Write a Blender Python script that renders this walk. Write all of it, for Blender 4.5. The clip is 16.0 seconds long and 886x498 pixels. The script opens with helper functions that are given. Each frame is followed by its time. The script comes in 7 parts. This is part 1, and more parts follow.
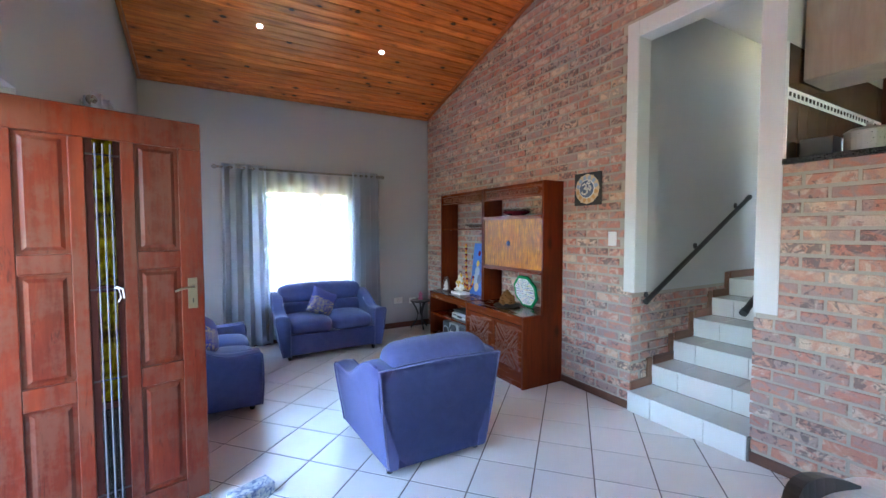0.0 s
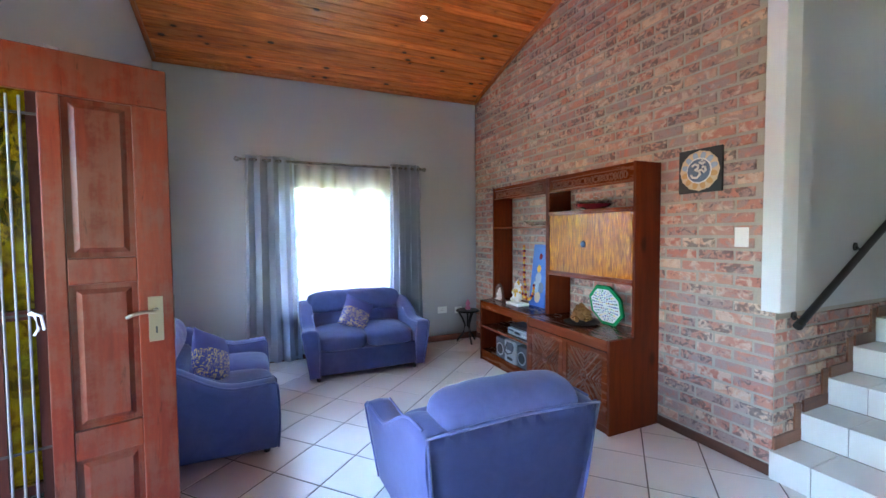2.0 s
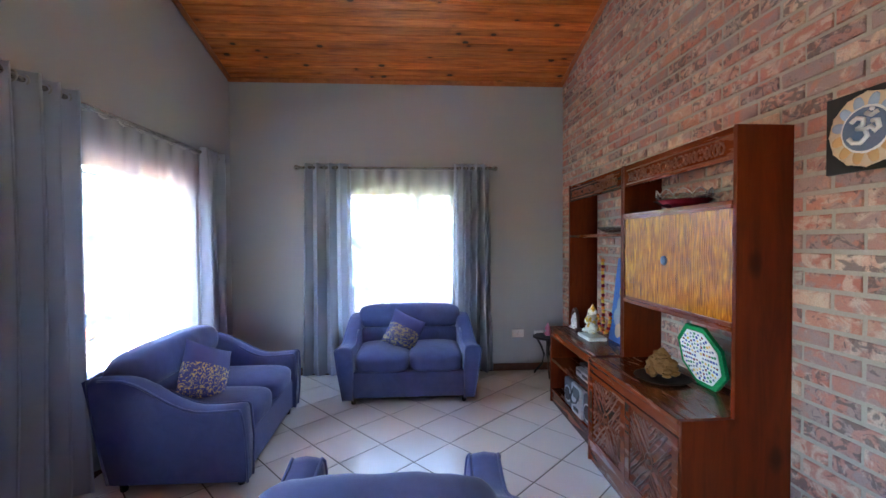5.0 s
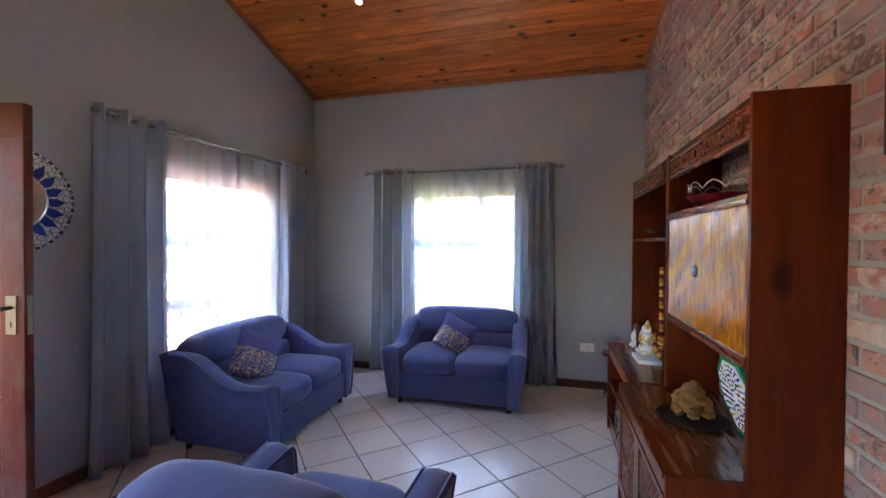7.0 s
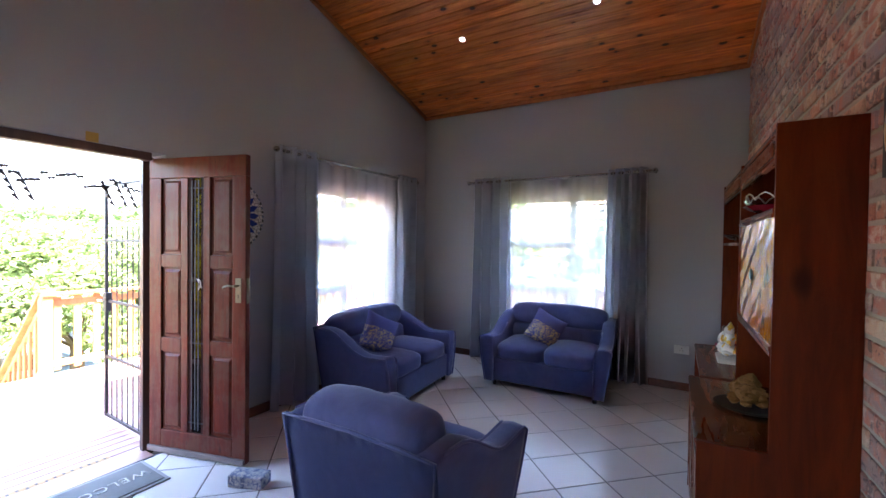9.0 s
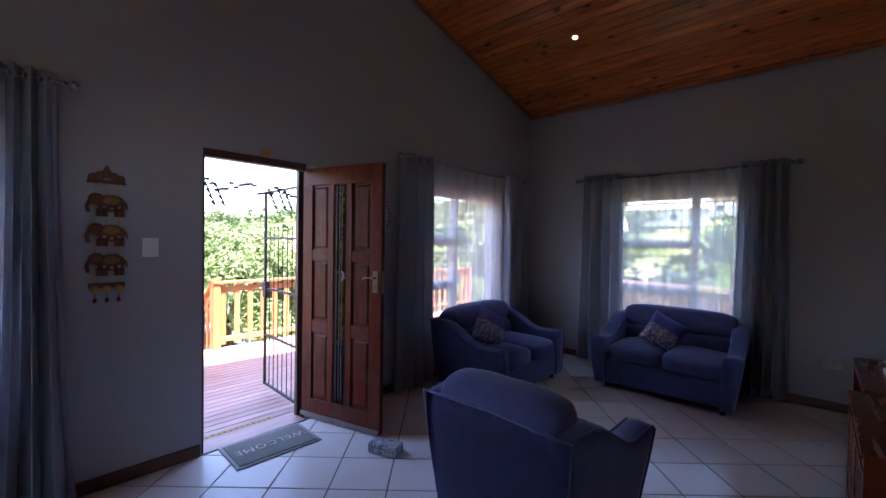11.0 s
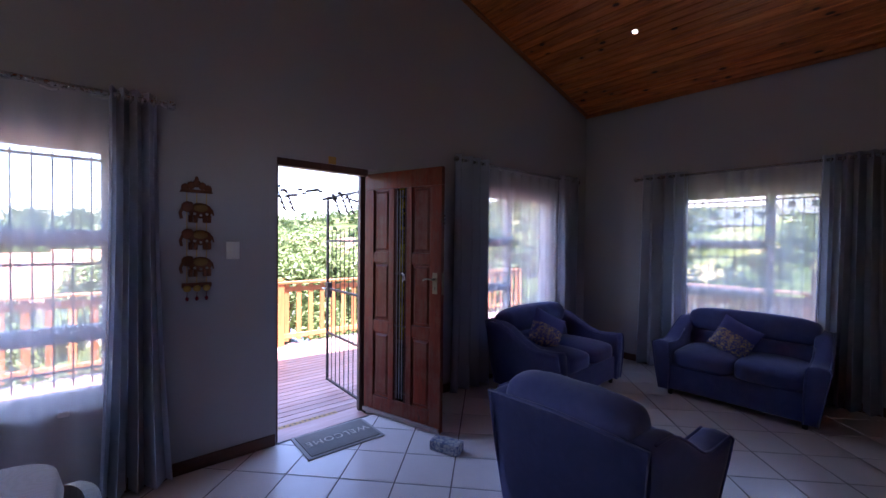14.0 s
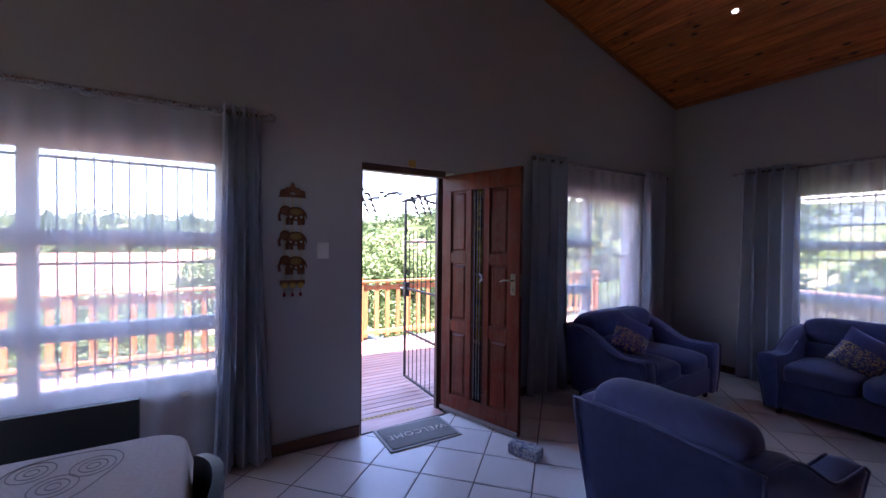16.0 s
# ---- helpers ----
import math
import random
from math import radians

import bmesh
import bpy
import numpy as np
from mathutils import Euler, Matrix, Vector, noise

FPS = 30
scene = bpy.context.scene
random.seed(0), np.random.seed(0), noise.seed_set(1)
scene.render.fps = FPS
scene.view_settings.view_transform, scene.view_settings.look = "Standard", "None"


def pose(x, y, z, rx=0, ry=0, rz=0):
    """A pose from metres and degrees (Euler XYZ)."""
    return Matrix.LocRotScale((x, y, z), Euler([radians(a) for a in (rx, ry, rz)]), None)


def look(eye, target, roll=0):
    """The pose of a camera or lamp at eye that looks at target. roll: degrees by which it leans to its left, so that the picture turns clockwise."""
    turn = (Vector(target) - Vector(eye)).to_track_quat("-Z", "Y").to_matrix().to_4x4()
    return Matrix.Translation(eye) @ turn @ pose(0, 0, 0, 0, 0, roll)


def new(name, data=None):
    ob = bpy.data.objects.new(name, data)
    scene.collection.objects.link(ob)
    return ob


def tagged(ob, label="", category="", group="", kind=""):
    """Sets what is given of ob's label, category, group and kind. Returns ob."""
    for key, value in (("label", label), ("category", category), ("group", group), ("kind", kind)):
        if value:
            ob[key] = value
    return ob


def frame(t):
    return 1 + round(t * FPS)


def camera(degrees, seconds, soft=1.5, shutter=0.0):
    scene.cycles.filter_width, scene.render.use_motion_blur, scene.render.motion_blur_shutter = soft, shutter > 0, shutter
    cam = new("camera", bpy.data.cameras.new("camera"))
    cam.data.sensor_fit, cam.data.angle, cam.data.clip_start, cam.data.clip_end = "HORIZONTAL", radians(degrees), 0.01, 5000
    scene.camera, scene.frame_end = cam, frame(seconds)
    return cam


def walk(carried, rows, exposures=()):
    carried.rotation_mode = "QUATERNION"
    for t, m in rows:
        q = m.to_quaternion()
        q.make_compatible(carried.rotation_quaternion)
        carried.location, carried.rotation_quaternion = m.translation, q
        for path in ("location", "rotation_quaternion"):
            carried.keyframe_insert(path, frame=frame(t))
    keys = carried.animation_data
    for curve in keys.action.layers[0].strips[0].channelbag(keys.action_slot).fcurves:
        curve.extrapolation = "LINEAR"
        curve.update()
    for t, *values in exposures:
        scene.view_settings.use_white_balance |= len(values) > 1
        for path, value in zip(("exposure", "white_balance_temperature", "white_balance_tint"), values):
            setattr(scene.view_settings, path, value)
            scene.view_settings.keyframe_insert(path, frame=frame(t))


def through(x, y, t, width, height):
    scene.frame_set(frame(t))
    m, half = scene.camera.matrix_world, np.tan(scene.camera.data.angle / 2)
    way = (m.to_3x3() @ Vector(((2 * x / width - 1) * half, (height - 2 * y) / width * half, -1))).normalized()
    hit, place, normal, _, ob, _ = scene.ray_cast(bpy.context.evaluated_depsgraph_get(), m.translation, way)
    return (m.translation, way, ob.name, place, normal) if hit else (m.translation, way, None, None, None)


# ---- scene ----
cam = camera(95.1, 16.0)
PATH = [
    (0, (1.913, 1.253, 1.522), (2.901, 2.99, 1.432), -0.1),
    (0.5, (1.888, 1.451, 1.526), (2.861, 3.196, 1.438), 0.1),
    (1, (1.917, 1.673, 1.519), (2.857, 3.437, 1.43), -0.1),
    (1.5, (2.049, 1.834, 1.503), (2.916, 3.634, 1.417), -0.6),
    (2, (2.176, 2.031, 1.497), (2.993, 3.855, 1.415), -0.5),
    (2.5, (2.321, 2.17, 1.497), (3.081, 4.019, 1.426), -0.5),
    (3, (2.485, 2.263, 1.506), (3.166, 4.143, 1.445), -0.7),
    (3.5, (2.684, 2.297, 1.506), (3.239, 4.218, 1.454), -0.6),
    (4, (2.877, 2.361, 1.504), (3.283, 4.319, 1.456), -0.5),
    (6.5, (3.901, 2.587, 1.501), (3.552, 4.556, 1.47), 0.1),
    (7, (4.054, 2.623, 1.504), (3.538, 4.555, 1.479), 0.3),
    (7.5, (4.174, 2.549, 1.511), (3.513, 4.437, 1.49), 0.6),
    (8, (4.253, 2.412, 1.516), (3.464, 4.249, 1.496), 0.8),
    (8.5, (4.306, 2.277, 1.522), (3.42, 4.07, 1.498), 0.8),
    (9, (4.357, 2.152, 1.526), (3.36, 3.885, 1.495), 0.7),
    (9.5, (4.398, 2.072, 1.52), (3.271, 3.724, 1.485), 0.7),
    (10, (4.367, 2.003, 1.513), (3.133, 3.576, 1.475), 0.9),
    (12.5, (4.251, 1.832, 1.508), (2.815, 3.223, 1.473), 0.6),
    (13, (4.251, 1.821, 1.509), (2.793, 3.189, 1.473), 0.6),
    (13.5, (4.252, 1.81, 1.51), (2.774, 3.156, 1.475), 0.6),
    (14, (4.249, 1.797, 1.515), (2.737, 3.105, 1.479), 0.6),
    (14.5, (4.242, 1.786, 1.514), (2.679, 3.033, 1.478), 0.6),
    (15, (4.227, 1.772, 1.518), (2.607, 2.945, 1.479), 0.6),
    (15.5, (4.222, 1.758, 1.511), (2.554, 2.862, 1.477), 0.6),
    (16, (4.21, 1.739, 1.51), (2.499, 2.773, 1.477), 0.6),
]
EXPOSURES = [(0.0, 5.52, 6000, 7), (1.5, 5.7, 6000, 7), (3.5, 5.64, 6000, 7), (6.5, 5.2, 6500, 14), (8.0, 5.05, 6600, 15), (9.0, 4.65, 6500, 17), (10.0, 3.65, 6300, 20), (12.5, 3.0, 6000, 33), (16.0, 3.0, 6000, 33)]
walk(cam, [(t, look(eye, target, roll)) for t, eye, target, roll in PATH], EXPOSURES)

# ---- light ----
world = bpy.data.worlds.new("sky")
scene.world = world
world.use_nodes = True
wn = world.node_tree.nodes
sky = wn.new("ShaderNodeTexSky")
sky.sky_type, sky.sun_disc = "NISHITA", False
sky.sun_elevation, sky.sun_rotation = radians(71), radians(100)
world.node_tree.links.new(sky.outputs[0], wn["Background"].inputs[0])
wn["Background"].inputs[1].default_value = 0.15
sun = new("sun", bpy.data.lights.new("sun", "SUN"))
sun.data.energy, sun.data.angle, sun.data.color = 5.0, radians(0.5), (1.0, 0.95, 0.88)
SUN_FROM = Vector((math.cos(radians(71)) * 0.98, math.cos(radians(71)) * -0.17, math.sin(radians(71))))
sun.matrix_world = look(SUN_FROM * 30, (0, 0, 0))

# ---- small builders ----
def hexa(bm, c):
    """Eight corners: bottom four, then top four, both counterclockwise."""
    v = [bm.verts.new(p) for p in c]
    for f in ((3, 2, 1, 0), (4, 5, 6, 7), (0, 1, 5, 4), (1, 2, 6, 5), (2, 3, 7, 6), (3, 0, 4, 7)):
        bm.faces.new([v[i] for i in f])
    return v


def box(bm, lo, hi, bevel=0.0, segments=2):
    (a, b, c), (d, e, f) = lo, hi
    v = hexa(bm, [(a, b, c), (d, b, c), (d, e, c), (a, e, c), (a, b, f), (d, b, f), (d, e, f), (a, e, f)])
    if bevel:
        edges = list({ed for q in v for ed in q.link_edges})
        bmesh.ops.bevel(bm, geom=edges, offset=bevel, segments=segments, affect="EDGES", profile=0.5)
    return v


def boxes(*items, bevel=0.0):
    bm = bmesh.new()
    for lo, hi in items:
        box(bm, lo, hi, bevel)
    return bm


def tube(bm, p, q, r, n=10, r2=None):
    p, q = Vector(p), Vector(q)
    m = Matrix.Translation((p + q) / 2) @ (q - p).to_track_quat("Z", "Y").to_matrix().to_4x4()
    bmesh.ops.create_cone(bm, cap_ends=True, segments=n, radius1=r, radius2=r if r2 is None else r2, depth=(q - p).length, matrix=m)


def ball(bm, c, r, squash=(1, 1, 1), u=12, v=8):
    bmesh.ops.create_uvsphere(bm, u_segments=u, v_segments=v, radius=r, matrix=Matrix.Translation(c) @ Matrix.Diagonal((*squash, 1)))


def lathe(bm, profile, n=20, centre=(0, 0, 0)):
    """Turns (radius, height) pairs about the z axis."""
    cx, cy, cz = centre
    rings = [[bm.verts.new((cx + r * math.cos(k * 2 * math.pi / n), cy + r * math.sin(k * 2 * math.pi / n), cz + z)) for k in range(n)] for r, z in profile]
    for a, b in zip(rings, rings[1:]):
        for k in range(n):
            bm.faces.new((a[k], a[(k + 1) % n], b[(k + 1) % n], b[k]))
    bm.faces.new(rings[0][::-1])
    bm.faces.new(rings[-1])


def sweep(bm, pts, r, n=6):
    """A round bar along points."""
    pts = [Vector(p) for p in pts]
    rings = []
    for i, p in enumerate(pts):
        d = (pts[min(i + 1, len(pts) - 1)] - pts[max(i - 1, 0)]).normalized()
        m = d.to_track_quat("Z", "Y").to_matrix()
        rings.append([bm.verts.new(p + m @ Vector((r * math.cos(k * 2 * math.pi / n), r * math.sin(k * 2 * math.pi / n), 0))) for k in range(n)])
    for a, b in zip(rings, rings[1:]):
        for k in range(n):
            bm.faces.new((a[k], a[(k + 1) % n], b[(k + 1) % n], b[k]))
    bm.faces.new(rings[0][::-1])
    bm.faces.new(rings[-1])


def extrude_profile(bm, pts, axis, a, b):
    """A closed outline of 2D points, extruded along axis 0 (points are y, z) or 1 (points are x, z)."""
    def at(p, s):
        return (s, p[0], p[1]) if axis == 0 else (p[0], s, p[1])
    A = [bm.verts.new(at(p, a)) for p in pts]
    B = [bm.verts.new(at(p, b)) for p in pts]
    n = len(pts)
    for k in range(n):
        bm.faces.new((A[k], A[(k + 1) % n], B[(k + 1) % n], B[k]))
    bm.faces.new(A[::-1])
    bm.faces.new(B)


def mesh_of(name, bm, material, smooth=False):
    bmesh.ops.recalc_face_normals(bm, faces=bm.faces)
    me = bpy.data.meshes.new(name)
    bm.to_mesh(me)
    bm.free()
    if smooth:
        for p in me.polygons:
            p.use_smooth = True
    me.materials.append(material)
    return me


def part(name, bm, material, parent, label="", smooth=False):
    ob = new(name, mesh_of(name, bm, material, smooth))
    ob.parent = parent
    return tagged(ob, label)


def thing(name, label, category, m=None, group="", kind=""):
    ob = new(name)
    ob.empty_display_size = 0.1
    ob.matrix_world = m or Matrix()
    return tagged(ob, label, category, group, kind)


def solid(name, bm, material, label="", category="", group="", kind="", smooth=False):
    return tagged(new(name, mesh_of(name, bm, material, smooth)), label, category, group, kind)


# ---- materials ----
class Nodes:
    def __init__(self, name):
        self.mat = bpy.data.materials.new(name)
        self.mat.use_nodes = True
        self.t = self.mat.node_tree
        self.bsdf = self.t.nodes["Principled BSDF"]
        self.pos = None

    def node(self, kind, **sets):
        nd = self.t.nodes.new(kind)
        for k, v in sets.items():
            nd.inputs[k.replace("_", " ")].default_value = v
        return nd

    def link(self, a, b):
        self.t.links.new(a, b)

    def position(self, scale=(1, 1, 1), space="world", turn=(0, 0, 0)):
        if space == "world":
            src = self.t.nodes.new("ShaderNodeNewGeometry").outputs["Position"]
        else:
            src = self.t.nodes.new("ShaderNodeTexCoord").outputs["Object"]
        mp = self.t.nodes.new("ShaderNodeMapping")
        mp.inputs["Scale"].default_value, mp.inputs["Rotation"].default_value = scale, turn
        self.link(src, mp.inputs["Vector"])
        return mp.outputs[0]

    def noise(self, vec, scale, detail=4.0, rough=0.55, distortion=0.0):
        nd = self.node("ShaderNodeTexNoise", Scale=scale, Detail=detail, Roughness=rough, Distortion=distortion)
        self.link(vec, nd.inputs["Vector"])
        return nd.outputs["Fac"]

    def ramp(self, fac, stops):
        nd = self.t.nodes.new("ShaderNodeValToRGB")
        el = nd.color_ramp.elements
        while len(el) < len(stops):
            el.new(0.5)
        for e, (p, c) in zip(el, stops):
            e.position, e.color = p, (*c, 1) if len(c) == 3 else c
        self.link(fac, nd.inputs[0])
        return nd.outputs[0]

    def mix(self, fac, a, b, blend="MIX"):
        nd = self.t.nodes.new("ShaderNodeMix")
        nd.data_type, nd.blend_type = "RGBA", blend
        for sock, val in ((nd.inputs[0], fac), (nd.inputs[6], a), (nd.inputs[7], b)):
            if isinstance(val, (int, float)):
                sock.default_value = val
            elif isinstance(val, tuple):
                sock.default_value = (*val, 1)
            else:
                self.link(val, sock)
        return nd.outputs[2]

    def math(self, op, a, b):
        nd = self.t.nodes.new("ShaderNodeMath")
        nd.operation = op
        for sock, val in ((nd.inputs[0], a), (nd.inputs[1], b)):
            if isinstance(val, (int, float)):
                sock.default_value = val
            else:
                self.link(val, sock)
        return nd.outputs[0]

    def bump(self, height, strength=0.3, distance=0.005):
        nd = self.node("ShaderNodeBump", Strength=strength, Distance=distance)
        self.link(height, nd.inputs["Height"])
        self.link(nd.outputs[0], self.bsdf.inputs["Normal"])

    def finish(self, color, rough=0.6, metal=0.0, spec=0.5):
        for key, val in (("Base Color", color), ("Roughness", rough), ("Metallic", metal), ("Specular IOR Level", spec)):
            sock = self.bsdf.inputs[key]
            if isinstance(val, tuple):
                sock.default_value = (*val, 1)
            elif isinstance(val, (int, float)):
                sock.default_value = val
            else:
                self.link(val, sock)
        return self.mat


def plain(name, c, rough=0.5, metal=0.0, vary=0.12, scale=14.0, bump=0.0, spec=0.5):
    """A painted or moulded surface: its colour, slightly uneven at two scales."""
    k = Nodes(name)
    p = k.position(space="object")
    fine, broad = k.noise(p, scale * 6, 5), k.noise(p, scale * 0.25, 2)
    lo, hi = tuple(v * (1 - vary) for v in c), tuple(min(1.0, v * (1 + vary)) for v in c)
    col = k.mix(k.math("ADD", k.math("MULTIPLY", fine, 0.5), k.math("MULTIPLY", broad, 0.5)), lo, hi)
    rg = k.math("ADD", rough - 0.08, k.math("MULTIPLY", fine, 0.16))
    if bump:
        k.bump(fine, bump, 0.002)
    return k.finish(col, rg, metal, spec)


def wood(name, dark, mid, light, along="y", rough=0.35, space="object", scale=1.0, knots=0.0, spread=0.25, island=False, worn=None, coat=0.0, spec=0.5):
    k = Nodes(name)
    stretch = {"x": (0.12, 1, 1), "y": (1, 0.12, 1), "z": (1, 1, 0.12)}[along]
    src = k.position(stretch, space)
    if island:
        rnd = k.t.nodes.new("ShaderNodeNewGeometry").outputs["Random Per Island"]
    else:
        rnd = k.t.nodes.new("ShaderNodeObjectInfo").outputs["Random"]
    off = k.t.nodes.new("ShaderNodeVectorMath")
    off.operation = "ADD"
    cmb = k.t.nodes.new("ShaderNodeCombineXYZ")
    shift = k.math("MULTIPLY", rnd, 37.0)
    for i in range(3):
        k.link(shift, cmb.inputs[i])
    k.link(src, off.inputs[0])
    k.link(cmb.outputs[0], off.inputs[1])
    v = off.outputs[0]
    grain = k.noise(v, 28 * scale, 6, 0.65, 0.6)
    broad = k.noise(v, 5 * scale, 3, 0.5, 1.2)
    col = k.ramp(k.math("ADD", k.math("MULTIPLY", grain, 0.55), k.math("MULTIPLY", broad, 0.45)), [(0.3, dark), (0.5, mid), (0.7, light)])
    tone = k.math("ADD", 1 - spread, k.math("MULTIPLY", rnd, 2 * spread))
    tn = k.t.nodes.new("ShaderNodeCombineColor")
    for i in range(3):
        k.link(tone, tn.inputs[i])
    col = k.mix(1.0, col, tn.outputs[0], "MULTIPLY")
    if knots:
        vor = k.t.nodes.new("ShaderNodeTexVoronoi")
        vor.inputs["Scale"].default_value = knots
        kn = k.position({"x": (0.55, 1, 1), "y": (1, 0.55, 1), "z": (1, 1, 0.55)}[along], space)
        k.link(kn, vor.inputs["Vector"])
        spot = k.ramp(vor.outputs["Distance"], [(0.06, (1, 1, 1)), (0.14, (0, 0, 0))])
        col = k.mix(k.math("MULTIPLY", spot, 0.75), col, tuple(c * 0.35 for c in dark))
    if worn:
        p = k.position(space=space)
        patch = k.ramp(k.math("ADD", k.math("MULTIPLY", k.noise(p, 4.2, 6, 0.75), 0.7), k.math("MULTIPLY", k.noise(v, 40, 4), 0.3)), [(0.47, (0, 0, 0)), (0.56, (1, 1, 1))])
        col = k.mix(k.math("MULTIPLY", patch, 0.62), col, worn)
        chip = k.ramp(k.noise(v, 24, 6, 0.75, 0.8), [(0.6, (0, 0, 0)), (0.66, (1, 1, 1))])
        col = k.mix(k.math("MULTIPLY", chip, 0.6), col, tuple(c * 0.5 for c in dark))
    k.bump(grain, 0.12, 0.002)
    mat = k.finish(col, k.math("ADD", rough - 0.1, k.math("MULTIPLY", grain, 0.2)), 0.0, spec)
    k.bsdf.inputs["Coat Weight"].default_value = coat
    k.bsdf.inputs["Coat Roughness"].default_value = 0.15
    return mat


def plaster(name, c, bump=0.15):
    k = Nodes(name)
    p = k.position()
    broad, fine = k.noise(p, 0.9, 3), k.noise(p, 60, 5)
    scuff = k.ramp(k.noise(p, 7, 5, 0.7), [(0.66, (0, 0, 0)), (0.8, (1, 1, 1))])
    col = k.mix(broad, tuple(v * 0.94 for v in c), tuple(min(1, v * 1.05) for v in c))
    col = k.mix(k.math("MULTIPLY", scuff, 0.12), col, tuple(v * 0.7 for v in c))
    k.bump(fine, bump, 0.002)
    return k.finish(col, 0.75, 0.0, 0.3)


def brick_material(name, island):
    k = Nodes(name)
    if island:
        rnd = k.t.nodes.new("ShaderNodeNewGeometry").outputs["Random Per Island"]
    else:
        rnd = k.t.nodes.new("ShaderNodeObjectInfo").outputs["Random"]
    base = k.ramp(rnd, [(0.0, (0.47, 0.16, 0.115)), (0.12, (0.56, 0.235, 0.17)), (0.25, (0.45, 0.255, 0.21)), (0.38, (0.57, 0.235, 0.17)), (0.5, (0.50, 0.29, 0.23)), (0.62, (0.60, 0.28, 0.19)), (0.74, (0.40, 0.275, 0.25)), (0.86, (0.63, 0.39, 0.27)), (1.0, (0.72, 0.53, 0.38))])
    p = k.position((0.85, 0.85, 1.0))
    add = k.t.nodes.new("ShaderNodeVectorMath")
    add.operation = "ADD"
    cmb = k.t.nodes.new("ShaderNodeCombineXYZ")
    for q, f in enumerate((11.0, 23.0, 41.0)):
        k.link(k.math("MULTIPLY", rnd, f), cmb.inputs[q])
    k.link(p, add.inputs[0])
    k.link(cmb.outputs[0], add.inputs[1])
    p = add.outputs[0]
    r7 = k.math("FRACT", k.math("MULTIPLY", rnd, 7.31), 0.0)
    r13 = k.math("FRACT", k.math("MULTIPLY", rnd, 13.7), 0.0)
    # clay tone drifting within a brick
    tone = k.noise(p, 13, 3, 0.5, 0.6)
    col = k.mix(k.math("MULTIPLY", k.ramp(tone, [(0.44, (0, 0, 0)), (0.56, (1, 1, 1))]), 0.6), base, (0.53, 0.24, 0.175))
    # grey-mauve kiln smoke in soft patches
    smoke = k.noise(p, 12, 4, 0.55, 0.8)
    col = k.mix(k.math("MULTIPLY", k.ramp(k.math("ADD", smoke, k.math("MULTIPLY", k.math("SUBTRACT", r13, 0.5), 0.22)), [(0.5, (0, 0, 0)), (0.6, (1, 1, 1))]), 0.7), col, (0.36, 0.295, 0.275))
    # pale lime and sand patches with ragged edges
    pale = k.ramp(k.math("ADD", k.noise(p, 14, 5, 0.62, 0.8), k.math("MULTIPLY", k.math("SUBTRACT", r13, 0.62), -0.2)), [(0.55, (0, 0, 0)), (0.66, (1, 1, 1))])
    col = k.mix(k.math("MULTIPLY", pale, 0.7), col, (0.68, 0.55, 0.43))
    # dark burnt creases
    blot = k.noise(p, 19, 6, 0.62, 1.4)
    dark = k.ramp(k.math("ADD", blot, k.math("MULTIPLY", k.math("SUBTRACT", r7, 0.55), 0.2)), [(0.55, (0, 0, 0)), (0.63, (1, 1, 1))])
    col = k.mix(k.math("MULTIPLY", dark, 0.72), col, (0.12, 0.10, 0.105))
    fine = k.noise(k.position(), 150, 6, 0.7)
    col = k.mix(k.math("MULTIPLY", k.ramp(fine, [(0.45, (0, 0, 0)), (0.7, (1, 1, 1))]), 0.3), col, (0.17, 0.11, 0.095))
    k.bump(k.math("ADD", fine, blot), 0.7, 0.006)
    return k.finish(col, 0.85, 0.0, 0.25)


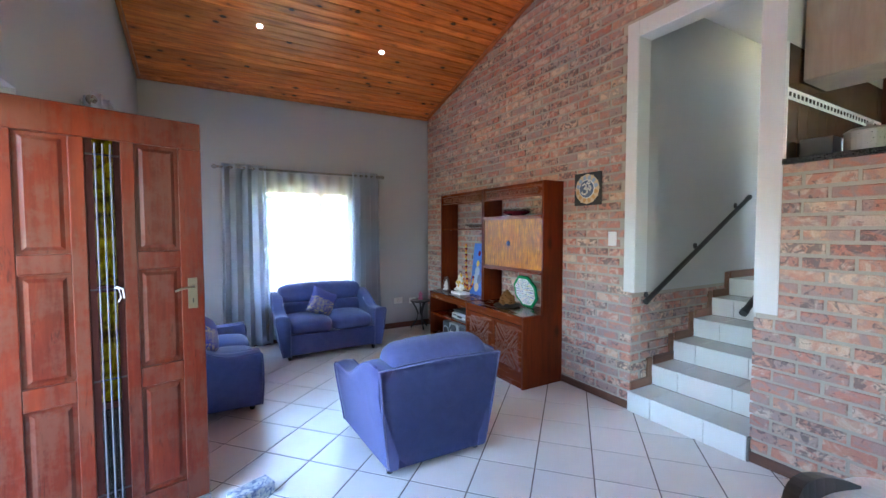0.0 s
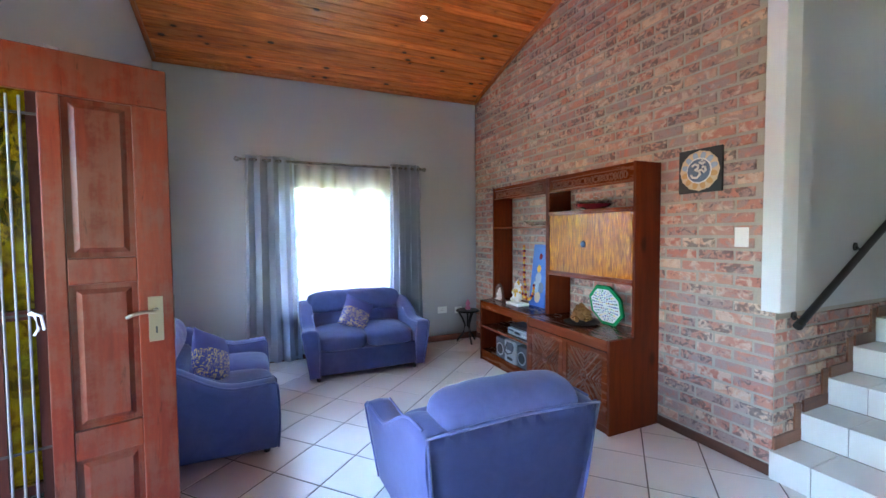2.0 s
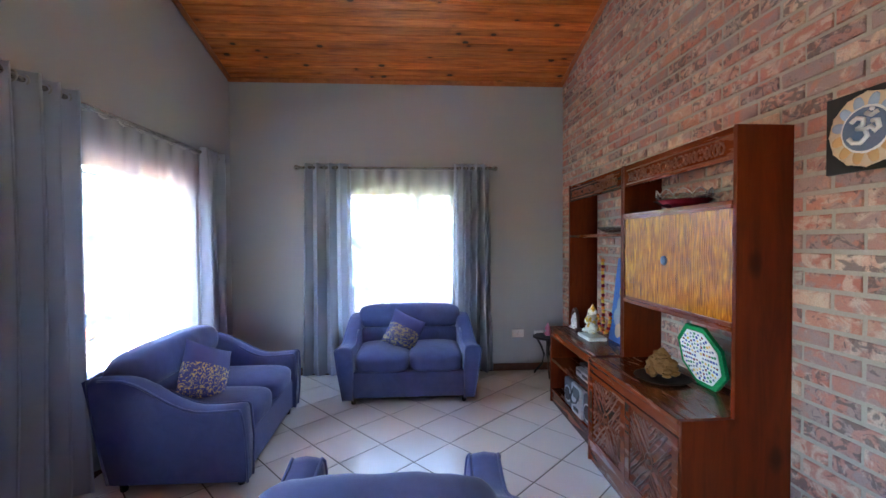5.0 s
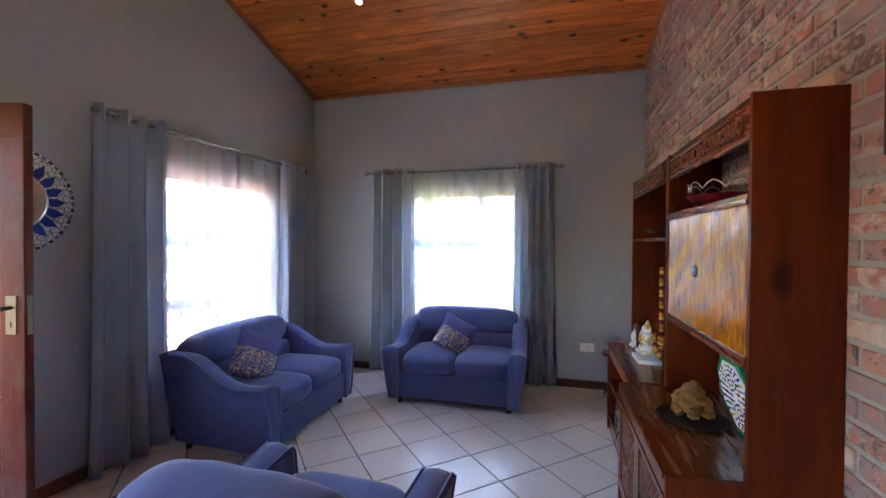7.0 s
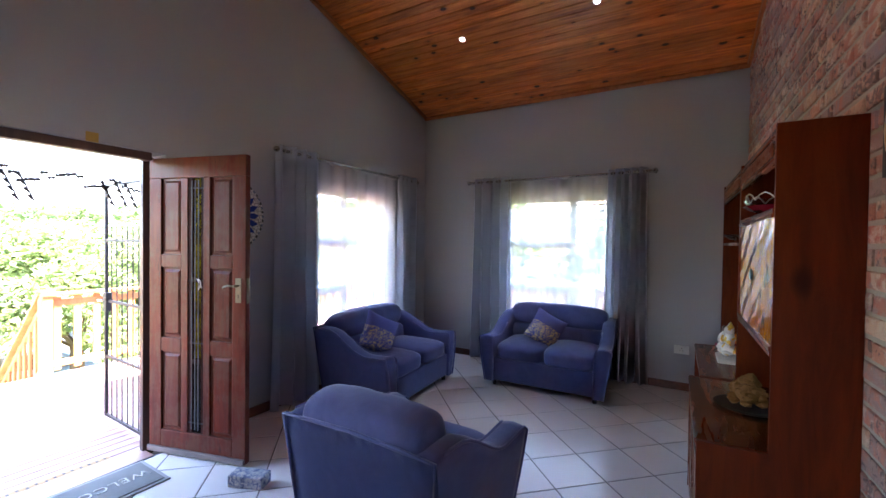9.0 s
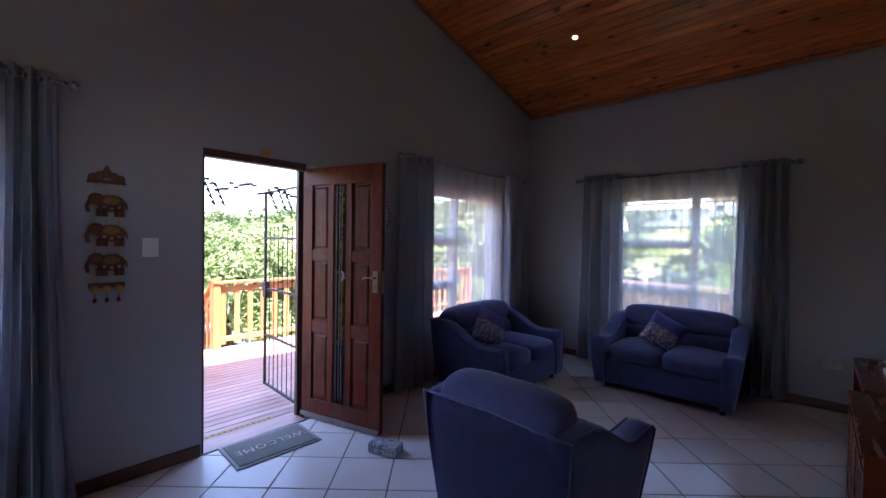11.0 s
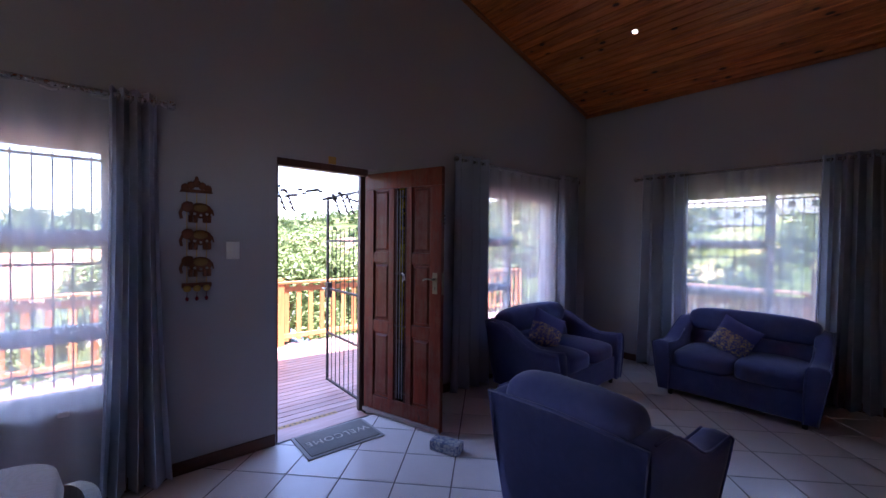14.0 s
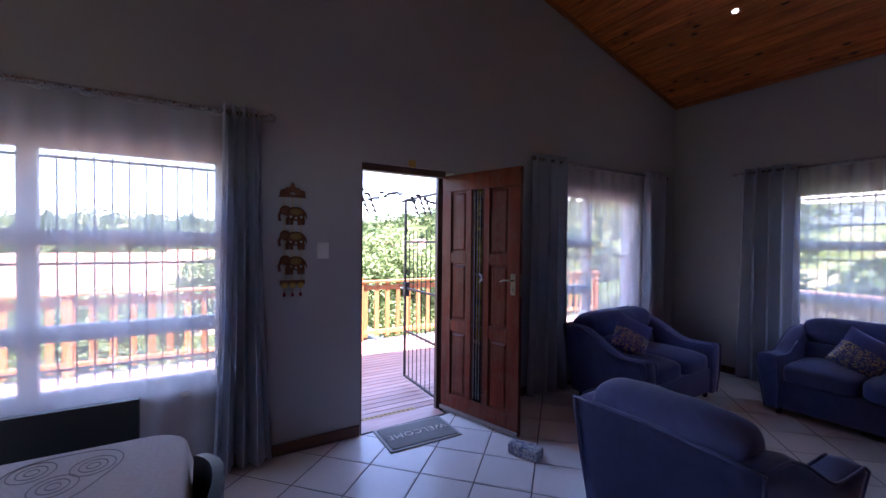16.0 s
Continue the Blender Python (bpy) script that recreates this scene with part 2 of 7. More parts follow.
M_WALL = plaster("grey_plaster", (0.42, 0.41, 0.44))
M_STAIRWALL = plaster("pale_grey_plaster", (0.52, 0.52, 0.50))
M_TRIMWHITE = plaster("white_plaster", (0.72, 0.72, 0.71))
M_CEILWHITE = plaster("white_ceiling", (0.78, 0.78, 0.77))
M_OUTWALL = plaster("outside_plaster", (0.62, 0.52, 0.40), 0.4)
M_MORTAR = plain("mortar", (0.44, 0.39, 0.32), 0.95, vary=0.3, bump=0.8, spec=0.1)
M_BRICK = brick_material("rustic_brick", False)
M_BRICKS = brick_material("rustic_bricks", True)
def ceiling_pine():
    """Varnished tongue-and-groove pine: each board has its own tone, streaks along x and dark round knots."""
    k = Nodes("varnished_pine_boards")
    rnd = k.t.nodes.new("ShaderNodeNewGeometry").outputs["Random Per Island"]
    def shifted(scale, by):
        add, cmb = k.t.nodes.new("ShaderNodeVectorMath"), k.t.nodes.new("ShaderNodeCombineXYZ")
        add.operation = "ADD"
        for q in range(3):
            k.link(k.math("MULTIPLY", rnd, by * (1.0 + 0.7 * q)), cmb.inputs[q])
        k.link(k.position(scale), add.inputs[0])
        k.link(cmb.outputs[0], add.inputs[1])
        return add.outputs[0]
    streak = k.noise(shifted((0.07, 1, 1), 37.0), 42, 6, 0.65, 0.5)
    broad = k.noise(shifted((0.25, 1, 1), 19.0), 4.5, 3, 0.5, 0.8)
    col = k.ramp(k.math("ADD", k.math("MULTIPLY", streak, 0.6), k.math("MULTIPLY", broad, 0.4)), [(0.34, (0.33, 0.062, 0.011)), (0.5, (0.66, 0.168, 0.030)), (0.66, (0.84, 0.28, 0.062))])
    tone = k.math("ADD", 0.86, k.math("MULTIPLY", rnd, 0.36))
    grey = k.t.nodes.new("ShaderNodeCombineColor")
    for q in range(3):
        k.link(tone, grey.inputs[q])
    col = k.mix(1.0, col, grey.outputs[0], "MULTIPLY")
    vor = k.node("ShaderNodeTexVoronoi", Scale=6.5)
    k.link(shifted((0.62, 1.0, 1.0), 5.0), vor.inputs["Vector"])
    halo = k.ramp(vor.outputs["Distance"], [(0.08, (1, 1, 1)), (0.3, (0, 0, 0))])
    knot = k.ramp(vor.outputs["Distance"], [(0.10, (1, 1, 1)), (0.16, (0, 0, 0))])
    col = k.mix(k.math("MULTIPLY", halo, 0.45), col, (0.26, 0.055, 0.012))
    col = k.mix(k.math("MULTIPLY", knot, 0.9), col, (0.035, 0.010, 0.004))
    k.bump(streak, 0.1, 0.002)
    return k.finish(col, k.math("ADD", 0.26, k.math("MULTIPLY", streak, 0.18)), 0.0, 0.5)


M_CEIL = ceiling_pine()
M_CORNICE = wood("varnished_cornice", (0.28, 0.07, 0.02), (0.45, 0.13, 0.035), (0.55, 0.19, 0.055), "y", 0.35, "world")
M_SKIRT = wood("dark_skirting", (0.06, 0.022, 0.012), (0.12, 0.045, 0.025), (0.17, 0.07, 0.04), "y", 0.4, "world")
M_DOOR = wood("stained_door", (0.050, 0.0055, 0.002), (0.105, 0.0125, 0.0042), (0.155, 0.026, 0.008), "z", 0.38, "object", 0.9, worn=(0.112, 0.046, 0.027), spec=0.22)
M_CABINET = wood("varnished_cabinet", (0.046, 0.006, 0.0015), (0.108, 0.0155, 0.0025), (0.16, 0.028, 0.004), "z", 0.42, "object", 0.6, 3.2, 0.12, coat=0.0, spec=0.14)
M_CARVED = wood("carved_panel", (0.085, 0.026, 0.010), (0.17, 0.055, 0.024), (0.25, 0.092, 0.042), "z", 0.5, "object", 0.8)
M_DECK = wood("weathered_deck", (0.24, 0.12, 0.10), (0.38, 0.23, 0.20), (0.48, 0.33, 0.30), "y", 0.36, "world", 0.8, 0, 0.2)
M_RAIL = wood("orange_rail", (0.34, 0.12, 0.04), (0.48, 0.19, 0.065), (0.56, 0.26, 0.10), "z", 0.5, "world", 0.8)


def tile_material(name, c):
    k = Nodes(name)
    p = k.position()
    cloud, fine = k.noise(p, 5.5, 5, 0.6), k.noise(p, 90, 4)
    rnd = k.t.nodes.new("ShaderNodeObjectInfo").outputs["Random"]
    col = k.mix(cloud, tuple(v * 0.95 for v in c), tuple(min(1, v * 1.04) for v in c))
    col = k.mix(k.math("MULTIPLY", rnd, 0.16), col, tuple(v * 0.82 for v in c))
    smear = k.noise(p, 3.0, 4, 0.6)
    k.bump(fine, 0.05, 0.001)
    return k.finish(col, k.math("ADD", 0.19, k.math("MULTIPLY", smear, 0.05)), 0.0, 0.5)


M_TILE = tile_material("ceramic_tile", (0.86, 0.83, 0.785))
M_STEPTILE = tile_material("step_tile", (0.72, 0.70, 0.66))
M_GROUT = plain("grout", (0.17, 0.15, 0.13), 0.9, vary=0.25)


def velvet(name, c):
    k = Nodes(name)
    p = k.position(space="object")
    nap, fine = k.noise(p, 9, 5, 0.65, 0.8), k.noise(p, 350, 3)
    col = k.mix(nap, tuple(v * 0.70 for v in c), tuple(v * 1.25 for v in c))
    col = k.mix(k.math("MULTIPLY", fine, 0.3), col, tuple(v * 0.6 for v in c))
    k.bump(k.math("ADD", fine, nap), 0.25, 0.003)
    mat = k.finish(col, 0.85, 0.0, 0.2)
    k.bsdf.inputs["Sheen Weight"].default_value = 0.42
    k.bsdf.inputs["Sheen Roughness"].default_value = 0.35
    k.bsdf.inputs["Sheen Tint"].default_value = (0.82, 0.84, 1.0, 1)
    return mat


M_VELVET = velvet("blue_velvet", (0.100, 0.116, 0.275))
M_PIPING = velvet("blue_piping", (0.125, 0.14, 0.32))
M_BLACK = plain("black_plastic", (0.02, 0.02, 0.022), 0.45)
M_STEEL = plain("brushed_steel", (0.55, 0.54, 0.52), 0.3, 1.0, 0.1)
M_ROD = plain("satin_steel", (0.34, 0.33, 0.33), 0.28, 1.0, 0.1)
M_BRASS = plain("worn_brass", (0.22, 0.19, 0.135), 0.42, 1.0, 0.2)
M_IRON = plain("black_iron", (0.025, 0.022, 0.022), 0.5, 0.3)
M_WHITE = plain("white_plastic", (0.80, 0.80, 0.78), 0.35, 0, 0.04)
M_FRAME = plain("window_paint", (0.76, 0.72, 0.69), 0.45, 0, 0.06)


def cloth(name, c, through, weave=220.0):
    """Curtain cloth that lets part of the daylight through."""
    k = Nodes(name)
    p = k.position(space="object")
    fine, broad = k.noise(p, weave, 3), k.noise(p, 3, 3)
    col = k.mix(k.math("ADD", k.math("MULTIPLY", fine, 0.5), k.math("MULTIPLY", broad, 0.5)), tuple(v * 0.86 for v in c), tuple(min(1, v * 1.1) for v in c))
    k.finish(col, 0.9, 0.0, 0.1)
    tr = k.t.nodes.new("ShaderNodeBsdfTranslucent")
    k.link(col, tr.inputs["Color"])
    mx = k.t.nodes.new("ShaderNodeMixShader")
    mx.inputs[0].default_value = through
    k.link(k.bsdf.outputs[0], mx.inputs[1])
    k.link(tr.outputs[0], mx.inputs[2])
    k.link(mx.outputs[0], k.t.nodes["Material Output"].inputs["Surface"])
    return k.mat


def sheer(name, c, clear):
    """Thin voile: mostly see-through threads with a fine weave."""
    k = Nodes(name)
    p = k.position(space="object")
    fine = k.noise(p, 300, 2)
    df, tr, tp = (k.t.nodes.new("ShaderNodeBsdf" + s) for s in ("Diffuse", "Translucent", "Transparent"))
    col = k.mix(fine, tuple(v * 0.93 for v in c), c)
    k.link(col, df.inputs["Color"])
    k.link(col, tr.inputs["Color"])
    m1, m2 = k.t.nodes.new("ShaderNodeMixShader"), k.t.nodes.new("ShaderNodeMixShader")
    m1.inputs[0].default_value = 0.6
    k.link(df.outputs[0], m1.inputs[1])
    k.link(tr.outputs[0], m1.inputs[2])
    k.link(k.math("ADD", clear - 0.05, k.math("MULTIPLY", fine, 0.1)), m2.inputs[0])
    k.link(m1.outputs[0], m2.inputs[1])
    k.link(tp.outputs[0], m2.inputs[2])
    k.link(m2.outputs[0], k.t.nodes["Material Output"].inputs["Surface"])
    return k.mat


M_CURTAIN = cloth("blue_grey_curtain", (0.67, 0.69, 0.775), 0.14)
M_SHEER = sheer("white_voile", (0.95, 0.94, 0.97), 0.50)


def glass(name, tint, rough=0.0, bump=0.0):
    k = Nodes(name)
    tp, gl = k.t.nodes.new("ShaderNodeBsdfTransparent"), k.t.nodes.new("ShaderNodeBsdfGlossy")
    tp.inputs["Color"].default_value = (*tint, 1)
    gl.inputs["Roughness"].default_value = rough
    mx, fr = k.t.nodes.new("ShaderNodeMixShader"), k.t.nodes.new("ShaderNodeLayerWeight")
    k.link(k.math("ADD", 0.04, k.math("MULTIPLY", k.math("POWER", fr.outputs["Facing"], 5.0), 0.9)), mx.inputs[0])
    k.link(tp.outputs[0], mx.inputs[1])
    k.link(gl.outputs[0], mx.inputs[2])
    if bump:
        b = k.node("ShaderNodeBump", Strength=bump, Distance=0.01)
        k.link(k.noise(k.position(space="object"), 30, 4, 0.5, 1.5), b.inputs["Height"])
        k.link(b.outputs[0], gl.inputs["Normal"])
        k.link(b.outputs[0], fr.inputs["Normal"])
    k.link(mx.outputs[0], k.t.nodes["Material Output"].inputs["Surface"])
    return k.mat


M_GLASS = glass("window_glass", (0.96, 0.98, 0.97))

# ---- plan ----
WX, EX, NY, SY = 1.20, 4.965, 7.10, -2.60
OUT = 0.22
RIDGE, SLOPE, EAVE = 2.2, 0.283, 3.31
STAIR_N, STAIR_S, PIER_S = 3.41, 2.53, 2.40
UP = 1.03
COUNTER = 1.92


def roof_z(y):
    return EAVE + SLOPE * (NY - max(y, RIDGE)) - SLOPE * max(0.0, RIDGE - y)


def wall_y(bm, x0, x1, y0, y1, holes, bottom=-0.1, top=None):
    """A wall that runs along y, with holes (y0, y1, z0, z1); its top follows the roof unless top is given."""
    cuts = sorted({y0, y1, *(h[0] for h in holes), *(h[1] for h in holes), *([RIDGE] if y0 < RIDGE < y1 and top is None else [])})
    for a, b in zip(cuts, cuts[1:]):
        mine = sorted((h for h in holes if h[0] < b - 1e-6 and h[1] > a + 1e-6), key=lambda h: h[2])
        lo = bottom
        ta, tb = (roof_z(a), roof_z(b)) if top is None else (top, top)
        for h in mine:
            if h[2] > lo:
                box(bm, (x0, a, lo), (x1, b, h[2]))
            lo = h[3]
        if min(ta, tb) > lo:
            hexa(bm, [(x0, a, lo), (x1, a, lo), (x1, b, lo), (x0, b, lo), (x0, a, ta), (x1, a, ta), (x1, b, tb), (x0, b, tb)])


def wall_x(bm, y0, y1, x0, x1, holes, bottom, top):
    cuts = sorted({x0, x1, *(h[0] for h in holes), *(h[1] for h in holes)})
    for a, b in zip(cuts, cuts[1:]):
        mine = sorted((h for h in holes if h[0] < b - 1e-6 and h[1] > a + 1e-6), key=lambda h: h[2])
        lo = bottom
        for h in mine:
            if h[2] > lo:
                box(bm, (a, y0, lo), (b, y1, h[2]))
            lo = h[3]
        if top > lo:
            box(bm, (a, y0, lo), (b, y1, top))


DOOR = (2.82, 3.675, -0.1, 2.13)
WIN_S = (0.06, 1.92, 0.55, 2.10)
WIN_W = (4.98, 6.33, 0.55, 2.10)
WIN_N = (2.40, 3.73, 0.55, 2.12)
# the west wall, with the front door and two windows
bm = bmesh.new()
wall_y(bm, WX - OUT, WX, SY - OUT, NY + OUT, [DOOR, WIN_S, WIN_W])
solid("wall_west", bm, M_WALL, kind="structure")
bm = bmesh.new()
wall_x(bm, NY, NY + OUT, WX, EX + 0.15, [WIN_N], -0.1, EAVE)
solid("wall_north", bm, M_WALL, kind="structure")
bm = bmesh.new()
wall_x(bm, SY - OUT, SY, WX, 9.0, [(2.6, 3.8, 0.8, 2.0), (6.4, 7.6, 2.1, 2.9)], -0.1, roof_z(SY))
solid("wall_south", bm, M_WALL, kind="structure")
# the east wall: backing behind the brick face
bm = bmesh.new()
wall_y(bm, EX - 0.003, EX + 0.15, STAIR_N + 0.012, NY, [])
wall_brick = solid("wall_east", bm, M_MORTAR, kind="structure")
bm = bmesh.new()
wall_y(bm, EX - 0.003, EX + 0.148, STAIR_S + 0.002, STAIR_N + 0.012, [(STAIR_S + 0.002, STAIR_N, -0.2, 3.1)])
wall_over = solid("wall_over_stairs", bm, M_MORTAR, kind="structure")
bm = bmesh.new()
wall_y(bm, EX + 0.01, EX + 0.15, SY, PIER_S, [(SY, PIER_S, -0.2, 3.3)])
solid("wall_over_counter", bm, M_TRIMWHITE, kind="structure")
bm = bmesh.new()
box(bm, (EX + 0.002, SY, -0.1), (EX + 0.14, STAIR_S - 0.012, COUNTER))
pier = solid("wall_counter", bm, M_MORTAR, kind="structure")

# ---- ceiling of boards ----
bm = bmesh.new()
PITCH = 0.098
cosr, sinr = math.cos(math.atan(SLOPE)), math.sin(math.atan(SLOPE))
run = 0.0
length_n = (NY - RIDGE) / cosr
k = 0
while run < length_n:
    w = min(PITCH, length_n - run)
    a, b = run + 0.0015, run + w - 0.0015
    def slope_pt(x, s, up):
        return (x, NY - s * cosr + up * sinr, EAVE + s * sinr + up * cosr)
    hexa(bm, [slope_pt(WX, a + 0.007, 0), slope_pt(EX, a + 0.007, 0), slope_pt(EX, b - 0.007, 0), slope_pt(WX, b - 0.007, 0),
              slope_pt(WX, a - 0.001, 0.012), slope_pt(EX, a - 0.001, 0.012), slope_pt(EX, b + 0.001, 0.012), slope_pt(WX, b + 0.001, 0.012)])
    run += PITCH
zr = roof_z(RIDGE)
for s in range(int((RIDGE - SY) / (PITCH * cosr))):
    y = RIDGE - s * PITCH * cosr
    y2 = y - PITCH * cosr + 0.004
    hexa(bm, [(WX, y2, roof_z(y2)), (EX, y2, roof_z(y2)), (EX, y, roof_z(y)), (WX, y, roof_z(y)),
              (WX, y2, roof_z(y2) + 0.012), (EX, y2, roof_z(y2) + 0.012), (EX, y, roof_z(y) + 0.012), (WX, y, roof_z(y) + 0.012)])
solid("ceiling", bm, M_CEIL, kind="structure")
# the roof above it
bm = bmesh.new()
for ya, yb in ((RIDGE, NY + 0.5), (SY - 0.5, RIDGE)):
    hexa(bm, [(0.45, ya, roof_z(ya) + 0.03), (9.2, ya, roof_z(ya) + 0.03), (9.2, yb, roof_z(yb) + 0.03), (0.45, yb, roof_z(yb) + 0.03),
              (0.45, ya, roof_z(ya) + 0.2), (9.2, ya, roof_z(ya) + 0.2), (9.2, yb, roof_z(yb) + 0.2), (0.45, yb, roof_z(yb) + 0.2)])
M_ROOF = plain("roof_tile", (0.25, 0.12, 0.09), 0.8)
solid("roof", bm, M_ROOF, kind="structure")
# cornices
def cornice(name, pts):
    bm = bmesh.new()
    for (p, q) in pts:
        sweep(bm, [p, q], 0.028, 8)
    solid(name, bm, M_CORNICE, kind="structure")
cornice("trim", [((WX, NY - 0.012, EAVE - 0.012), (EX, NY - 0.012, EAVE - 0.012))])
cornice("trim", [((WX + 0.012, NY, EAVE - 0.01), (WX + 0.012, RIDGE, zr - 0.01)), ((WX + 0.012, RIDGE, zr - 0.01), (WX + 0.012, SY, roof_z(SY) - 0.01))])
cornice("trim", [((EX - 0.014, NY, EAVE - 0.01), (EX - 0.014, RIDGE, zr - 0.01)), ((EX - 0.014, RIDGE, zr - 0.01), (EX - 0.014, SY, roof_z(SY) - 0.01))])

# ---- skirting ----
def skirting(lo, hi):
    bm = bmesh.new()
    box(bm, lo, hi, 0.006)
    solid("baseboard", bm, M_SKIRT, kind="structure")
skirting((WX, NY - 0.018, 0.0), (EX, NY, 0.085))
skirting((WX, DOOR[1] + 0.02, 0.0), (WX + 0.018, NY - 0.02, 0.085))
skirting((WX, SY, 0.0), (WX + 0.018, DOOR[0] - 0.01, 0.085))
skirting((EX - 0.02, STAIR_N, 0.0), (EX - 0.002, NY - 0.02, 0.07))
skirting((EX - 0.02, SY, 0.0), (EX - 0.002, STAIR_S, 0.07))

# ---- stairs, landing and hall ----
stair = thing("stairs", "white tiled stairs climbing beside a brick wall", "stairs", kind="structure")
RISE, GOING, NOSE = UP / 6, 0.316, 4.925
for i in range(6):
    x, z = NOSE + 0.01 + i * GOING, i * RISE
    part("step", boxes(((x, STAIR_S - 0.01, -0.1 if i == 0 else z - 0.05), (x + GOING + (0.05 if i < 5 else 1.2), STAIR_N, z + RISE - 0.012))), M_GROUT, stair)
    ys = ([3.41, 3.205, 2.80, 2.53] if i % 2 == 0 else [3.41, 3.17, 2.765, 2.53])
    for a, b in zip(ys[1:], ys):
        part("riser_tile", boxes(((x - 0.008, a + 0.0025, z + 0.003), (x, b - 0.0025, z + RISE - 0.008))), M_STEPTILE, stair)
        part("tread_tile", boxes(((x - 0.012, a + 0.0025, z + RISE - 0.010), (x + GOING - 0.014, b - 0.0025, z + RISE))), M_STEPTILE, stair)
HX = 9.0
floor_up = solid("floor_landing", boxes(((NOSE + 6 * GOING - 0.02, STAIR_S - 0.13, UP - 0.1), (HX, STAIR_N + 1.2, UP - 0.004)), ((EX + 0.15, SY, UP - 0.1), (HX, PIER_S, UP - 0.004))), M_STEPTILE, kind="structure")
# the side wall of the stairs, with a doorway on the landing
bm = bmesh.new()
wall_x(bm, STAIR_N, STAIR_N + 0.12, EX + 0.15, HX, [(7.63, 8.4, UP - 0.01, 2.72)], UP - 0.04, 3.5)
solid("wall_stair_side", bm, M_STAIRWALL, kind="structure")
bm = bmesh.new()
box(bm, (EX + 0.012, STAIR_N + 0.0, 0.99), (EX + 0.15, STAIR_N + 0.09, 3.2))
solid("wall_reveal", bm, M_STAIRWALL, kind="structure")
bm = bmesh.new()
box(bm, (EX + 0.01, STAIR_N + 0.012, -0.1), (8.0, STAIR_N + 0.12, UP - 0.04))
wall_lower = solid("wall_stair_lower", bm, M_MORTAR, kind="structure")
bm = bmesh.new()
wall_x(bm, PIER_S, STAIR_S, EX + 0.15, 7.4, [], UP - 0.1, 3.5)
box(bm, (EX - 0.006, PIER_S, 0.99), (EX + 0.15, STAIR_S, 4.6))
solid("wall_pier", bm, M_TRIMWHITE, kind="structure")
bm = bmesh.new()
wall_x(bm, PIER_S + 0.003, STAIR_S - 0.003, EX + 0.15, 7.4, [], -0.1, UP - 0.1)
solid("wall_pier_lower", bm, M_MORTAR, kind="structure")
solid("ceiling_hall", boxes(((EX + 0.15, PIER_S, 3.5), (HX, STAIR_N + 1.2, 3.56)), ((EX + 0.15, SY, 3.3), (HX, PIER_S, 3.36))), M_CEILWHITE, kind="structure")
bm = bmesh.new()
wall_y(bm, HX, HX + 0.2, SY, NY, [(-0.9, 0.9, 2.1, 2.9)], -0.1, 3.6)
solid("wall_hall_end", bm, M_STAIRWALL, kind="structure")
solid("wall_room_behind", boxes(((7.5, STAIR_N + 1.2, UP), (HX, STAIR_N + 1.3, 3.5))), M_STAIRWALL, kind="structure")
# the white plastered band round the stair opening
bm = bmesh.new()
box(bm, (EX - 0.014, STAIR_N - 0.03, 1.0), (EX + 0.15, STAIR_N + 0.075, 3.22), 0.006)
box(bm, (EX - 0.012, STAIR_S + 0.001, 3.09), (EX + 0.15, STAIR_N - 0.03, 3.22), 0.006)
solid("trim_opening", bm, M_TRIMWHITE, kind="structure")
# stepped timber skirting up the stairs
bm = bmesh.new()
for i in range(6):
    x, z = NOSE + 0.01 + i * GOING, (i + 1) * RISE
    box(bm, (x + 0.02, STAIR_N - 0.016, z), (x + GOING + 0.02, STAIR_N - 0.001, z + 0.075))
    if i < 5:
        box(bm, (x + GOING - 0.075, STAIR_N - 0.015, z + 0.07), (x + GOING - 0.012, STAIR_N - 0.001, z + RISE + 0.07))
box(bm, (NOSE + 6 * GOING, STAIR_N - 0.016, UP), (7.6, STAIR_N - 0.001, UP + 0.075))
M_STAIRSKIRT = wood("stair_skirting", (0.17, 0.06, 0.03), (0.29, 0.12, 0.06), (0.36, 0.17, 0.09), "x", 0.4, "world")
solid("baseboard_stairs", bm, M_STAIRSKIRT, kind="structure")

# ---- deck and ground outside ----
deck = thing("deck", "weathered reddish timber deck of long planks", "deck", kind="structure")
part("joists", boxes(((-1.9, SY - 1, -0.25), (WX - OUT, NY + 2.5, -0.085))), M_IRON, deck)
n = int((WX - OUT + 1.9) / 0.098)
plank = boxes(((0.003, SY - 1, -0.08), (0.093, NY + 2.5, -0.05)), bevel=0.004)
me = mesh_of("plank", plank, M_DECK)
for i in range(n):
    ob = new("plank", me)
    ob.parent = deck
    ob.location = (-1.9 + i * 0.098, (i * 0.37) % 0.5, 0)

# ---- doorway ----
door = thing("door_1", "open six-panelled stained wooden front door with a barred amber glass slot", "door", pose(1.075, 3.642, 0.0, 0, 0, 15.5), kind="structure")
LW, LH, LT = 0.817, 2.10, 0.042
# rails and stiles round six raised panels and a narrow glazed slot
cols = [(0.0, 0.105), (0.282, 0.338), (0.47, 0.525), (0.711, LW)]
rows = [(0.012, 0.17), (0.73, 0.83), (1.33, 1.42), (1.957, LH)]
SLOT = (0.338, 0.47)
bm = bmesh.new()
for i, (a, b) in enumerate(cols):
    box(bm, (a, -LT / 2 - (0.0005 if i in (0, 3) else 0), rows[0][0] if i in (0, 3) else rows[0][1]), (b, LT / 2, rows[3][0]), 0.004)
for a, b in rows[1:3]:
    for (c, d) in ((0.105, 0.282), (0.525, 0.711)):
        box(bm, (c, -LT / 2 + 0.001, a), (d, LT / 2 - 0.001, b), 0.004)
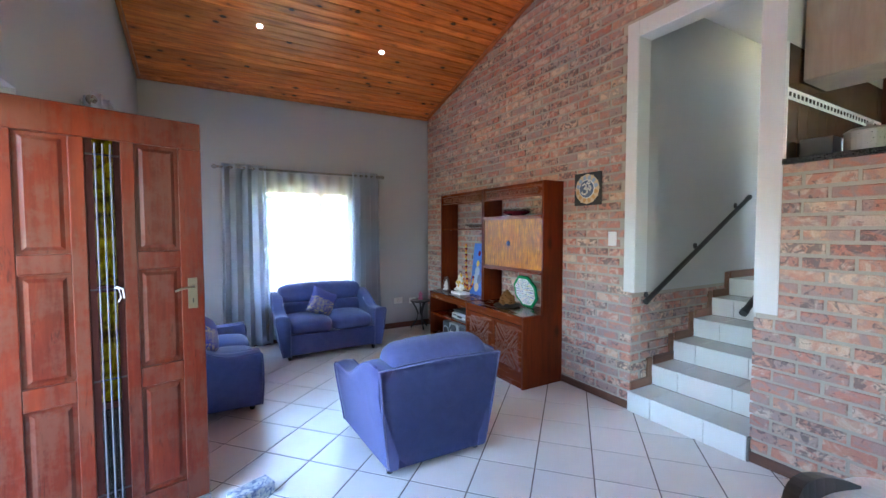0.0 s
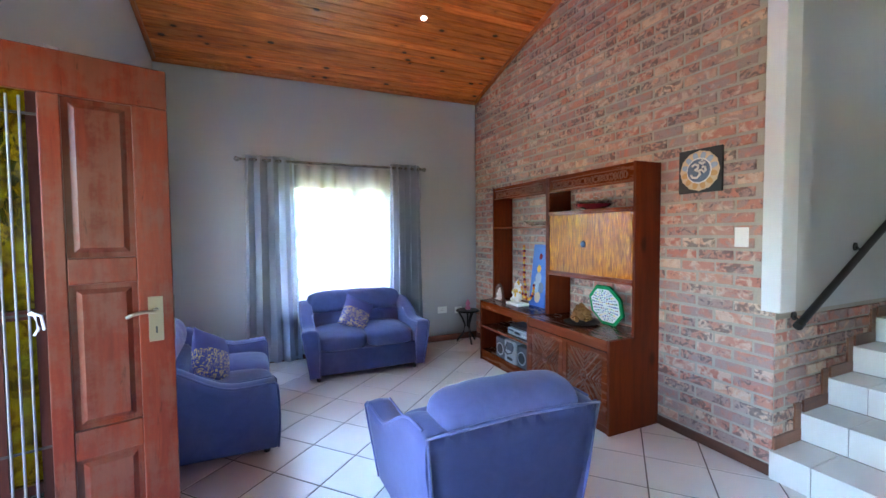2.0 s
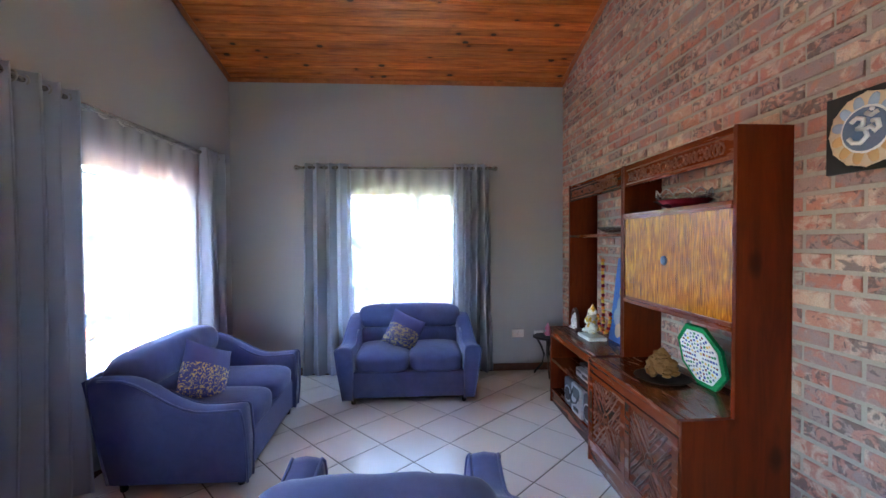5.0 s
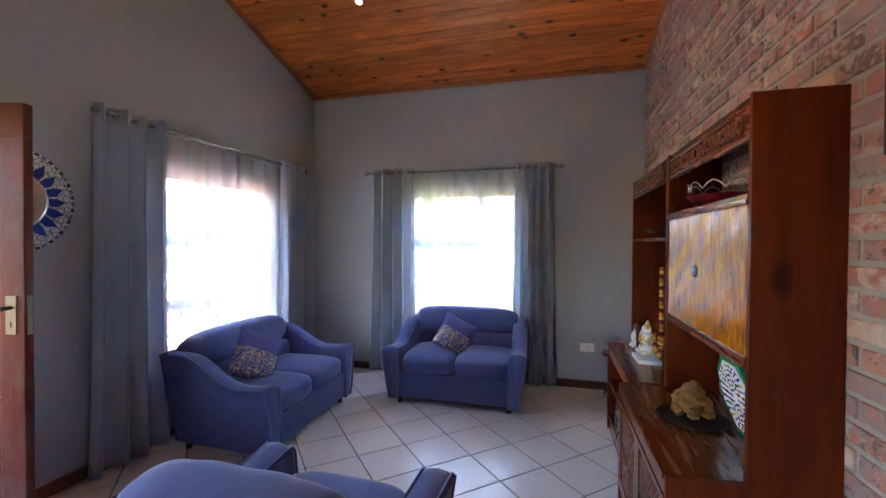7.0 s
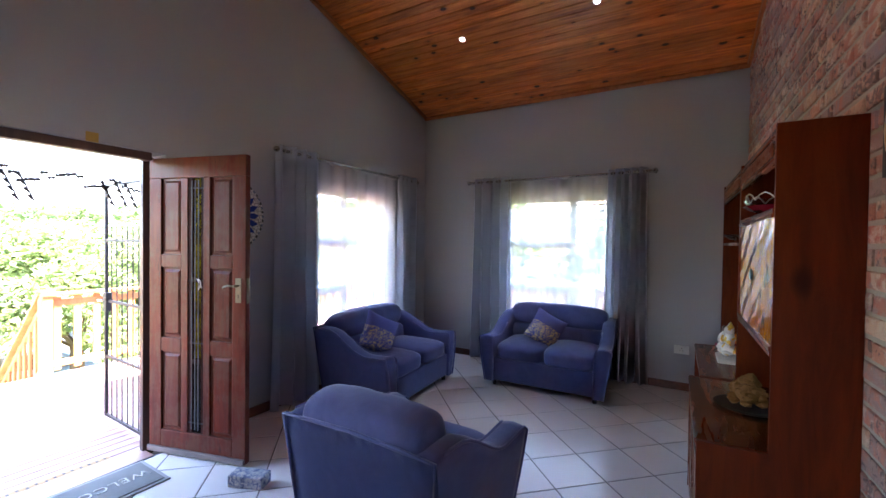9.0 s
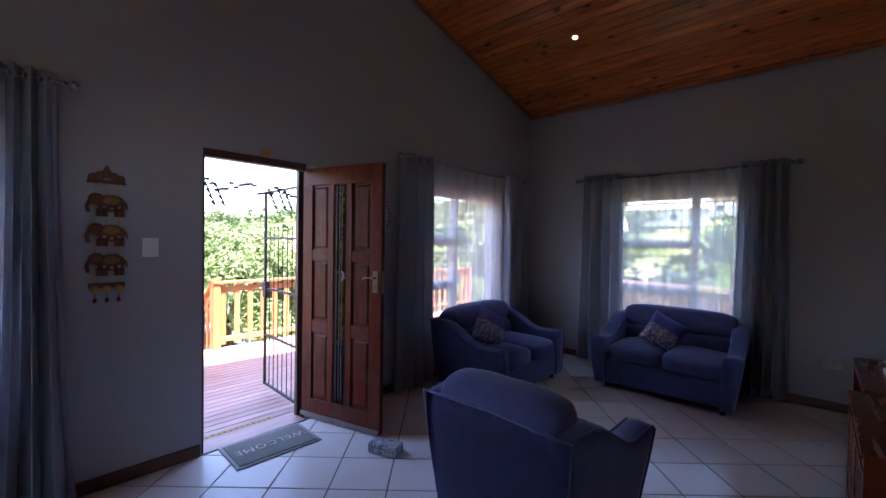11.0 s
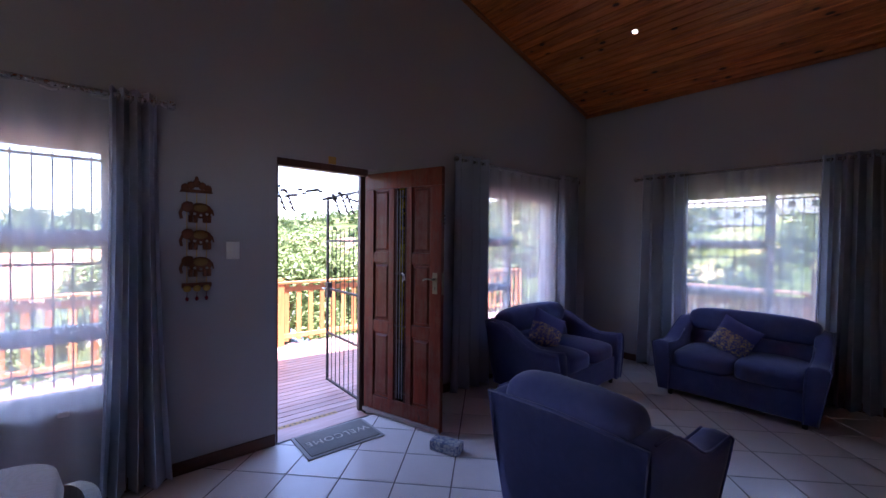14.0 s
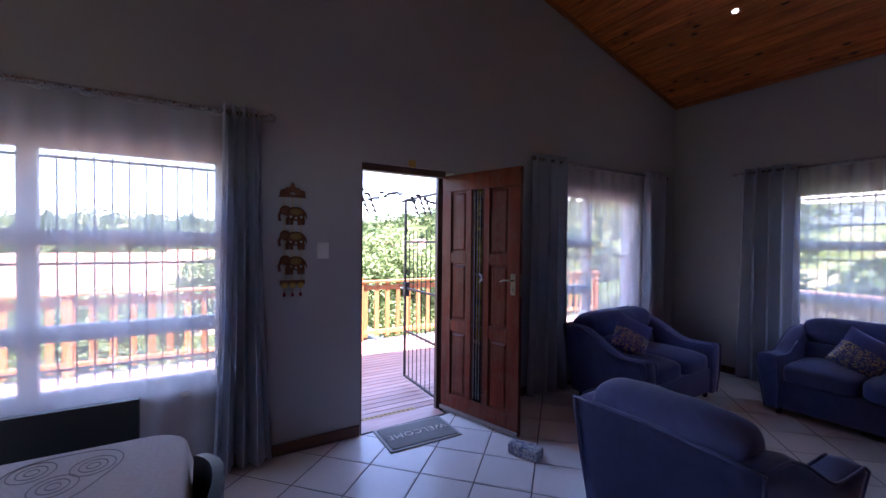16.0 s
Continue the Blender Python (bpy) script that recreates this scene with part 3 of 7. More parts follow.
box(bm, (0.0, -LT / 2 - 0.001, rows[3][0]), (LW, LT / 2 + 0.001, LH), 0.005)
box(bm, (0.105, -LT / 2 - 0.001, rows[0][0]), (0.711, LT / 2 + 0.001, rows[0][1]), 0.005)
part("door_frame", bm, M_DOOR, door)
for c, d in ((0.105, 0.282), (0.525, 0.711)):
    for (_, a), (b, _) in zip(rows, rows[1:]):
        bm = bmesh.new()
        box(bm, (c - 0.004, -0.005, a - 0.004), (d + 0.004, 0.005, b + 0.004))
        for s in (-1, 1):
            lo, hi = (c + 0.016, d - 0.016), (a + 0.016, b - 0.016)
            hexa(bm, [(lo[0], s * 0.004, hi[0]), (lo[1], s * 0.004, hi[0]), (lo[1], s * 0.004, hi[1]), (lo[0], s * 0.004, hi[1]),
                      (lo[0] + 0.018, s * 0.014, hi[0] + 0.018), (lo[1] - 0.018, s * 0.014, hi[0] + 0.018), (lo[1] - 0.018, s * 0.014, hi[1] - 0.018), (lo[0] + 0.018, s * 0.014, hi[1] - 0.018)])
        part("panel", bm, M_DOOR, door)


def rippled_amber(name):
    """Clear yellow cathedral glass: its tint drifts in swirls and its surface ripples."""
    k = Nodes(name)
    p = k.position(space="object")
    swirl = k.noise(p, 13, 4, 0.55, 1.8)
    tint = k.ramp(swirl, [(0.34, (0.50, 0.36, 0.004)), (0.48, (0.82, 0.66, 0.02)), (0.66, (0.96, 0.86, 0.10))])
    k.bump(swirl, 0.6, 0.008)
    k.finish(k.ramp(swirl, [(0.3, (0.04, 0.03, 0.001)), (0.7, (0.22, 0.17, 0.01))]), 0.1, 0.0, 0.5)
    tr = k.t.nodes.new("ShaderNodeBsdfTransparent")
    k.link(tint, tr.inputs["Color"])
    mx = k.t.nodes.new("ShaderNodeMixShader")
    mx.inputs[0].default_value = 0.82
    k.link(k.bsdf.outputs[0], mx.inputs[1])
    k.link(tr.outputs[0], mx.inputs[2])
    k.link(mx.outputs[0], k.t.nodes["Material Output"].inputs["Surface"])
    return k.mat


M_AMBER = rippled_amber("rippled_amber_glass")
M_BARSTEEL = plain("dull_bar_steel", (0.12, 0.12, 0.125), 0.5, 0.1, 0.15)
M_SLIP = wood("dark_red_slip", (0.018, 0.004, 0.003), (0.040, 0.009, 0.006), (0.060, 0.014, 0.009), "z", 0.6, "object", spec=0.12)
M_GREYGLASS = glass("obscured_grey_glass", (0.30, 0.31, 0.27), 0.15, 0.4)
for a, b in ((0.69, 1.23), (1.26, 1.957)):
    part("pane", boxes(((0.366, -0.004, a), (0.446, 0.004, b))), M_AMBER, door, "rippled amber glass pane")
part("pane", boxes(((0.366, -0.004, 0.17), (0.446, 0.004, 0.66))), M_GREYGLASS, door, "obscured grey glass pane")
part("glazing_bar", boxes(((0.368, -0.016, 0.66), (0.444, 0.016, 0.69)), ((0.368, -0.016, 1.23), (0.444, 0.016, 1.26)), ((0.3385, -0.013, 0.172), (0.368, 0.013, 1.955)), ((0.444, -0.013, 0.172), (0.4695, 0.013, 1.955))), M_SLIP, door)
for x in (0.376, 0.404, 0.432):
    bm = bmesh.new()
    tube(bm, (x, -LT / 2 - 0.002, 0.20), (x, -LT / 2 - 0.002, 1.935), 0.0036, 8)
    part("bar", bm, M_BARSTEEL, door, "thin steel bar")
for z in (0.24, 0.80, 1.24, 1.88):
    part("bar_clip", boxes(((0.34, -LT / 2 + 0.004, z), (0.468, -LT / 2 + 0.008, z + 0.008))), M_IRON, door)
bm = bmesh.new()
sweep(bm, [(0.43, -LT / 2 - 0.008, 1.25), (0.445, -LT / 2 - 0.014, 1.245), (0.452, -LT / 2 - 0.014, 1.20), (0.442, -LT / 2 - 0.012, 1.18)], 0.004)
sweep(bm, [(0.435, -LT / 2 - 0.008, 1.255), (0.46, -LT / 2 - 0.014, 1.24), (0.465, -LT / 2 - 0.012, 1.195)], 0.004)
part("ribbon", bm, M_WHITE, door, "knotted white ribbon")
for s in (-1, 1):
    plate_ = part("lock_plate", boxes(((0.738, min(s * LT / 2, s * (LT / 2 + 0.004)), 1.105), (0.783, max(s * LT / 2, s * (LT / 2 + 0.004)), 1.27)), bevel=0.001), M_BRASS, door, "worn brass lock plate")
    bm = bmesh.new()
    y = s * (LT / 2 + 0.004)
    tube(bm, (0.761, y, 1.22), (0.761, y + s * 0.045, 1.22), 0.009)
    sweep(bm, [(0.761, y + s * 0.042, 1.22), (0.718, y + s * 0.045, 1.223), (0.69, y + s * 0.043, 1.217), (0.672, y + s * 0.038, 1.208)], 0.006, 8)
    part("handle", bm, M_BRASS, plate_, "brass lever handle")
    part("keyhole", boxes(((0.758, min(y, y + s * 0.0015), 1.135), (0.764, max(y, y + s * 0.0015), 1.16))), M_BLACK, plate_)
part("strike_plate", boxes(((LW, -0.012, 1.10), (LW + 0.003, 0.012, 1.27)), bevel=0.0008), M_BRASS, door)
M_GREYWOOD = wood("grey_weatherboard", (0.10, 0.08, 0.075), (0.18, 0.15, 0.14), (0.25, 0.21, 0.2), "x", 0.6)
part("weatherboard", boxes(((0.0, -LT / 2 - 0.02, 0.012), (LW, -LT / 2 - 0.0005, 0.05)), bevel=0.004), M_GREYWOOD, door, "grey timber weatherboard")
# frame and threshold
frame_1 = thing("door_frame_1", "dark stained timber frame round the front doorway", "door frame", kind="structure")
M_DARKFRAME = wood("dark_frame", (0.04, 0.018, 0.012), (0.075, 0.035, 0.025), (0.11, 0.055, 0.04), "z", 0.45, "world")
part("head", boxes(((WX - 0.12, 2.82, 2.075), (WX - 0.035, 3.60, 2.13)), bevel=0.003), M_DARKFRAME, frame_1)
part("jamb", boxes(((WX - 0.11, 2.822, -0.05), (WX - 0.04, 2.845, 2.075)), bevel=0.003), M_DARKFRAME, frame_1)
part("jamb", boxes(((WX - 0.21, 3.60, -0.05), (WX - 0.165, 3.672, 2.12)), bevel=0.003), M_DARKFRAME, frame_1)
part("sill", boxes(((WX - OUT - 0.03, 2.80, -0.09), (WX - 0.002, 3.62, -0.012)), bevel=0.004), M_DECK, frame_1, "worn timber door sill")
part("sill_trim", boxes(((WX - 0.012, 2.82, -0.012), (WX + 0.006, 3.60, 0.004))), M_IRON, frame_1)
# security gate, swung outwards
gate = thing("security_gate", "black steel security gate swung open onto the deck", "gate", pose(0.93, 3.72, 0.0, 0, 0, 178))
GW = 0.86
for a, b in (((0, 0, -0.01), (0.022, 0.022, 1.99)), ((GW - 0.025, 0, -0.01), (GW, 0.022, 1.99))):
    part("stile", boxes((a, b)), M_IRON, gate)
for z in (-0.01, 0.50, 0.98, 1.50, 1.968):
    part("rail", boxes(((0.022, 0.002, z), (GW - 0.025, 0.02, z + 0.022))), M_IRON, gate)
for i in range(1, 8):
    bm = bmesh.new()
    tube(bm, (0.022 + i * (GW - 0.047) / 8, 0.011, 0.0), (0.022 + i * (GW - 0.047) / 8, 0.011, 1.63), 0.005, 6)
    part("bar", bm, M_IRON, gate)
lockb = part("lock_box", boxes(((GW - 0.07, -0.012, 0.90), (GW - 0.0, 0.034, 1.06)), bevel=0.004), M_IRON, gate, "black lock box")
bm = bmesh.new()
sweep(bm, [(GW - 0.03, 0.034, 1.0), (GW - 0.03, 0.075, 1.0), (GW - 0.11, 0.08, 1.0)], 0.007, 8)
part("handle", bm, M_STEEL, lockb, "steel lever handle")
# string of dark leaves and bells under the door head
toran = thing("hanging_garland", "dark garland of metal leaves and little bells hung outside the doorway", "garland")
rg = random.Random(4)
bm = bmesh.new()
for a, b in ((2.78, 3.05), (3.05, 3.35), (3.35, 3.72)):
    sweep(bm, [(0.86, a + (b - a) * s / 8, 1.99 - 0.06 * math.sin(math.pi * s / 8)) for s in range(9)], 0.003, 5)
part("string", bm, M_IRON, toran)
for i in range(26):
    y = 2.80 + i * 0.036
    z = 1.96 - rg.random() * 0.09
    bm = bmesh.new()
    tube(bm, (0.86, y, z), (0.86, y, z + 0.05), 0.0012, 4)
    ball(bm, (0.86, y - 0.009, z), 0.012, u=8, v=6)
    ball(bm, (0.86, y + 0.011, z + 0.004), 0.012, u=8, v=6)
    part("bell", bm, M_IRON, toran)
for y0 in (2.93, 3.0, 3.42, 3.50, 3.56):
    for s in range(4):
        bm = bmesh.new()
        z0 = 1.93 - s * 0.045
        tube(bm, (0.86, y0 + s * 0.018, z0), (0.86, y0 + s * 0.018 + 0.03, z0 - 0.045), 0.016, 5, 0.003)
        part("leaf", bm, M_IRON, toran)

# mats and the door stop
M_MATGREY = plain("grey_mat", (0.20, 0.205, 0.19), 0.95, vary=0.25, scale=60, bump=0.6)
M_MATEDGE = plain("pale_mat_edge", (0.36, 0.36, 0.34), 0.8)
M_CREAM = plain("cream_pile", (0.62, 0.60, 0.52), 0.9)
mat_ = thing("door_mat", "grey door mat with pale border and cream WELCOME lettering", "mat", pose(1.395, 3.22, 0.001, 0, 0, 88.5))
part("border", boxes(((-0.30, -0.19, 0.0), (0.30, 0.19, 0.008)), bevel=0.003), M_MATEDGE, mat_)
part("mat_face", boxes(((-0.275, -0.165, 0.008), (0.275, 0.165, 0.014)), bevel=0.002), M_MATGREY, mat_)
fc = bpy.data.curves.new("lettering", "FONT")
fc.body, fc.size, fc.extrude, fc.align_x, fc.align_y = "WELCOME", 0.095, 0.002, "CENTER", "CENTER"
fc.space_character = 1.15
txt = new("lettering", fc)
txt.data.materials.append(M_CREAM)
txt.parent, txt.matrix_basis = mat_, pose(0, 0, 0.0155, 0, 0, 180)
M_CORK = plain("coir", (0.34, 0.22, 0.10), 0.95, vary=0.35, scale=50, bump=0.7)
coir = thing("coir_mat", "narrow brown coir mat with dark speckles on the deck", "mat", pose(0.94, 3.19, -0.049))
part("mat_face", boxes(((-0.085, -0.27, 0.0), (0.085, 0.27, 0.02)), bevel=0.005), M_CORK, coir)
for i in range(36):
    bm = bmesh.new()
    x, y = -0.07 + (i % 3) * 0.055 + rg.random() * 0.02, -0.25 + (i // 3) * 0.044
    box(bm, (x, y, 0.018), (x + 0.02, y + 0.012, 0.0215))
    part("fleck", bm, M_BLACK, coir)
def printed(name):
    k = Nodes(name)
    p = k.position(space="object")
    a = k.ramp(k.noise(p, 38, 3, 0.6, 1.0), [(0.38, (0.10, 0.14, 0.26)), (0.5, (0.36, 0.40, 0.46)), (0.62, (0.58, 0.58, 0.52))])
    return k.finish(a, 0.6)
stop = thing("door_stop", "blue and grey floral cloth-covered brick holding the door", "door stop", pose(2.07, 3.735, 0.0, 0, 0, 22))
part("body", boxes(((-0.115, -0.055, 0.0), (0.115, 0.055, 0.075)), bevel=0.01), printed("floral_cloth"), stop)

# ---- windows ----
def window(name, w, z0, z1, mullions, transoms, m):
    """Built in its own frame: x along the wall, y outwards, z up. mullions: x places; transoms: (x0, x1, z)."""
    win = thing(name, "painted timber window with outside burglar bars behind sheer curtains", "window", m, kind="structure")
    F = 0.085
    part("window_frame", boxes(((0, 0.06, z0), (F, 0.13, z1)), ((w - F, 0.06, z0), (w, 0.13, z1)), ((F, 0.06, z0), (w - F, 0.13, z0 + F)), ((F, 0.06, z1 - F), (w - F, 0.13, z1)), bevel=0.004), M_FRAME, win)
    part("window_sill", boxes(((-0.0, -0.03, z0 - 0.02), (w, 0.06, z0 + 0.012)), bevel=0.004), M_FRAME, win)
    for x in mullions:
        part("mullion", boxes(((x - 0.04, 0.062, z0 + F), (x + 0.04, 0.128, z1 - F)), bevel=0.004), M_FRAME, win)
    for a, b, z in transoms:
        part("transom", boxes(((a, 0.064, z - 0.046), (b, 0.126, z + 0.046)), bevel=0.004), M_FRAME, win)
    xs = [F - 0.03, *mullions, w - F + 0.03]
    for a, b in zip(xs, xs[1:]):
        gl = part("pane", boxes(((a, 0.092, z0 + 0.03), (b, 0.097, z1 - 0.03))), M_GLASS, win)
        gl.visible_shadow = False
    nb = int(w / 0.082)
    for i in range(nb):
        bm = bmesh.new()
        x = (i + 0.5) * w / nb
        tube(bm, (x, 0.19, z0 + 0.09), (x, 0.19, z1 - 0.09), 0.0048, 6)
        part("burglar_bar", bm, M_IRON, win)
    for z in (z0 + 0.18, (z0 + z1) / 2 + 0.035, z1 - 0.115):
        part("burglar_rail", boxes(((0.0, 0.184, z - 0.008), (w, 0.196, z + 0.008))), M_IRON, win)
    return win


TO_W = Matrix.Translation((WX, 0, 0)) @ Matrix(((0, -1, 0, 0), (1, 0, 0, 0), (0, 0, 1, 0), (0, 0, 0, 1)))
TO_N = Matrix.Translation((0, NY, 0))
window("window_1", WIN_S[1] - WIN_S[0], WIN_S[2], WIN_S[3], [0.875], [(0.08, 0.835, 1.515), (0.915, 1.78, 1.515), (0.08, 0.835, 0.965), (0.915, 1.78, 0.965)], TO_W @ Matrix.Translation((WIN_S[0], 0, 0)))
window("window_2", WIN_W[1] - WIN_W[0], WIN_W[2], WIN_W[3], [0.55], [(0.08, 0.51, 1.515), (0.08, 0.51, 1.0)], TO_W @ Matrix.Translation((WIN_W[0], 0, 0)))
window("window_3", WIN_N[1] - WIN_N[0], WIN_N[2], WIN_N[3], [0.875], [(0.08, 0.835, 1.515), (0.08, 0.835, 0.965)], TO_N @ Matrix.Translation((WIN_N[0], 0, 0)))


# ---- curtains ----
def drape(x0, x1, z0, z1, folds, depth, flare, seed, thick=0.004, nz=18):
    """A hanging cloth with vertical folds between x0 and x1; flare widens the foot. Folds are deep, rounded loops that wander a little."""
    rr = random.Random(seed)
    bm = bmesh.new()
    per = 14
    n = folds * per
    amp = [depth * (0.75 + 0.5 * rr.random()) for _ in range(folds + 2)]
    gap = [0.75 + 0.5 * rr.random() for _ in range(folds + 1)]
    drift = [rr.uniform(-1, 1) for _ in range(folds + 2)]
    tot = sum(gap[:folds])
    grid = []
    for j in range(nz + 1):
        s = j / nz
        z = z1 + (z0 - z1) * s
        row = []
        for i in range(n + 1):
            u = i / per
            f = min(int(u), folds - 1)
            h = u - f
            w = (sum(gap[:f]) + h * gap[f]) / tot
            wide = 1 + flare * s * s
            wander = (drift[f] * (1 - h) + drift[f + 1] * h) * 0.022 * s * s
            curl = (0.13 if thick else 0.0) * gap[f] / tot * math.sin(4 * math.pi * u)
            x = (x0 + x1) / 2 + (w - 0.5 + curl) * (x1 - x0) * wide + wander
            a = (amp[f] * (1 - h) + amp[f + 1] * h) * (0.9 + 0.25 * s + 0.12 * math.sin(5 * s + drift[f] * 3))
            wave = math.sin(2 * math.pi * u)
            y = -a * math.copysign(abs(wave) ** 0.8, wave) - 0.010 * math.sin(3.1 * s + u * 0.9) * s
            row.append(bm.verts.new((x, y, z)))
        grid.append(row)
    for a, b in zip(grid, grid[1:]):
        for i in range(n):
            bm.faces.new((a[i], b[i], b[i + 1], a[i + 1]))
    if thick:
        bmesh.ops.solidify(bm, geom=bm.faces[:], thickness=thick)
    return bm


def curtain_set(length, m, left, right, net, z_rod, seed=1):
    """A rod with two blue-grey curtains and a voile between; x along the wall, y outwards (negative into the room)."""
    rod = thing("curtain_rod", "brushed steel curtain rod with ball finials fixed above the window", "curtain rod", m, "curtain rods")
    bm = bmesh.new()
    tube(bm, (0.03, -0.085, z_rod), (length - 0.03, -0.085, z_rod), 0.0155, 12)
    part("pole", bm, M_ROD, rod)
    for x, s in ((0.0, -1), (length, 1)):
        bm = bmesh.new()
        ball(bm, (x + s * 0.03, -0.085, z_rod), 0.03)
        tube(bm, (x - s * 0.045, -0.085, z_rod), (x + s * 0.01, -0.085, z_rod), 0.016, 10)
        part("finial", bm, M_ROD, rod)
    for x in (0.13, length / 2, length - 0.13):
        bm = bmesh.new()
        tube(bm, (x, -0.001, z_rod + 0.012), (x, -0.085, z_rod + 0.012), 0.007, 8)
        tube(bm, (x, -0.004, z_rod + 0.012), (x, 0.0, z_rod + 0.012), 0.022, 10)
        part("bracket", bm, M_STEEL, rod)
    for (a, b, folds, flare), sd in ((left, seed), (right, seed + 1)):
        if b <= a:
            continue
        cur = thing("curtain", "blue-grey eyelet curtain drawn aside and hanging to the floor", "curtain", m @ Matrix.Translation((0, -0.085, 0)), "blue-grey curtains")
        part("cloth", drape(a, b, 0.02, z_rod + 0.045, folds, 0.068, flare, sd), M_CURTAIN, cur, smooth=True)
        for f in range(folds * 2):
            bm = bmesh.new()
            x = a + (f + 0.5) * (b - a) / (folds * 2)
            sweep(bm, [(x, 0.027 * math.cos(q * math.pi / 6), z_rod + 0.027 * math.sin(q * math.pi / 6)) for q in range(13)], 0.005, 6)
            part("eyelet", bm, M_STEEL, cur, smooth=True)
    a, b, folds = net
    voile = thing("sheer_curtain", "white sheer voile curtain hanging across the window", "sheer curtain", m @ Matrix.Translation((0, -0.045, 0)), "sheer curtains")
    part("cloth", drape(a, b, 0.06, z_rod - 0.006, folds, 0.02, 0.0, seed + 5, 0.0, 10), M_SHEER, voile, smooth=True)
    for f in range(folds):
        bm = bmesh.new()
        x = a + (f + 0.5) * (b - a) / folds
        sweep(bm, [(x - 0.04, -0.012, z_rod - 0.012), (x, -0.018, z_rod - 0.024), (x + 0.04, -0.012, z_rod - 0.012)], 0.009, 6)
        part("hook", bm, M_STEEL, voile)
    return rod


Y0S = -0.16
curtain_set(2.29, TO_W @ Matrix.Translation((Y0S, 0, 0)), (0.04, 0.30, 4, 0.3), (2.03, 2.25, 4, 0.55), (0.26, 2.10, 9), 2.325, seed=11)
curtain_set(2.17, TO_W @ Matrix.Translation((4.56, 0, 0)), (-0.05, 0.45, 4, 0.14), (1.76, 2.14, 4, 0.1), (0.40, 1.80, 8), 2.335, seed=21)
curtain_set(2.14, TO_N @ Matrix.Translation((1.98, 0, 0)), (0.05, 0.56, 4, 0.1), (1.70, 2.10, 5, 0.12), (0.50, 1.78, 8), 2.32, seed=31)


# ---- soft furniture ----
def puff(bm, centre, half, p=6.0, n=9, turn=None, q=None):
    """A stuffed, rounded block."""
    bmesh.ops.create_cube(bm, size=2.0)
    bmesh.ops.subdivide_edges(bm, edges=bm.edges[:], cuts=n, use_grid_fill=True)
    vs = bm.verts[:]
    for v in vs:
        x, y, z = v.co
        e = q or p
        k = ((abs(y) ** p + abs(z) ** p) ** (e / p) + abs(x) ** e) ** (1 / e)
        at = Vector((x / k * half[0], y / k * half[1], z / k * half[2]))
        if turn:
            at = turn @ at
        v.co = at + Vector(centre)
    return vs


def arm_top(u):
    """Height of an armrest along its depth: level in front, then sweeping up to the back."""
    r = min(1.0, max(0.0, (u - 0.27) / 0.55))
    return 0.512 + 0.012 * max(0.0, 1 - u / 0.2) + 0.195 * r * r * (3 - 2 * r)


def arm_outside(u, z, W):
    """The outer face leans outwards and toes out towards the front."""
    return W / 2 - 0.068 - 0.05 * u + 0.068 * min(1.15, max(0.0, z - 0.05) / 0.46) ** 1.25 + 0.012 * math.sin(math.pi * min(1.0, z / 0.7))


def arm_ring(u, W, AW, inset=0.0):
    h = arm_top(u) - inset
    xo = arm_outside(u, h, W) - inset
    w = AW * (1 - 0.12 * u) - 2 * inset
    side = [(arm_outside(u, z, W) - inset, z) for z in (0.055, 0.16, 0.27, 0.37, h - 0.06)]
    return side + [(xo - 0.002, h - 0.022), (xo - 0.012, h - 0.006), (xo - 0.032, h + 0.003), (xo - w * 0.5, h + 0.010), (xo - w + 0.03, h + 0.002), (xo - w + 0.010, h - 0.007), (xo - w + 0.001, h - 0.025), (xo - w - 0.004, h - 0.07), (xo - w - 0.012, 0.30), (xo - w - 0.012, 0.055)]


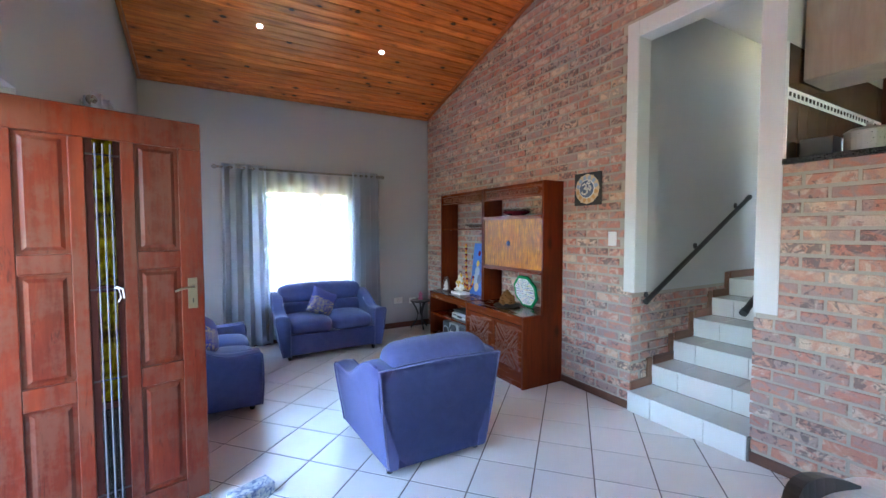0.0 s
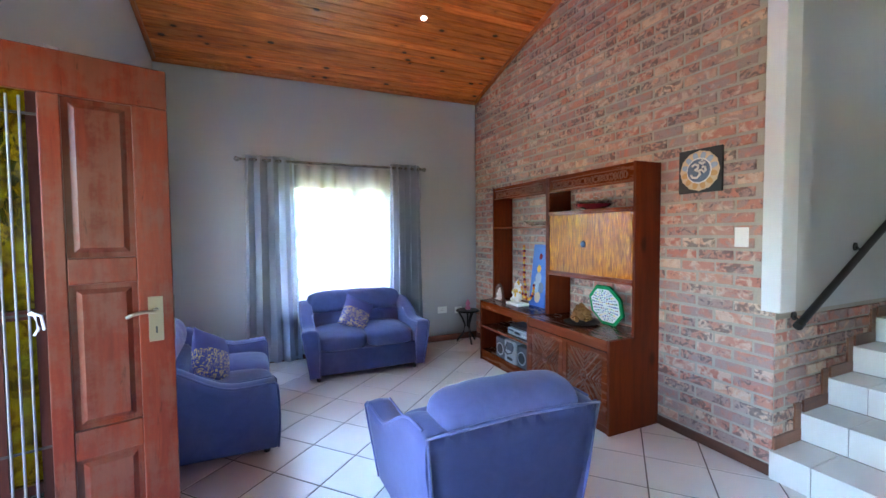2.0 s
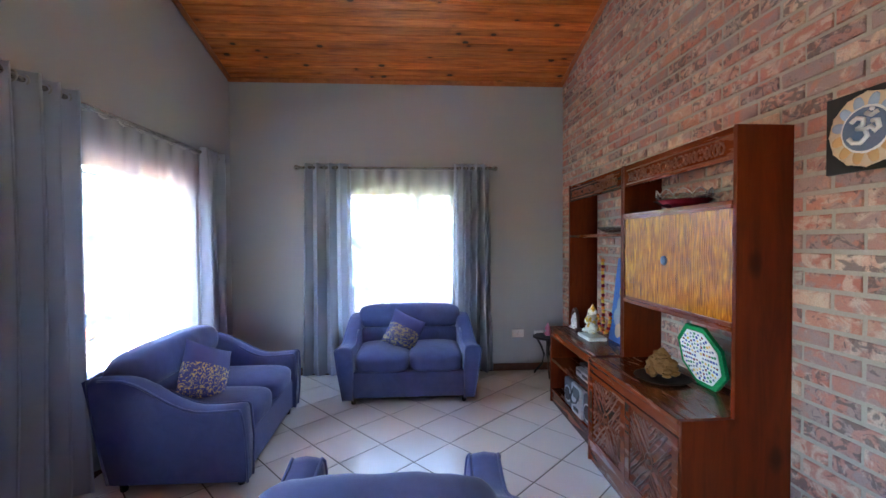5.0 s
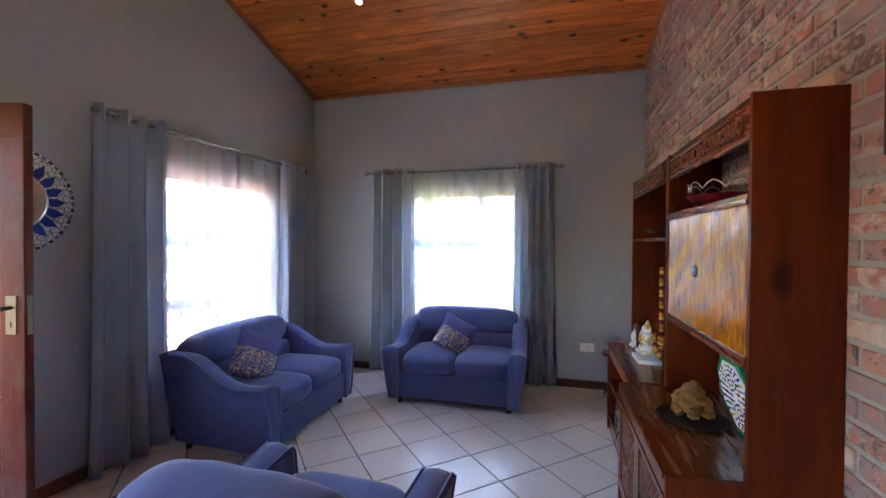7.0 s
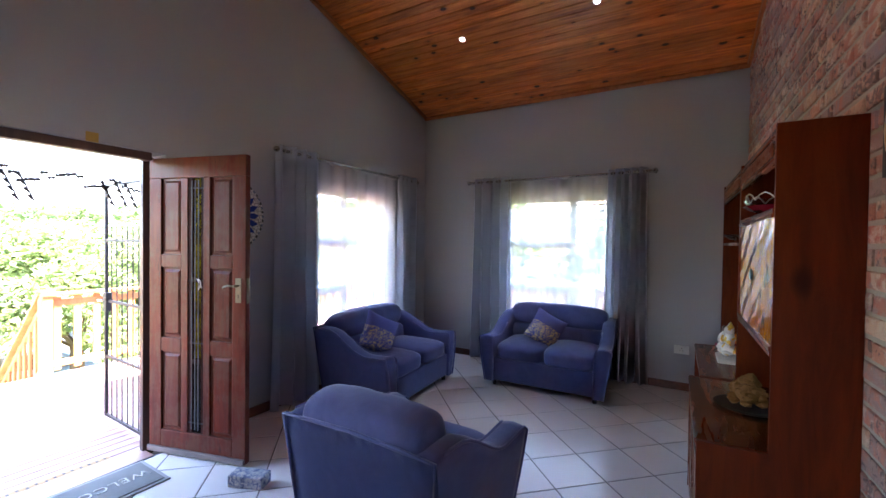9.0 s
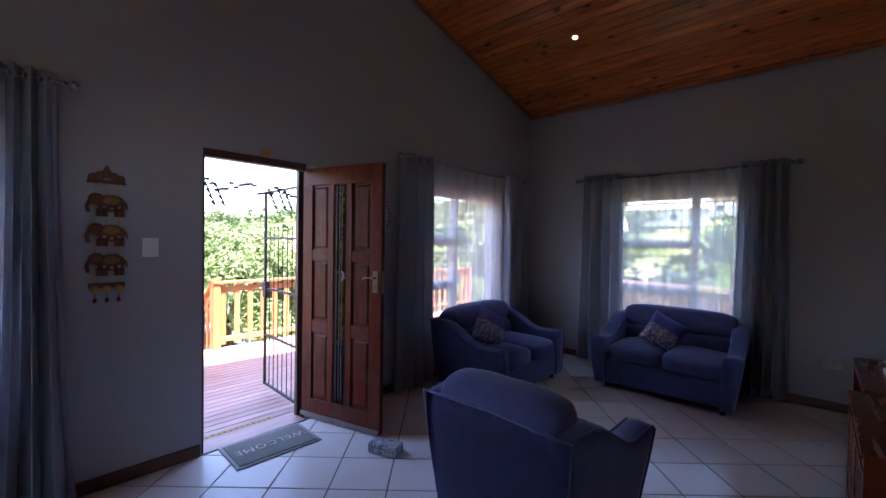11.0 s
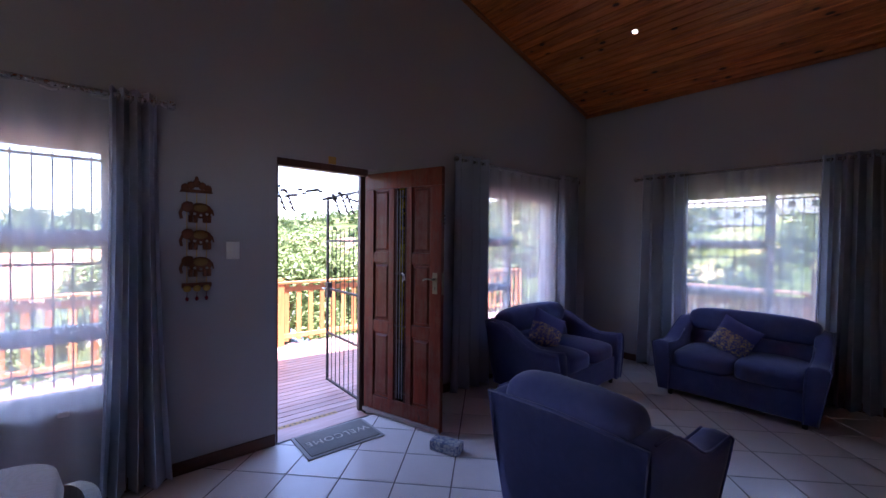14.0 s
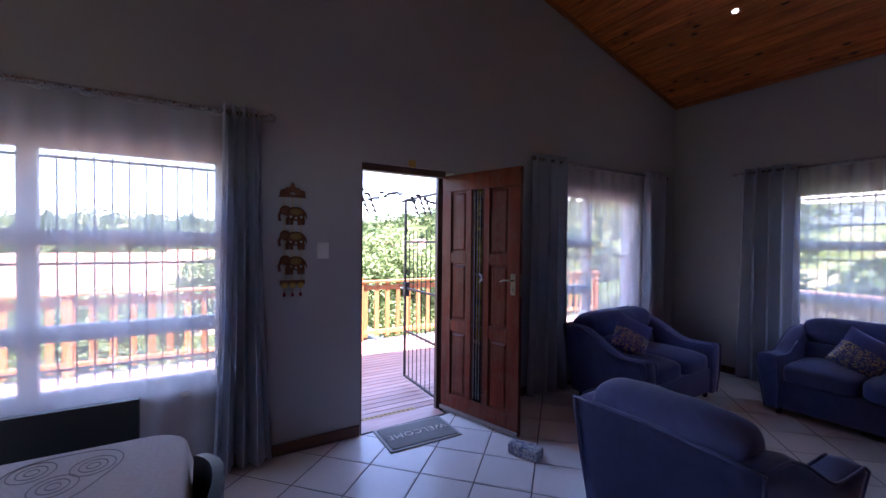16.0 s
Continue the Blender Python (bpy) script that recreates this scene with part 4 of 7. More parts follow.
def soft_seat(name, W, D, seats, label, category, m, group):
    sofa = thing(name, label, category, m, group)
    AW = 0.155
    stations = [0.0, 0.012, 0.06, 0.14, 0.22, 0.30, 0.38, 0.46, 0.54, 0.62, 0.70, 0.78, 0.86, 0.94, 1.0]
    for s in (-1, 1):
        bm = bmesh.new()
        rings = []
        for u in stations:
            y = -D / 2 + u * D
            ring = []
            for x, z in arm_ring(u, W, AW, 0.012 if u == 0.0 else 0.008 if u == 1.0 else 0.0):
                lean = -0.035 * (0.7 - z) / 0.65 if u > 0.85 else 0.0
                bow = -0.014 * math.sin(math.pi * min(1.0, z / 0.52)) if u < 0.1 else 0.0
                ring.append(bm.verts.new((s * x, y + lean + bow, z)))
            rings.append(ring)
        nP = len(rings[0])
        for a, b in zip(rings, rings[1:]):
            for q in range(nP):
                bm.faces.new((a[q], a[(q + 1) % nP], b[(q + 1) % nP], b[q]))
        bm.faces.new(rings[0][::-1])
        bm.faces.new(rings[-1])
        arm = part("armrest", bm, M_VELVET, sofa, smooth=True)
        arm.data.set_sharp_from_angle(angle=radians(55))
        for k in (6, 10):
            pts = []
            for u in stations[1:-1]:
                x, z = arm_ring(u, W, AW)[k]
                pts.append((s * x, -D / 2 + u * D, z + 0.003))
            front = arm_ring(0.0, W, AW)
            down = [(s * front[q][0], -D / 2 - 0.004 - 0.014 * math.sin(math.pi * min(1.0, front[q][1] / 0.52)), front[q][1]) for q in ((0, 1, 2, 3, 4, 5) if k == 6 else (14, 13, 12, 11))]
            bm = bmesh.new()
            sweep(bm, down + pts if k == 6 else down + pts[:8], 0.0075, 6)
            part("piping", bm, M_PIPING, arm, smooth=True)
    inner = arm_outside(0.5, 0.55, W) - AW + 0.01
    # outer back panel, leaning slightly outwards and bowed by its stuffing
    bm = bmesh.new()
    y0, y1 = D / 2 - 0.045, D / 2 + 0.018
    grid = []
    for jz in range(9):
        f = jz / 8
        z = 0.055 + f * 0.655
        row = []
        for ix in range(13):
            g = ix / 6 - 1
            xe = arm_outside(1.0, z, W) - 0.006
            bow = 0.016 * (1 - g ** 4) * math.sin(math.pi * (0.08 + 0.84 * f))
            row.append(bm.verts.new((g * xe, y0 + (y1 - y0) * f + bow - (0.012 if abs(g) == 1 else 0), z + 0.012 * (1 - g * g) * f)))
        grid.append(row)
    for a, b in zip(grid, grid[1:]):
        for q in range(12):
            bm.faces.new((a[q], a[q + 1], b[q + 1], b[q]))
    bmesh.ops.solidify(bm, geom=bm.faces[:], thickness=0.03)
    part("back_panel", bm, M_VELVET, sofa, smooth=True)
    xb, xt = arm_outside(1.0, 0.06, W), arm_outside(1.0, 0.7, W)
    bm = bmesh.new()
    sweep(bm, [(-xb, y0 - 0.004, 0.06), (-(xb + xt) / 2 - 0.004, (y0 + y1) / 2 + 0.002, 0.40), (-xt + 0.004, y1, 0.70), (-xt * 0.6, y1 + 0.004, 0.712), (0, y1 + 0.004, 0.722), (xt * 0.6, y1 + 0.004, 0.712), (xt - 0.004, y1, 0.70), ((xb + xt) / 2 + 0.004, (y0 + y1) / 2 + 0.002, 0.40), (xb, y0 - 0.004, 0.06)], 0.0085)
    part("piping", bm, M_PIPING, sofa, smooth=True)
    # upper back roll with gathered ends, and lumbar roll
    lean = Matrix.Rotation(radians(-8), 3, "X")
    bm = bmesh.new()
    half = inner + 0.035
    vs = puff(bm, (0, D / 2 - 0.122, 0.695), (half, 0.135, 0.135), 2.6, 16, lean, 6.0)
    for v in vs:
        g = abs(v.co.x) / half
        if v.co.z > 0.69:
            v.co.z -= 0.022 * g ** 3
        v.co.y += 0.006 * math.sin(v.co.x * 31 + 1.3) * max(0.0, v.co.z - 0.62) * 4 + 0.005 * math.sin(v.co.x * 67) * g
    part("backrest", bm, M_VELVET, sofa, smooth=True)
    bm = bmesh.new()
    puff(bm, (0, D / 2 - 0.185, 0.475), (inner + 0.005, 0.11, 0.11), 3.6, 10, lean, 12.0)
    part("lumbar_cushion", bm, M_VELVET, sofa, smooth=True)
    # base, seat cushions and feet
    part("base", boxes(((-inner - 0.02, -D / 2 + 0.018, 0.06), (inner + 0.02, D / 2 - 0.12, 0.30)), bevel=0.012), M_VELVET, sofa)
    for k in range(seats):
        w = 2 * inner / seats
        cx = -inner + (k + 0.5) * w
        bm = bmesh.new()
        vs = puff(bm, (cx, -0.065, 0.365), (w / 2 + 0.003, D / 2 - 0.06, 0.085), 5.0, 12)
        for v in vs:
            if v.co.z > 0.37:
                v.co.z += 0.026 * max(0, 1 - ((v.co.x - cx) / (w / 2)) ** 2) * max(0, 1 - ((v.co.y + 0.065) / (D / 2 - 0.06)) ** 2)
        part("seat_cushion", bm, M_VELVET, sofa, smooth=True)
    for x in (-W / 2 + 0.15, W / 2 - 0.15):
        for y in (-D / 2 + 0.06, D / 2 - 0.12):
            bm = bmesh.new()
            tube(bm, (x, y, 0.0), (x, y, 0.062), 0.02, 12, 0.026)
            part("foot", bm, M_BLACK, sofa, "short black foot")
    return sofa


soft_seat("sofa", 1.33, 0.86, 2, "blue velvet two-seater sofa standing before the window", "sofa", pose(3.185, 6.61, 0.0, 0, 0, 0.5), "blue velvet suite")
soft_seat("sofa", 1.33, 0.86, 2, "blue velvet two-seater sofa standing along the plastered wall", "sofa", pose(1.785, 5.53, 0.0, 0, 0, 92.5), "blue velvet suite")
soft_seat("armchair", 0.94, 0.86, 1, "blue velvet armchair with its back to the stairs", "armchair", pose(3.175, 3.89, 0.0, 0, 0, 179), "blue velvet suite")


def gold_velvet(name):
    k = Nodes(name)
    tc = k.t.nodes.new("ShaderNodeTexCoord").outputs["Object"]
    sep = k.t.nodes.new("ShaderNodeSeparateXYZ")
    k.link(tc, sep.inputs[0])
    p = k.position(space="object")
    fleck = k.ramp(k.noise(p, 42, 4, 0.6, 1.5), [(0.525, (0, 0, 0)), (0.555, (1, 1, 1))])
    half = k.math("GREATER_THAN", 0.035, sep.outputs["Z"])
    gold = k.math("MULTIPLY", fleck, half)
    base = k.mix(k.noise(p, 7, 3), (0.075, 0.085, 0.28), (0.125, 0.13, 0.38))
    col = k.mix(gold, base, (0.80, 0.60, 0.27))
    k.bump(k.noise(p, 250, 3), 0.2, 0.002)
    return k.finish(col, k.math("SUBTRACT", 0.85, k.math("MULTIPLY", gold, 0.5)), k.math("MULTIPLY", gold, 0.8))


M_GOLDVELVET = gold_velvet("gold_flecked_velvet")


def pillow(m, size, label):
    p = thing("scatter_cushion", label, "cushion", m, "scatter cushions")
    bm = bmesh.new()
    n = 14
    top, bot = [], []
    for i in range(n + 1):
        for side, store in ((1, top), (-1, bot)):
            store.append([])
        for j in range(n + 1):
            u, v = 2 * i / n - 1, 2 * j / n - 1
            pin = 1 - 0.07 * (1 - u * u) * abs(v) ** 6 * 1.0
            pin2 = 1 - 0.07 * (1 - v * v) * abs(u) ** 6
            x, z = u * size / 2 * pin2, v * size / 2 * pin
            th = 0.075 * ((1 - abs(u) ** 2.6) * (1 - abs(v) ** 2.6)) ** 0.6 + 0.004
            top[-1].append(bm.verts.new((x, -th, z)))
            bot[-1].append(bm.verts.new((x, th, z)))
    for g in (top, bot):
        for i in range(n):
            for j in range(n):
                bm.faces.new((g[i][j], g[i + 1][j], g[i + 1][j + 1], g[i][j + 1]))
    for i in range(n):
        for r in (0, n):
            bm.faces.new((top[i][r], top[i + 1][r], bot[i + 1][r], bot[i][r]))
            bm.faces.new((top[r][i], top[r][i + 1], bot[r][i + 1], bot[r][i]))
    part("cover", bm, M_GOLDVELVET, p, smooth=True)


pillow(pose(3.13, 6.565, 0.595, -20, 27, 6), 0.35, "blue cushion flecked with gold, propped on the window sofa")
pillow(pose(1.83, 5.30, 0.62, -18, 27, 62), 0.37, "blue cushion flecked with gold, propped in the sofa corner")

# ---- wall unit ----
XB, XU = EX - 0.0115, 4.69
T = 0.024
right = thing("wall_unit", "tall varnished wooden wall unit with carved doors and textured amber glass", "wall unit", Matrix(), "varnished wall units")
RY0, RY1, XR = 4.175, 5.18, 4.445


def side_panel(parent, y, xlow, z_low, z_top, name="side_panel"):
    bm = bmesh.new()
    extrude_profile(bm, [(xlow, 0.0), (XB, 0.0), (XB, z_top), (XU, z_top), (XU, z_low), (xlow, z_low)], 1, y, y + T)
    bmesh.ops.bevel(bm, geom=[e for e in bm.edges if e.calc_length() > 0.1], offset=0.003, segments=2, affect="EDGES", profile=0.5)
    part(name, bm, M_CABINET, parent)


side_panel(right, RY0, XR, 0.70, 2.01)
side_panel(right, RY1 - T, XR, 0.70, 2.01)
M_CABTOP = wood("varnished_cabinet_boards", (0.068, 0.011, 0.0024), (0.15, 0.028, 0.006), (0.22, 0.052, 0.011), "y", 0.26, "object", 0.6, 2.5, 0.12, coat=0.2, spec=0.35)
a, b = RY0 + T, RY1 - T
part("worktop", boxes(((XR - 0.006, a, 0.675), (XB, b, 0.70)), bevel=0.003), M_CABTOP, right)
part("cabinet_floor", boxes(((XR + 0.02, a, 0.10), (XB, b, 0.12))), M_CABTOP, right)
part("plinth", boxes(((XR + 0.012, a, 0.0), (XR + 0.03, b, 0.10))), M_CABTOP, right)
part("back", boxes(((XB - 0.008, a, 0.0), (XB, b, 0.675))), M_CABTOP, right)
part("top_rail", boxes(((XR + 0.004, a, 0.615), (XR + 0.024, b, 0.675)), bevel=0.002), M_CABTOP, right)
part("top_board", boxes(((XU + 0.01, a, 1.985), (XB, b, 2.008)), bevel=0.002), M_CABTOP, right)
part("shelf", boxes(((XU - 0.004, a, 1.655), (XB, b, 1.68)), bevel=0.003), M_CABTOP, right)
part("shelf", boxes(((XU - 0.004, a, 1.085), (XB, b, 1.11)), bevel=0.003), M_CABTOP, right)


def carve_bars(bm, x, y0, y1, z0, z1, r=0.0065):
    """Raised bent ridges that fan out from the middle of a panel."""
    cy, cz, hy, hz = (y0 + y1) / 2, (z0 + z1) / 2, (y1 - y0) / 2, (z1 - z0) / 2
    for k in range(1, 6):
        f = k / 6
        for sgn in (-1, 1):
            # chevrons that open towards each side, top and bottom of the panel
            bend = 0.05 * math.sin(2.3 * k)
            sweep(bm, [(x, cy + sgn * hy * 0.96, cz + hz * (0.96 - f) * 1.0), (x, cy + sgn * hy * (f + 0.48 * (0.96 - f) + bend), cz + hz * (0.96 - f) * 0.5), (x, cy + sgn * hy * f, cz), (x, cy + sgn * hy * (f + 0.48 * (0.96 - f) + bend), cz - hz * (0.96 - f) * 0.5), (x, cy + sgn * hy * 0.96, cz - hz * (0.96 - f))], r, 5)
            sweep(bm, [(x, cy + hy * (0.96 - f), cz + sgn * hz * 0.96), (x, cy + hy * (0.96 - f) * 0.5, cz + sgn * hz * (f + 0.48 * (0.96 - f) - bend)), (x, cy, cz + sgn * hz * f), (x, cy - hy * (0.96 - f) * 0.5, cz + sgn * hz * (f + 0.48 * (0.96 - f) - bend)), (x, cy - hy * (0.96 - f), cz + sgn * hz * 0.96)], r, 5)
    sweep(bm, [(x, cy + 0.035 * math.cos(t * math.pi / 8), cz + 0.045 * math.sin(t * math.pi / 8)) for t in range(17)], r, 5)
    ball(bm, (x, cy, cz), 0.016, u=8, v=6)


mid = (a + b) / 2
for d0, d1 in ((a + 0.004, mid - 0.002), (mid + 0.002, b - 0.004)):
    dr = part("cabinet_door", boxes(((XR, d0, 0.105), (XR + 0.02, d0 + 0.045, 0.61)), ((XR, d1 - 0.045, 0.105), (XR + 0.02, d1, 0.61)), ((XR, d0 + 0.045, 0.105), (XR + 0.02, d1 - 0.045, 0.165)), ((XR, d0 + 0.045, 0.585), (XR + 0.02, d1 - 0.045, 0.61)), ((XR + 0.008, d0 + 0.043, 0.163), (XR + 0.018, d1 - 0.043, 0.587)), bevel=0.0015), M_CABTOP, right)
    bm = bmesh.new()
    carve_bars(bm, XR + 0.008, d0 + 0.05, d1 - 0.05, 0.17, 0.58)
    part("carving", bm, M_CARVED, dr, "deeply carved geometric panel", smooth=True)


def valance(parent, y0, y1):
    v = part("valance", boxes(((XU + 0.002, y0, 1.86), (XU + 0.022, y1, 1.985)), bevel=0.002), M_CABTOP, parent)
    bm = bmesh.new()
    n = int((y1 - y0 - 0.08) / 0.075)
    for i in range(n):
        y = y0 + 0.05 + (i + 0.5) * (y1 - y0 - 0.1) / n
        for s in (-1, 1):
            sweep(bm, [(XU, y - 0.036 + 0.012 * q, 1.922 + s * 0.028 * math.sin(q * 1.05 + i * 1.7)) for q in range(7)], 0.0055, 5)
        ball(bm, (XU, y, 1.922), 0.01, u=8, v=5)
    for z in (1.878, 1.968):
        sweep(bm, [(XU, y0 + 0.03, z), (XU, y1 - 0.03, z)], 0.004, 5)
    part("carving", bm, M_CARVED, v, "carved frieze", smooth=True)


valance(right, a, b)


def ribbed_glass(name):
    k = Nodes(name)
    p = k.position((1, 1, 0.13), "object")
    rib = k.noise(p, 55, 3, 0.5, 1.0)
    col = k.ramp(rib, [(0.32, (0.16, 0.042, 0.001)), (0.52, (0.40, 0.13, 0.003)), (0.7, (0.66, 0.27, 0.008))])
    k.bump(rib, 0.2, 0.002)
    k.bsdf.inputs["Coat Weight"].default_value, k.bsdf.inputs["Coat Roughness"].default_value, k.bsdf.inputs["Coat IOR"].default_value = 0.4, 0.06, 1.5
    return k.finish(col, 0.12, 0.0, 0.4)


def rippled_sheet(x, y0, y1, z0, z1, ny=300, nz=36):
    """A pressed glass sheet with uneven upright ribs on its front."""
    bm = bmesh.new()
    back = x + 0.008
    rr = random.Random(5)
    ph = [rr.uniform(0, 6.28) for _ in range(6)]
    rows_ = []
    for j in range(nz + 1):
        z = z0 + (z1 - z0) * j / nz
        row = []
        for i in range(ny + 1):
            y = y0 + (y1 - y0) * i / ny
            w = y / 0.0165 + 0.16 * math.sin(z * 17 + ph[0] + y * 6) + 0.12 * math.sin(z * 43 + ph[1] - y * 17)
            d = 0.0013 * math.sin(2 * math.pi * w) * (0.7 + 0.3 * math.sin(z * 41 + y * 23 + ph[2])) + 0.0005 * math.sin(z * 63 + 31 * y)
            row.append(bm.verts.new((x + d, y, z)))
        rows_.append(row)
    for p, q in zip(rows_, rows_[1:]):
        for i in range(ny):
            bm.faces.new((p[i + 1], p[i], q[i], q[i + 1]))
    box(bm, (back - 0.004, y0, z0), (back, y1, z1))
    return bm


flap = part("glass_flap", rippled_sheet(XU + 0.004, a + 0.002, b - 0.002, 1.125, 1.645), ribbed_glass("ribbed_amber_glass"), right, "streaked amber textured glass flap", smooth=True)
part("flap_rail", boxes(((XU - 0.008, a, 1.108), (XU + 0.014, b, 1.128)), bevel=0.003), M_CABTOP, flap)
part("flap_rail", boxes(((XU - 0.008, a, 1.642), (XU + 0.014, b, 1.66)), bevel=0.003), M_CABTOP, flap)
bm = bmesh.new()
lathe(bm, [(0.012, 0), (0.028, 0.004), (0.024, 0.012), (0.006, 0.014)], 14)
bmesh.ops.transform(bm, matrix=Matrix.Translation((XU + 0.004, (a + b) / 2 + 0.03, 1.385)) @ Matrix.Rotation(radians(-90), 4, "Y"), verts=bm.verts)
M_TEAL = plain("dull_teal", (0.10, 0.16, 0.18), 0.3, 0.6)
part("knob", bm, M_TEAL, flap, "round bluish metal knob", smooth=True)

left = thing("wall_unit", "tall varnished wooden wall unit with open media shelves", "wall unit", Matrix(), "varnished wall units")
LY0, LY1, XL = 5.183, 6.19, 4.51
side_panel(left, LY1 - T, XL, 0.70, 2.01)
side_panel(left, LY0, XL, 0.70, 2.01)
a2, b2 = LY0 + T, LY1 - T
part("worktop", boxes(((XL - 0.006, a2, 0.675), (XB, b2, 0.70)), bevel=0.003), M_CABTOP, left)
part("top_rail", boxes(((XL + 0.004, a2, 0.61), (XL + 0.022, b2, 0.675)), bevel=0.002), M_CABTOP, left)
part("shelf", boxes(((XL + 0.006, a2, 0.385), (XB, b2, 0.41)), bevel=0.003), M_CABTOP, left)
part("shelf", boxes(((XL + 0.006, a2, 0.10), (XB, b2, 0.125)), bevel=0.003), M_CABTOP, left)
part("plinth", boxes(((XL + 0.014, a2, 0.0), (XL + 0.032, b2, 0.10))), M_CABTOP, left)
part("back", boxes(((XB - 0.008, a2, 0.0), (XB, b2, 0.675))), M_CABTOP, left)
part("shelf", boxes(((XU - 0.002, a2, 1.53), (XB, b2, 1.55)), bevel=0.003), M_CABTOP, left)
part("top_board", boxes(((XU + 0.01, a2, 1.985), (XB, b2, 2.008)), bevel=0.002), M_CABTOP, left)
valance(left, a2, b2)

# ---- things on and round the wall unit ----
M_WHITEGLAZE = plain("white_glaze", (0.78, 0.76, 0.72), 0.3, 0, 0.1)
M_YELLOW = plain("yellow_glaze", (0.72, 0.45, 0.05), 0.4)
M_GREEN = plain("green_glaze", (0.02, 0.26, 0.09), 0.25)
M_RED = plain("deep_red_glass", (0.22, 0.015, 0.03), 0.12)
M_CORAL = plain("brown_coral", (0.20, 0.10, 0.034), 0.85, vary=0.5, scale=40, bump=0.8, spec=0.1)
M_SILVER = plain("silver_plastic", (0.52, 0.53, 0.55), 0.3, 0.6)
M_DARKGREY = plain("dark_grey_plastic", (0.06, 0.065, 0.08), 0.4)
M_POSTERBLUE = plain("printed_blue", (0.05, 0.17, 0.55), 0.3, vary=0.3, scale=8)
M_ORANGE = plain("marigold", (0.70, 0.22, 0.02), 0.7)
M_GOLD = plain("gold_paint", (0.55, 0.36, 0.10), 0.35, 0.7)
M_CLEARGLASS = glass("cut_glass", (0.82, 0.84, 0.84), 0.03)
M_PINK = plain("pink_ornament", (0.55, 0.16, 0.28), 0.4)
M_CREAMPAINT = plain("cream_paint", (0.66, 0.52, 0.33), 0.6)
M_PALEBLUE = plain("pale_blue_paint", (0.36, 0.45, 0.56), 0.6)
M_PALEORANGE = plain("pale_orange_paint", (0.60, 0.36, 0.14), 0.6)
M_NAVY = plain("slate_blue_paint", (0.13, 0.17, 0.26), 0.6, vary=0.3)
rg = random.Random(9)


def faceted_bowl(m, r, h, material, name, label):
    bowl = thing(name, label, "bowl", m)
    bm = bmesh.new()
    lathe(bm, [(r * 0.45, 0), (r * 0.5, 0.006), (r * 0.8, h * 0.5), (r, h), (r * 0.95, h), (r * 0.72, h * 0.5), (r * 0.4, 0.012)], 18)
    part("bowl", bm, material, bowl)
    return bowl


b1 = faceted_bowl(pose(4.80, 4.70, 1.681), 0.155, 0.045, M_RED, "fruit_bowl", "shallow deep red glass bowl on the upper shelf")
bm = bmesh.new()
lathe(bm, [(0.09, 0.034), (0.135, 0.04), (0.15, 0.075), (0.143, 0.075), (0.125, 0.045), (0.06, 0.036)], 18)
part("rim", bm, M_CLEARGLASS, b1, "clear cut-glass rim")
for q in range(10):
    bm = bmesh.new()
    w = q * 2 * math.pi / 10
    sweep(bm, [(0.14 * math.cos(w + s * 0.157), 0.14 * math.sin(w + s * 0.157), 0.07 + 0.035 * math.sin(math.pi * s / 4)) for s in range(5)], 0.003, 5)
    part("wire_loop", bm, M_STEEL, b1)
faceted_bowl(pose(4.78, 5.42, 1.551), 0.16, 0.05, M_CLEARGLASS, "glass_dish", "clear cut-glass dish on the open shelf")
# octagonal mosaic plate, leaning on the brick
oct_ = thing("mosaic_plate", "octagonal white mosaic plate with a green rim leaning on brick", "plate", pose(4.845, 4.57, 0.70, 0, -12, 0))
def octagon(bm, r, x0, x1, cz):
    pts = [(r * math.cos(math.pi / 8 + q * math.pi / 4), cz + r * math.sin(math.pi / 8 + q * math.pi / 4)) for q in range(8)]
    extrude_profile(bm, pts, 0, x0, x1)
bm = bmesh.new()
octagon(bm, 0.185, 0.0, 0.02, 0.172)
part("rim", bm, M_GREEN, oct_)
bm = bmesh.new()
octagon(bm, 0.155, -0.005, 0.0, 0.172)
part("face", bm, M_WHITEGLAZE, oct_)
M_COBALT = plain("cobalt_glaze", (0.03, 0.06, 0.34), 0.25)
for ring, n in ((0.032, 8), (0.052, 12), (0.072, 18), (0.092, 22), (0.112, 26), (0.131, 28)):
    for q in range(n):
        bm = bmesh.new()
        w = (q + 0.5 * (n % 4)) * 2 * math.pi / n
        y, z = ring * math.cos(w), 0.172 + ring * math.sin(w)
        h = 0.0042 + 0.002 * ((q * 7 + n) % 3) / 2
        box(bm, (-0.0075, y - h, z - h), (-0.004, y + h, z + h))
        part("mosaic_chip", bm, (M_COBALT, M_RED, M_COBALT, M_GREEN, M_NAVY, M_YELLOW)[(q * 5 + n) % 6], oct_)
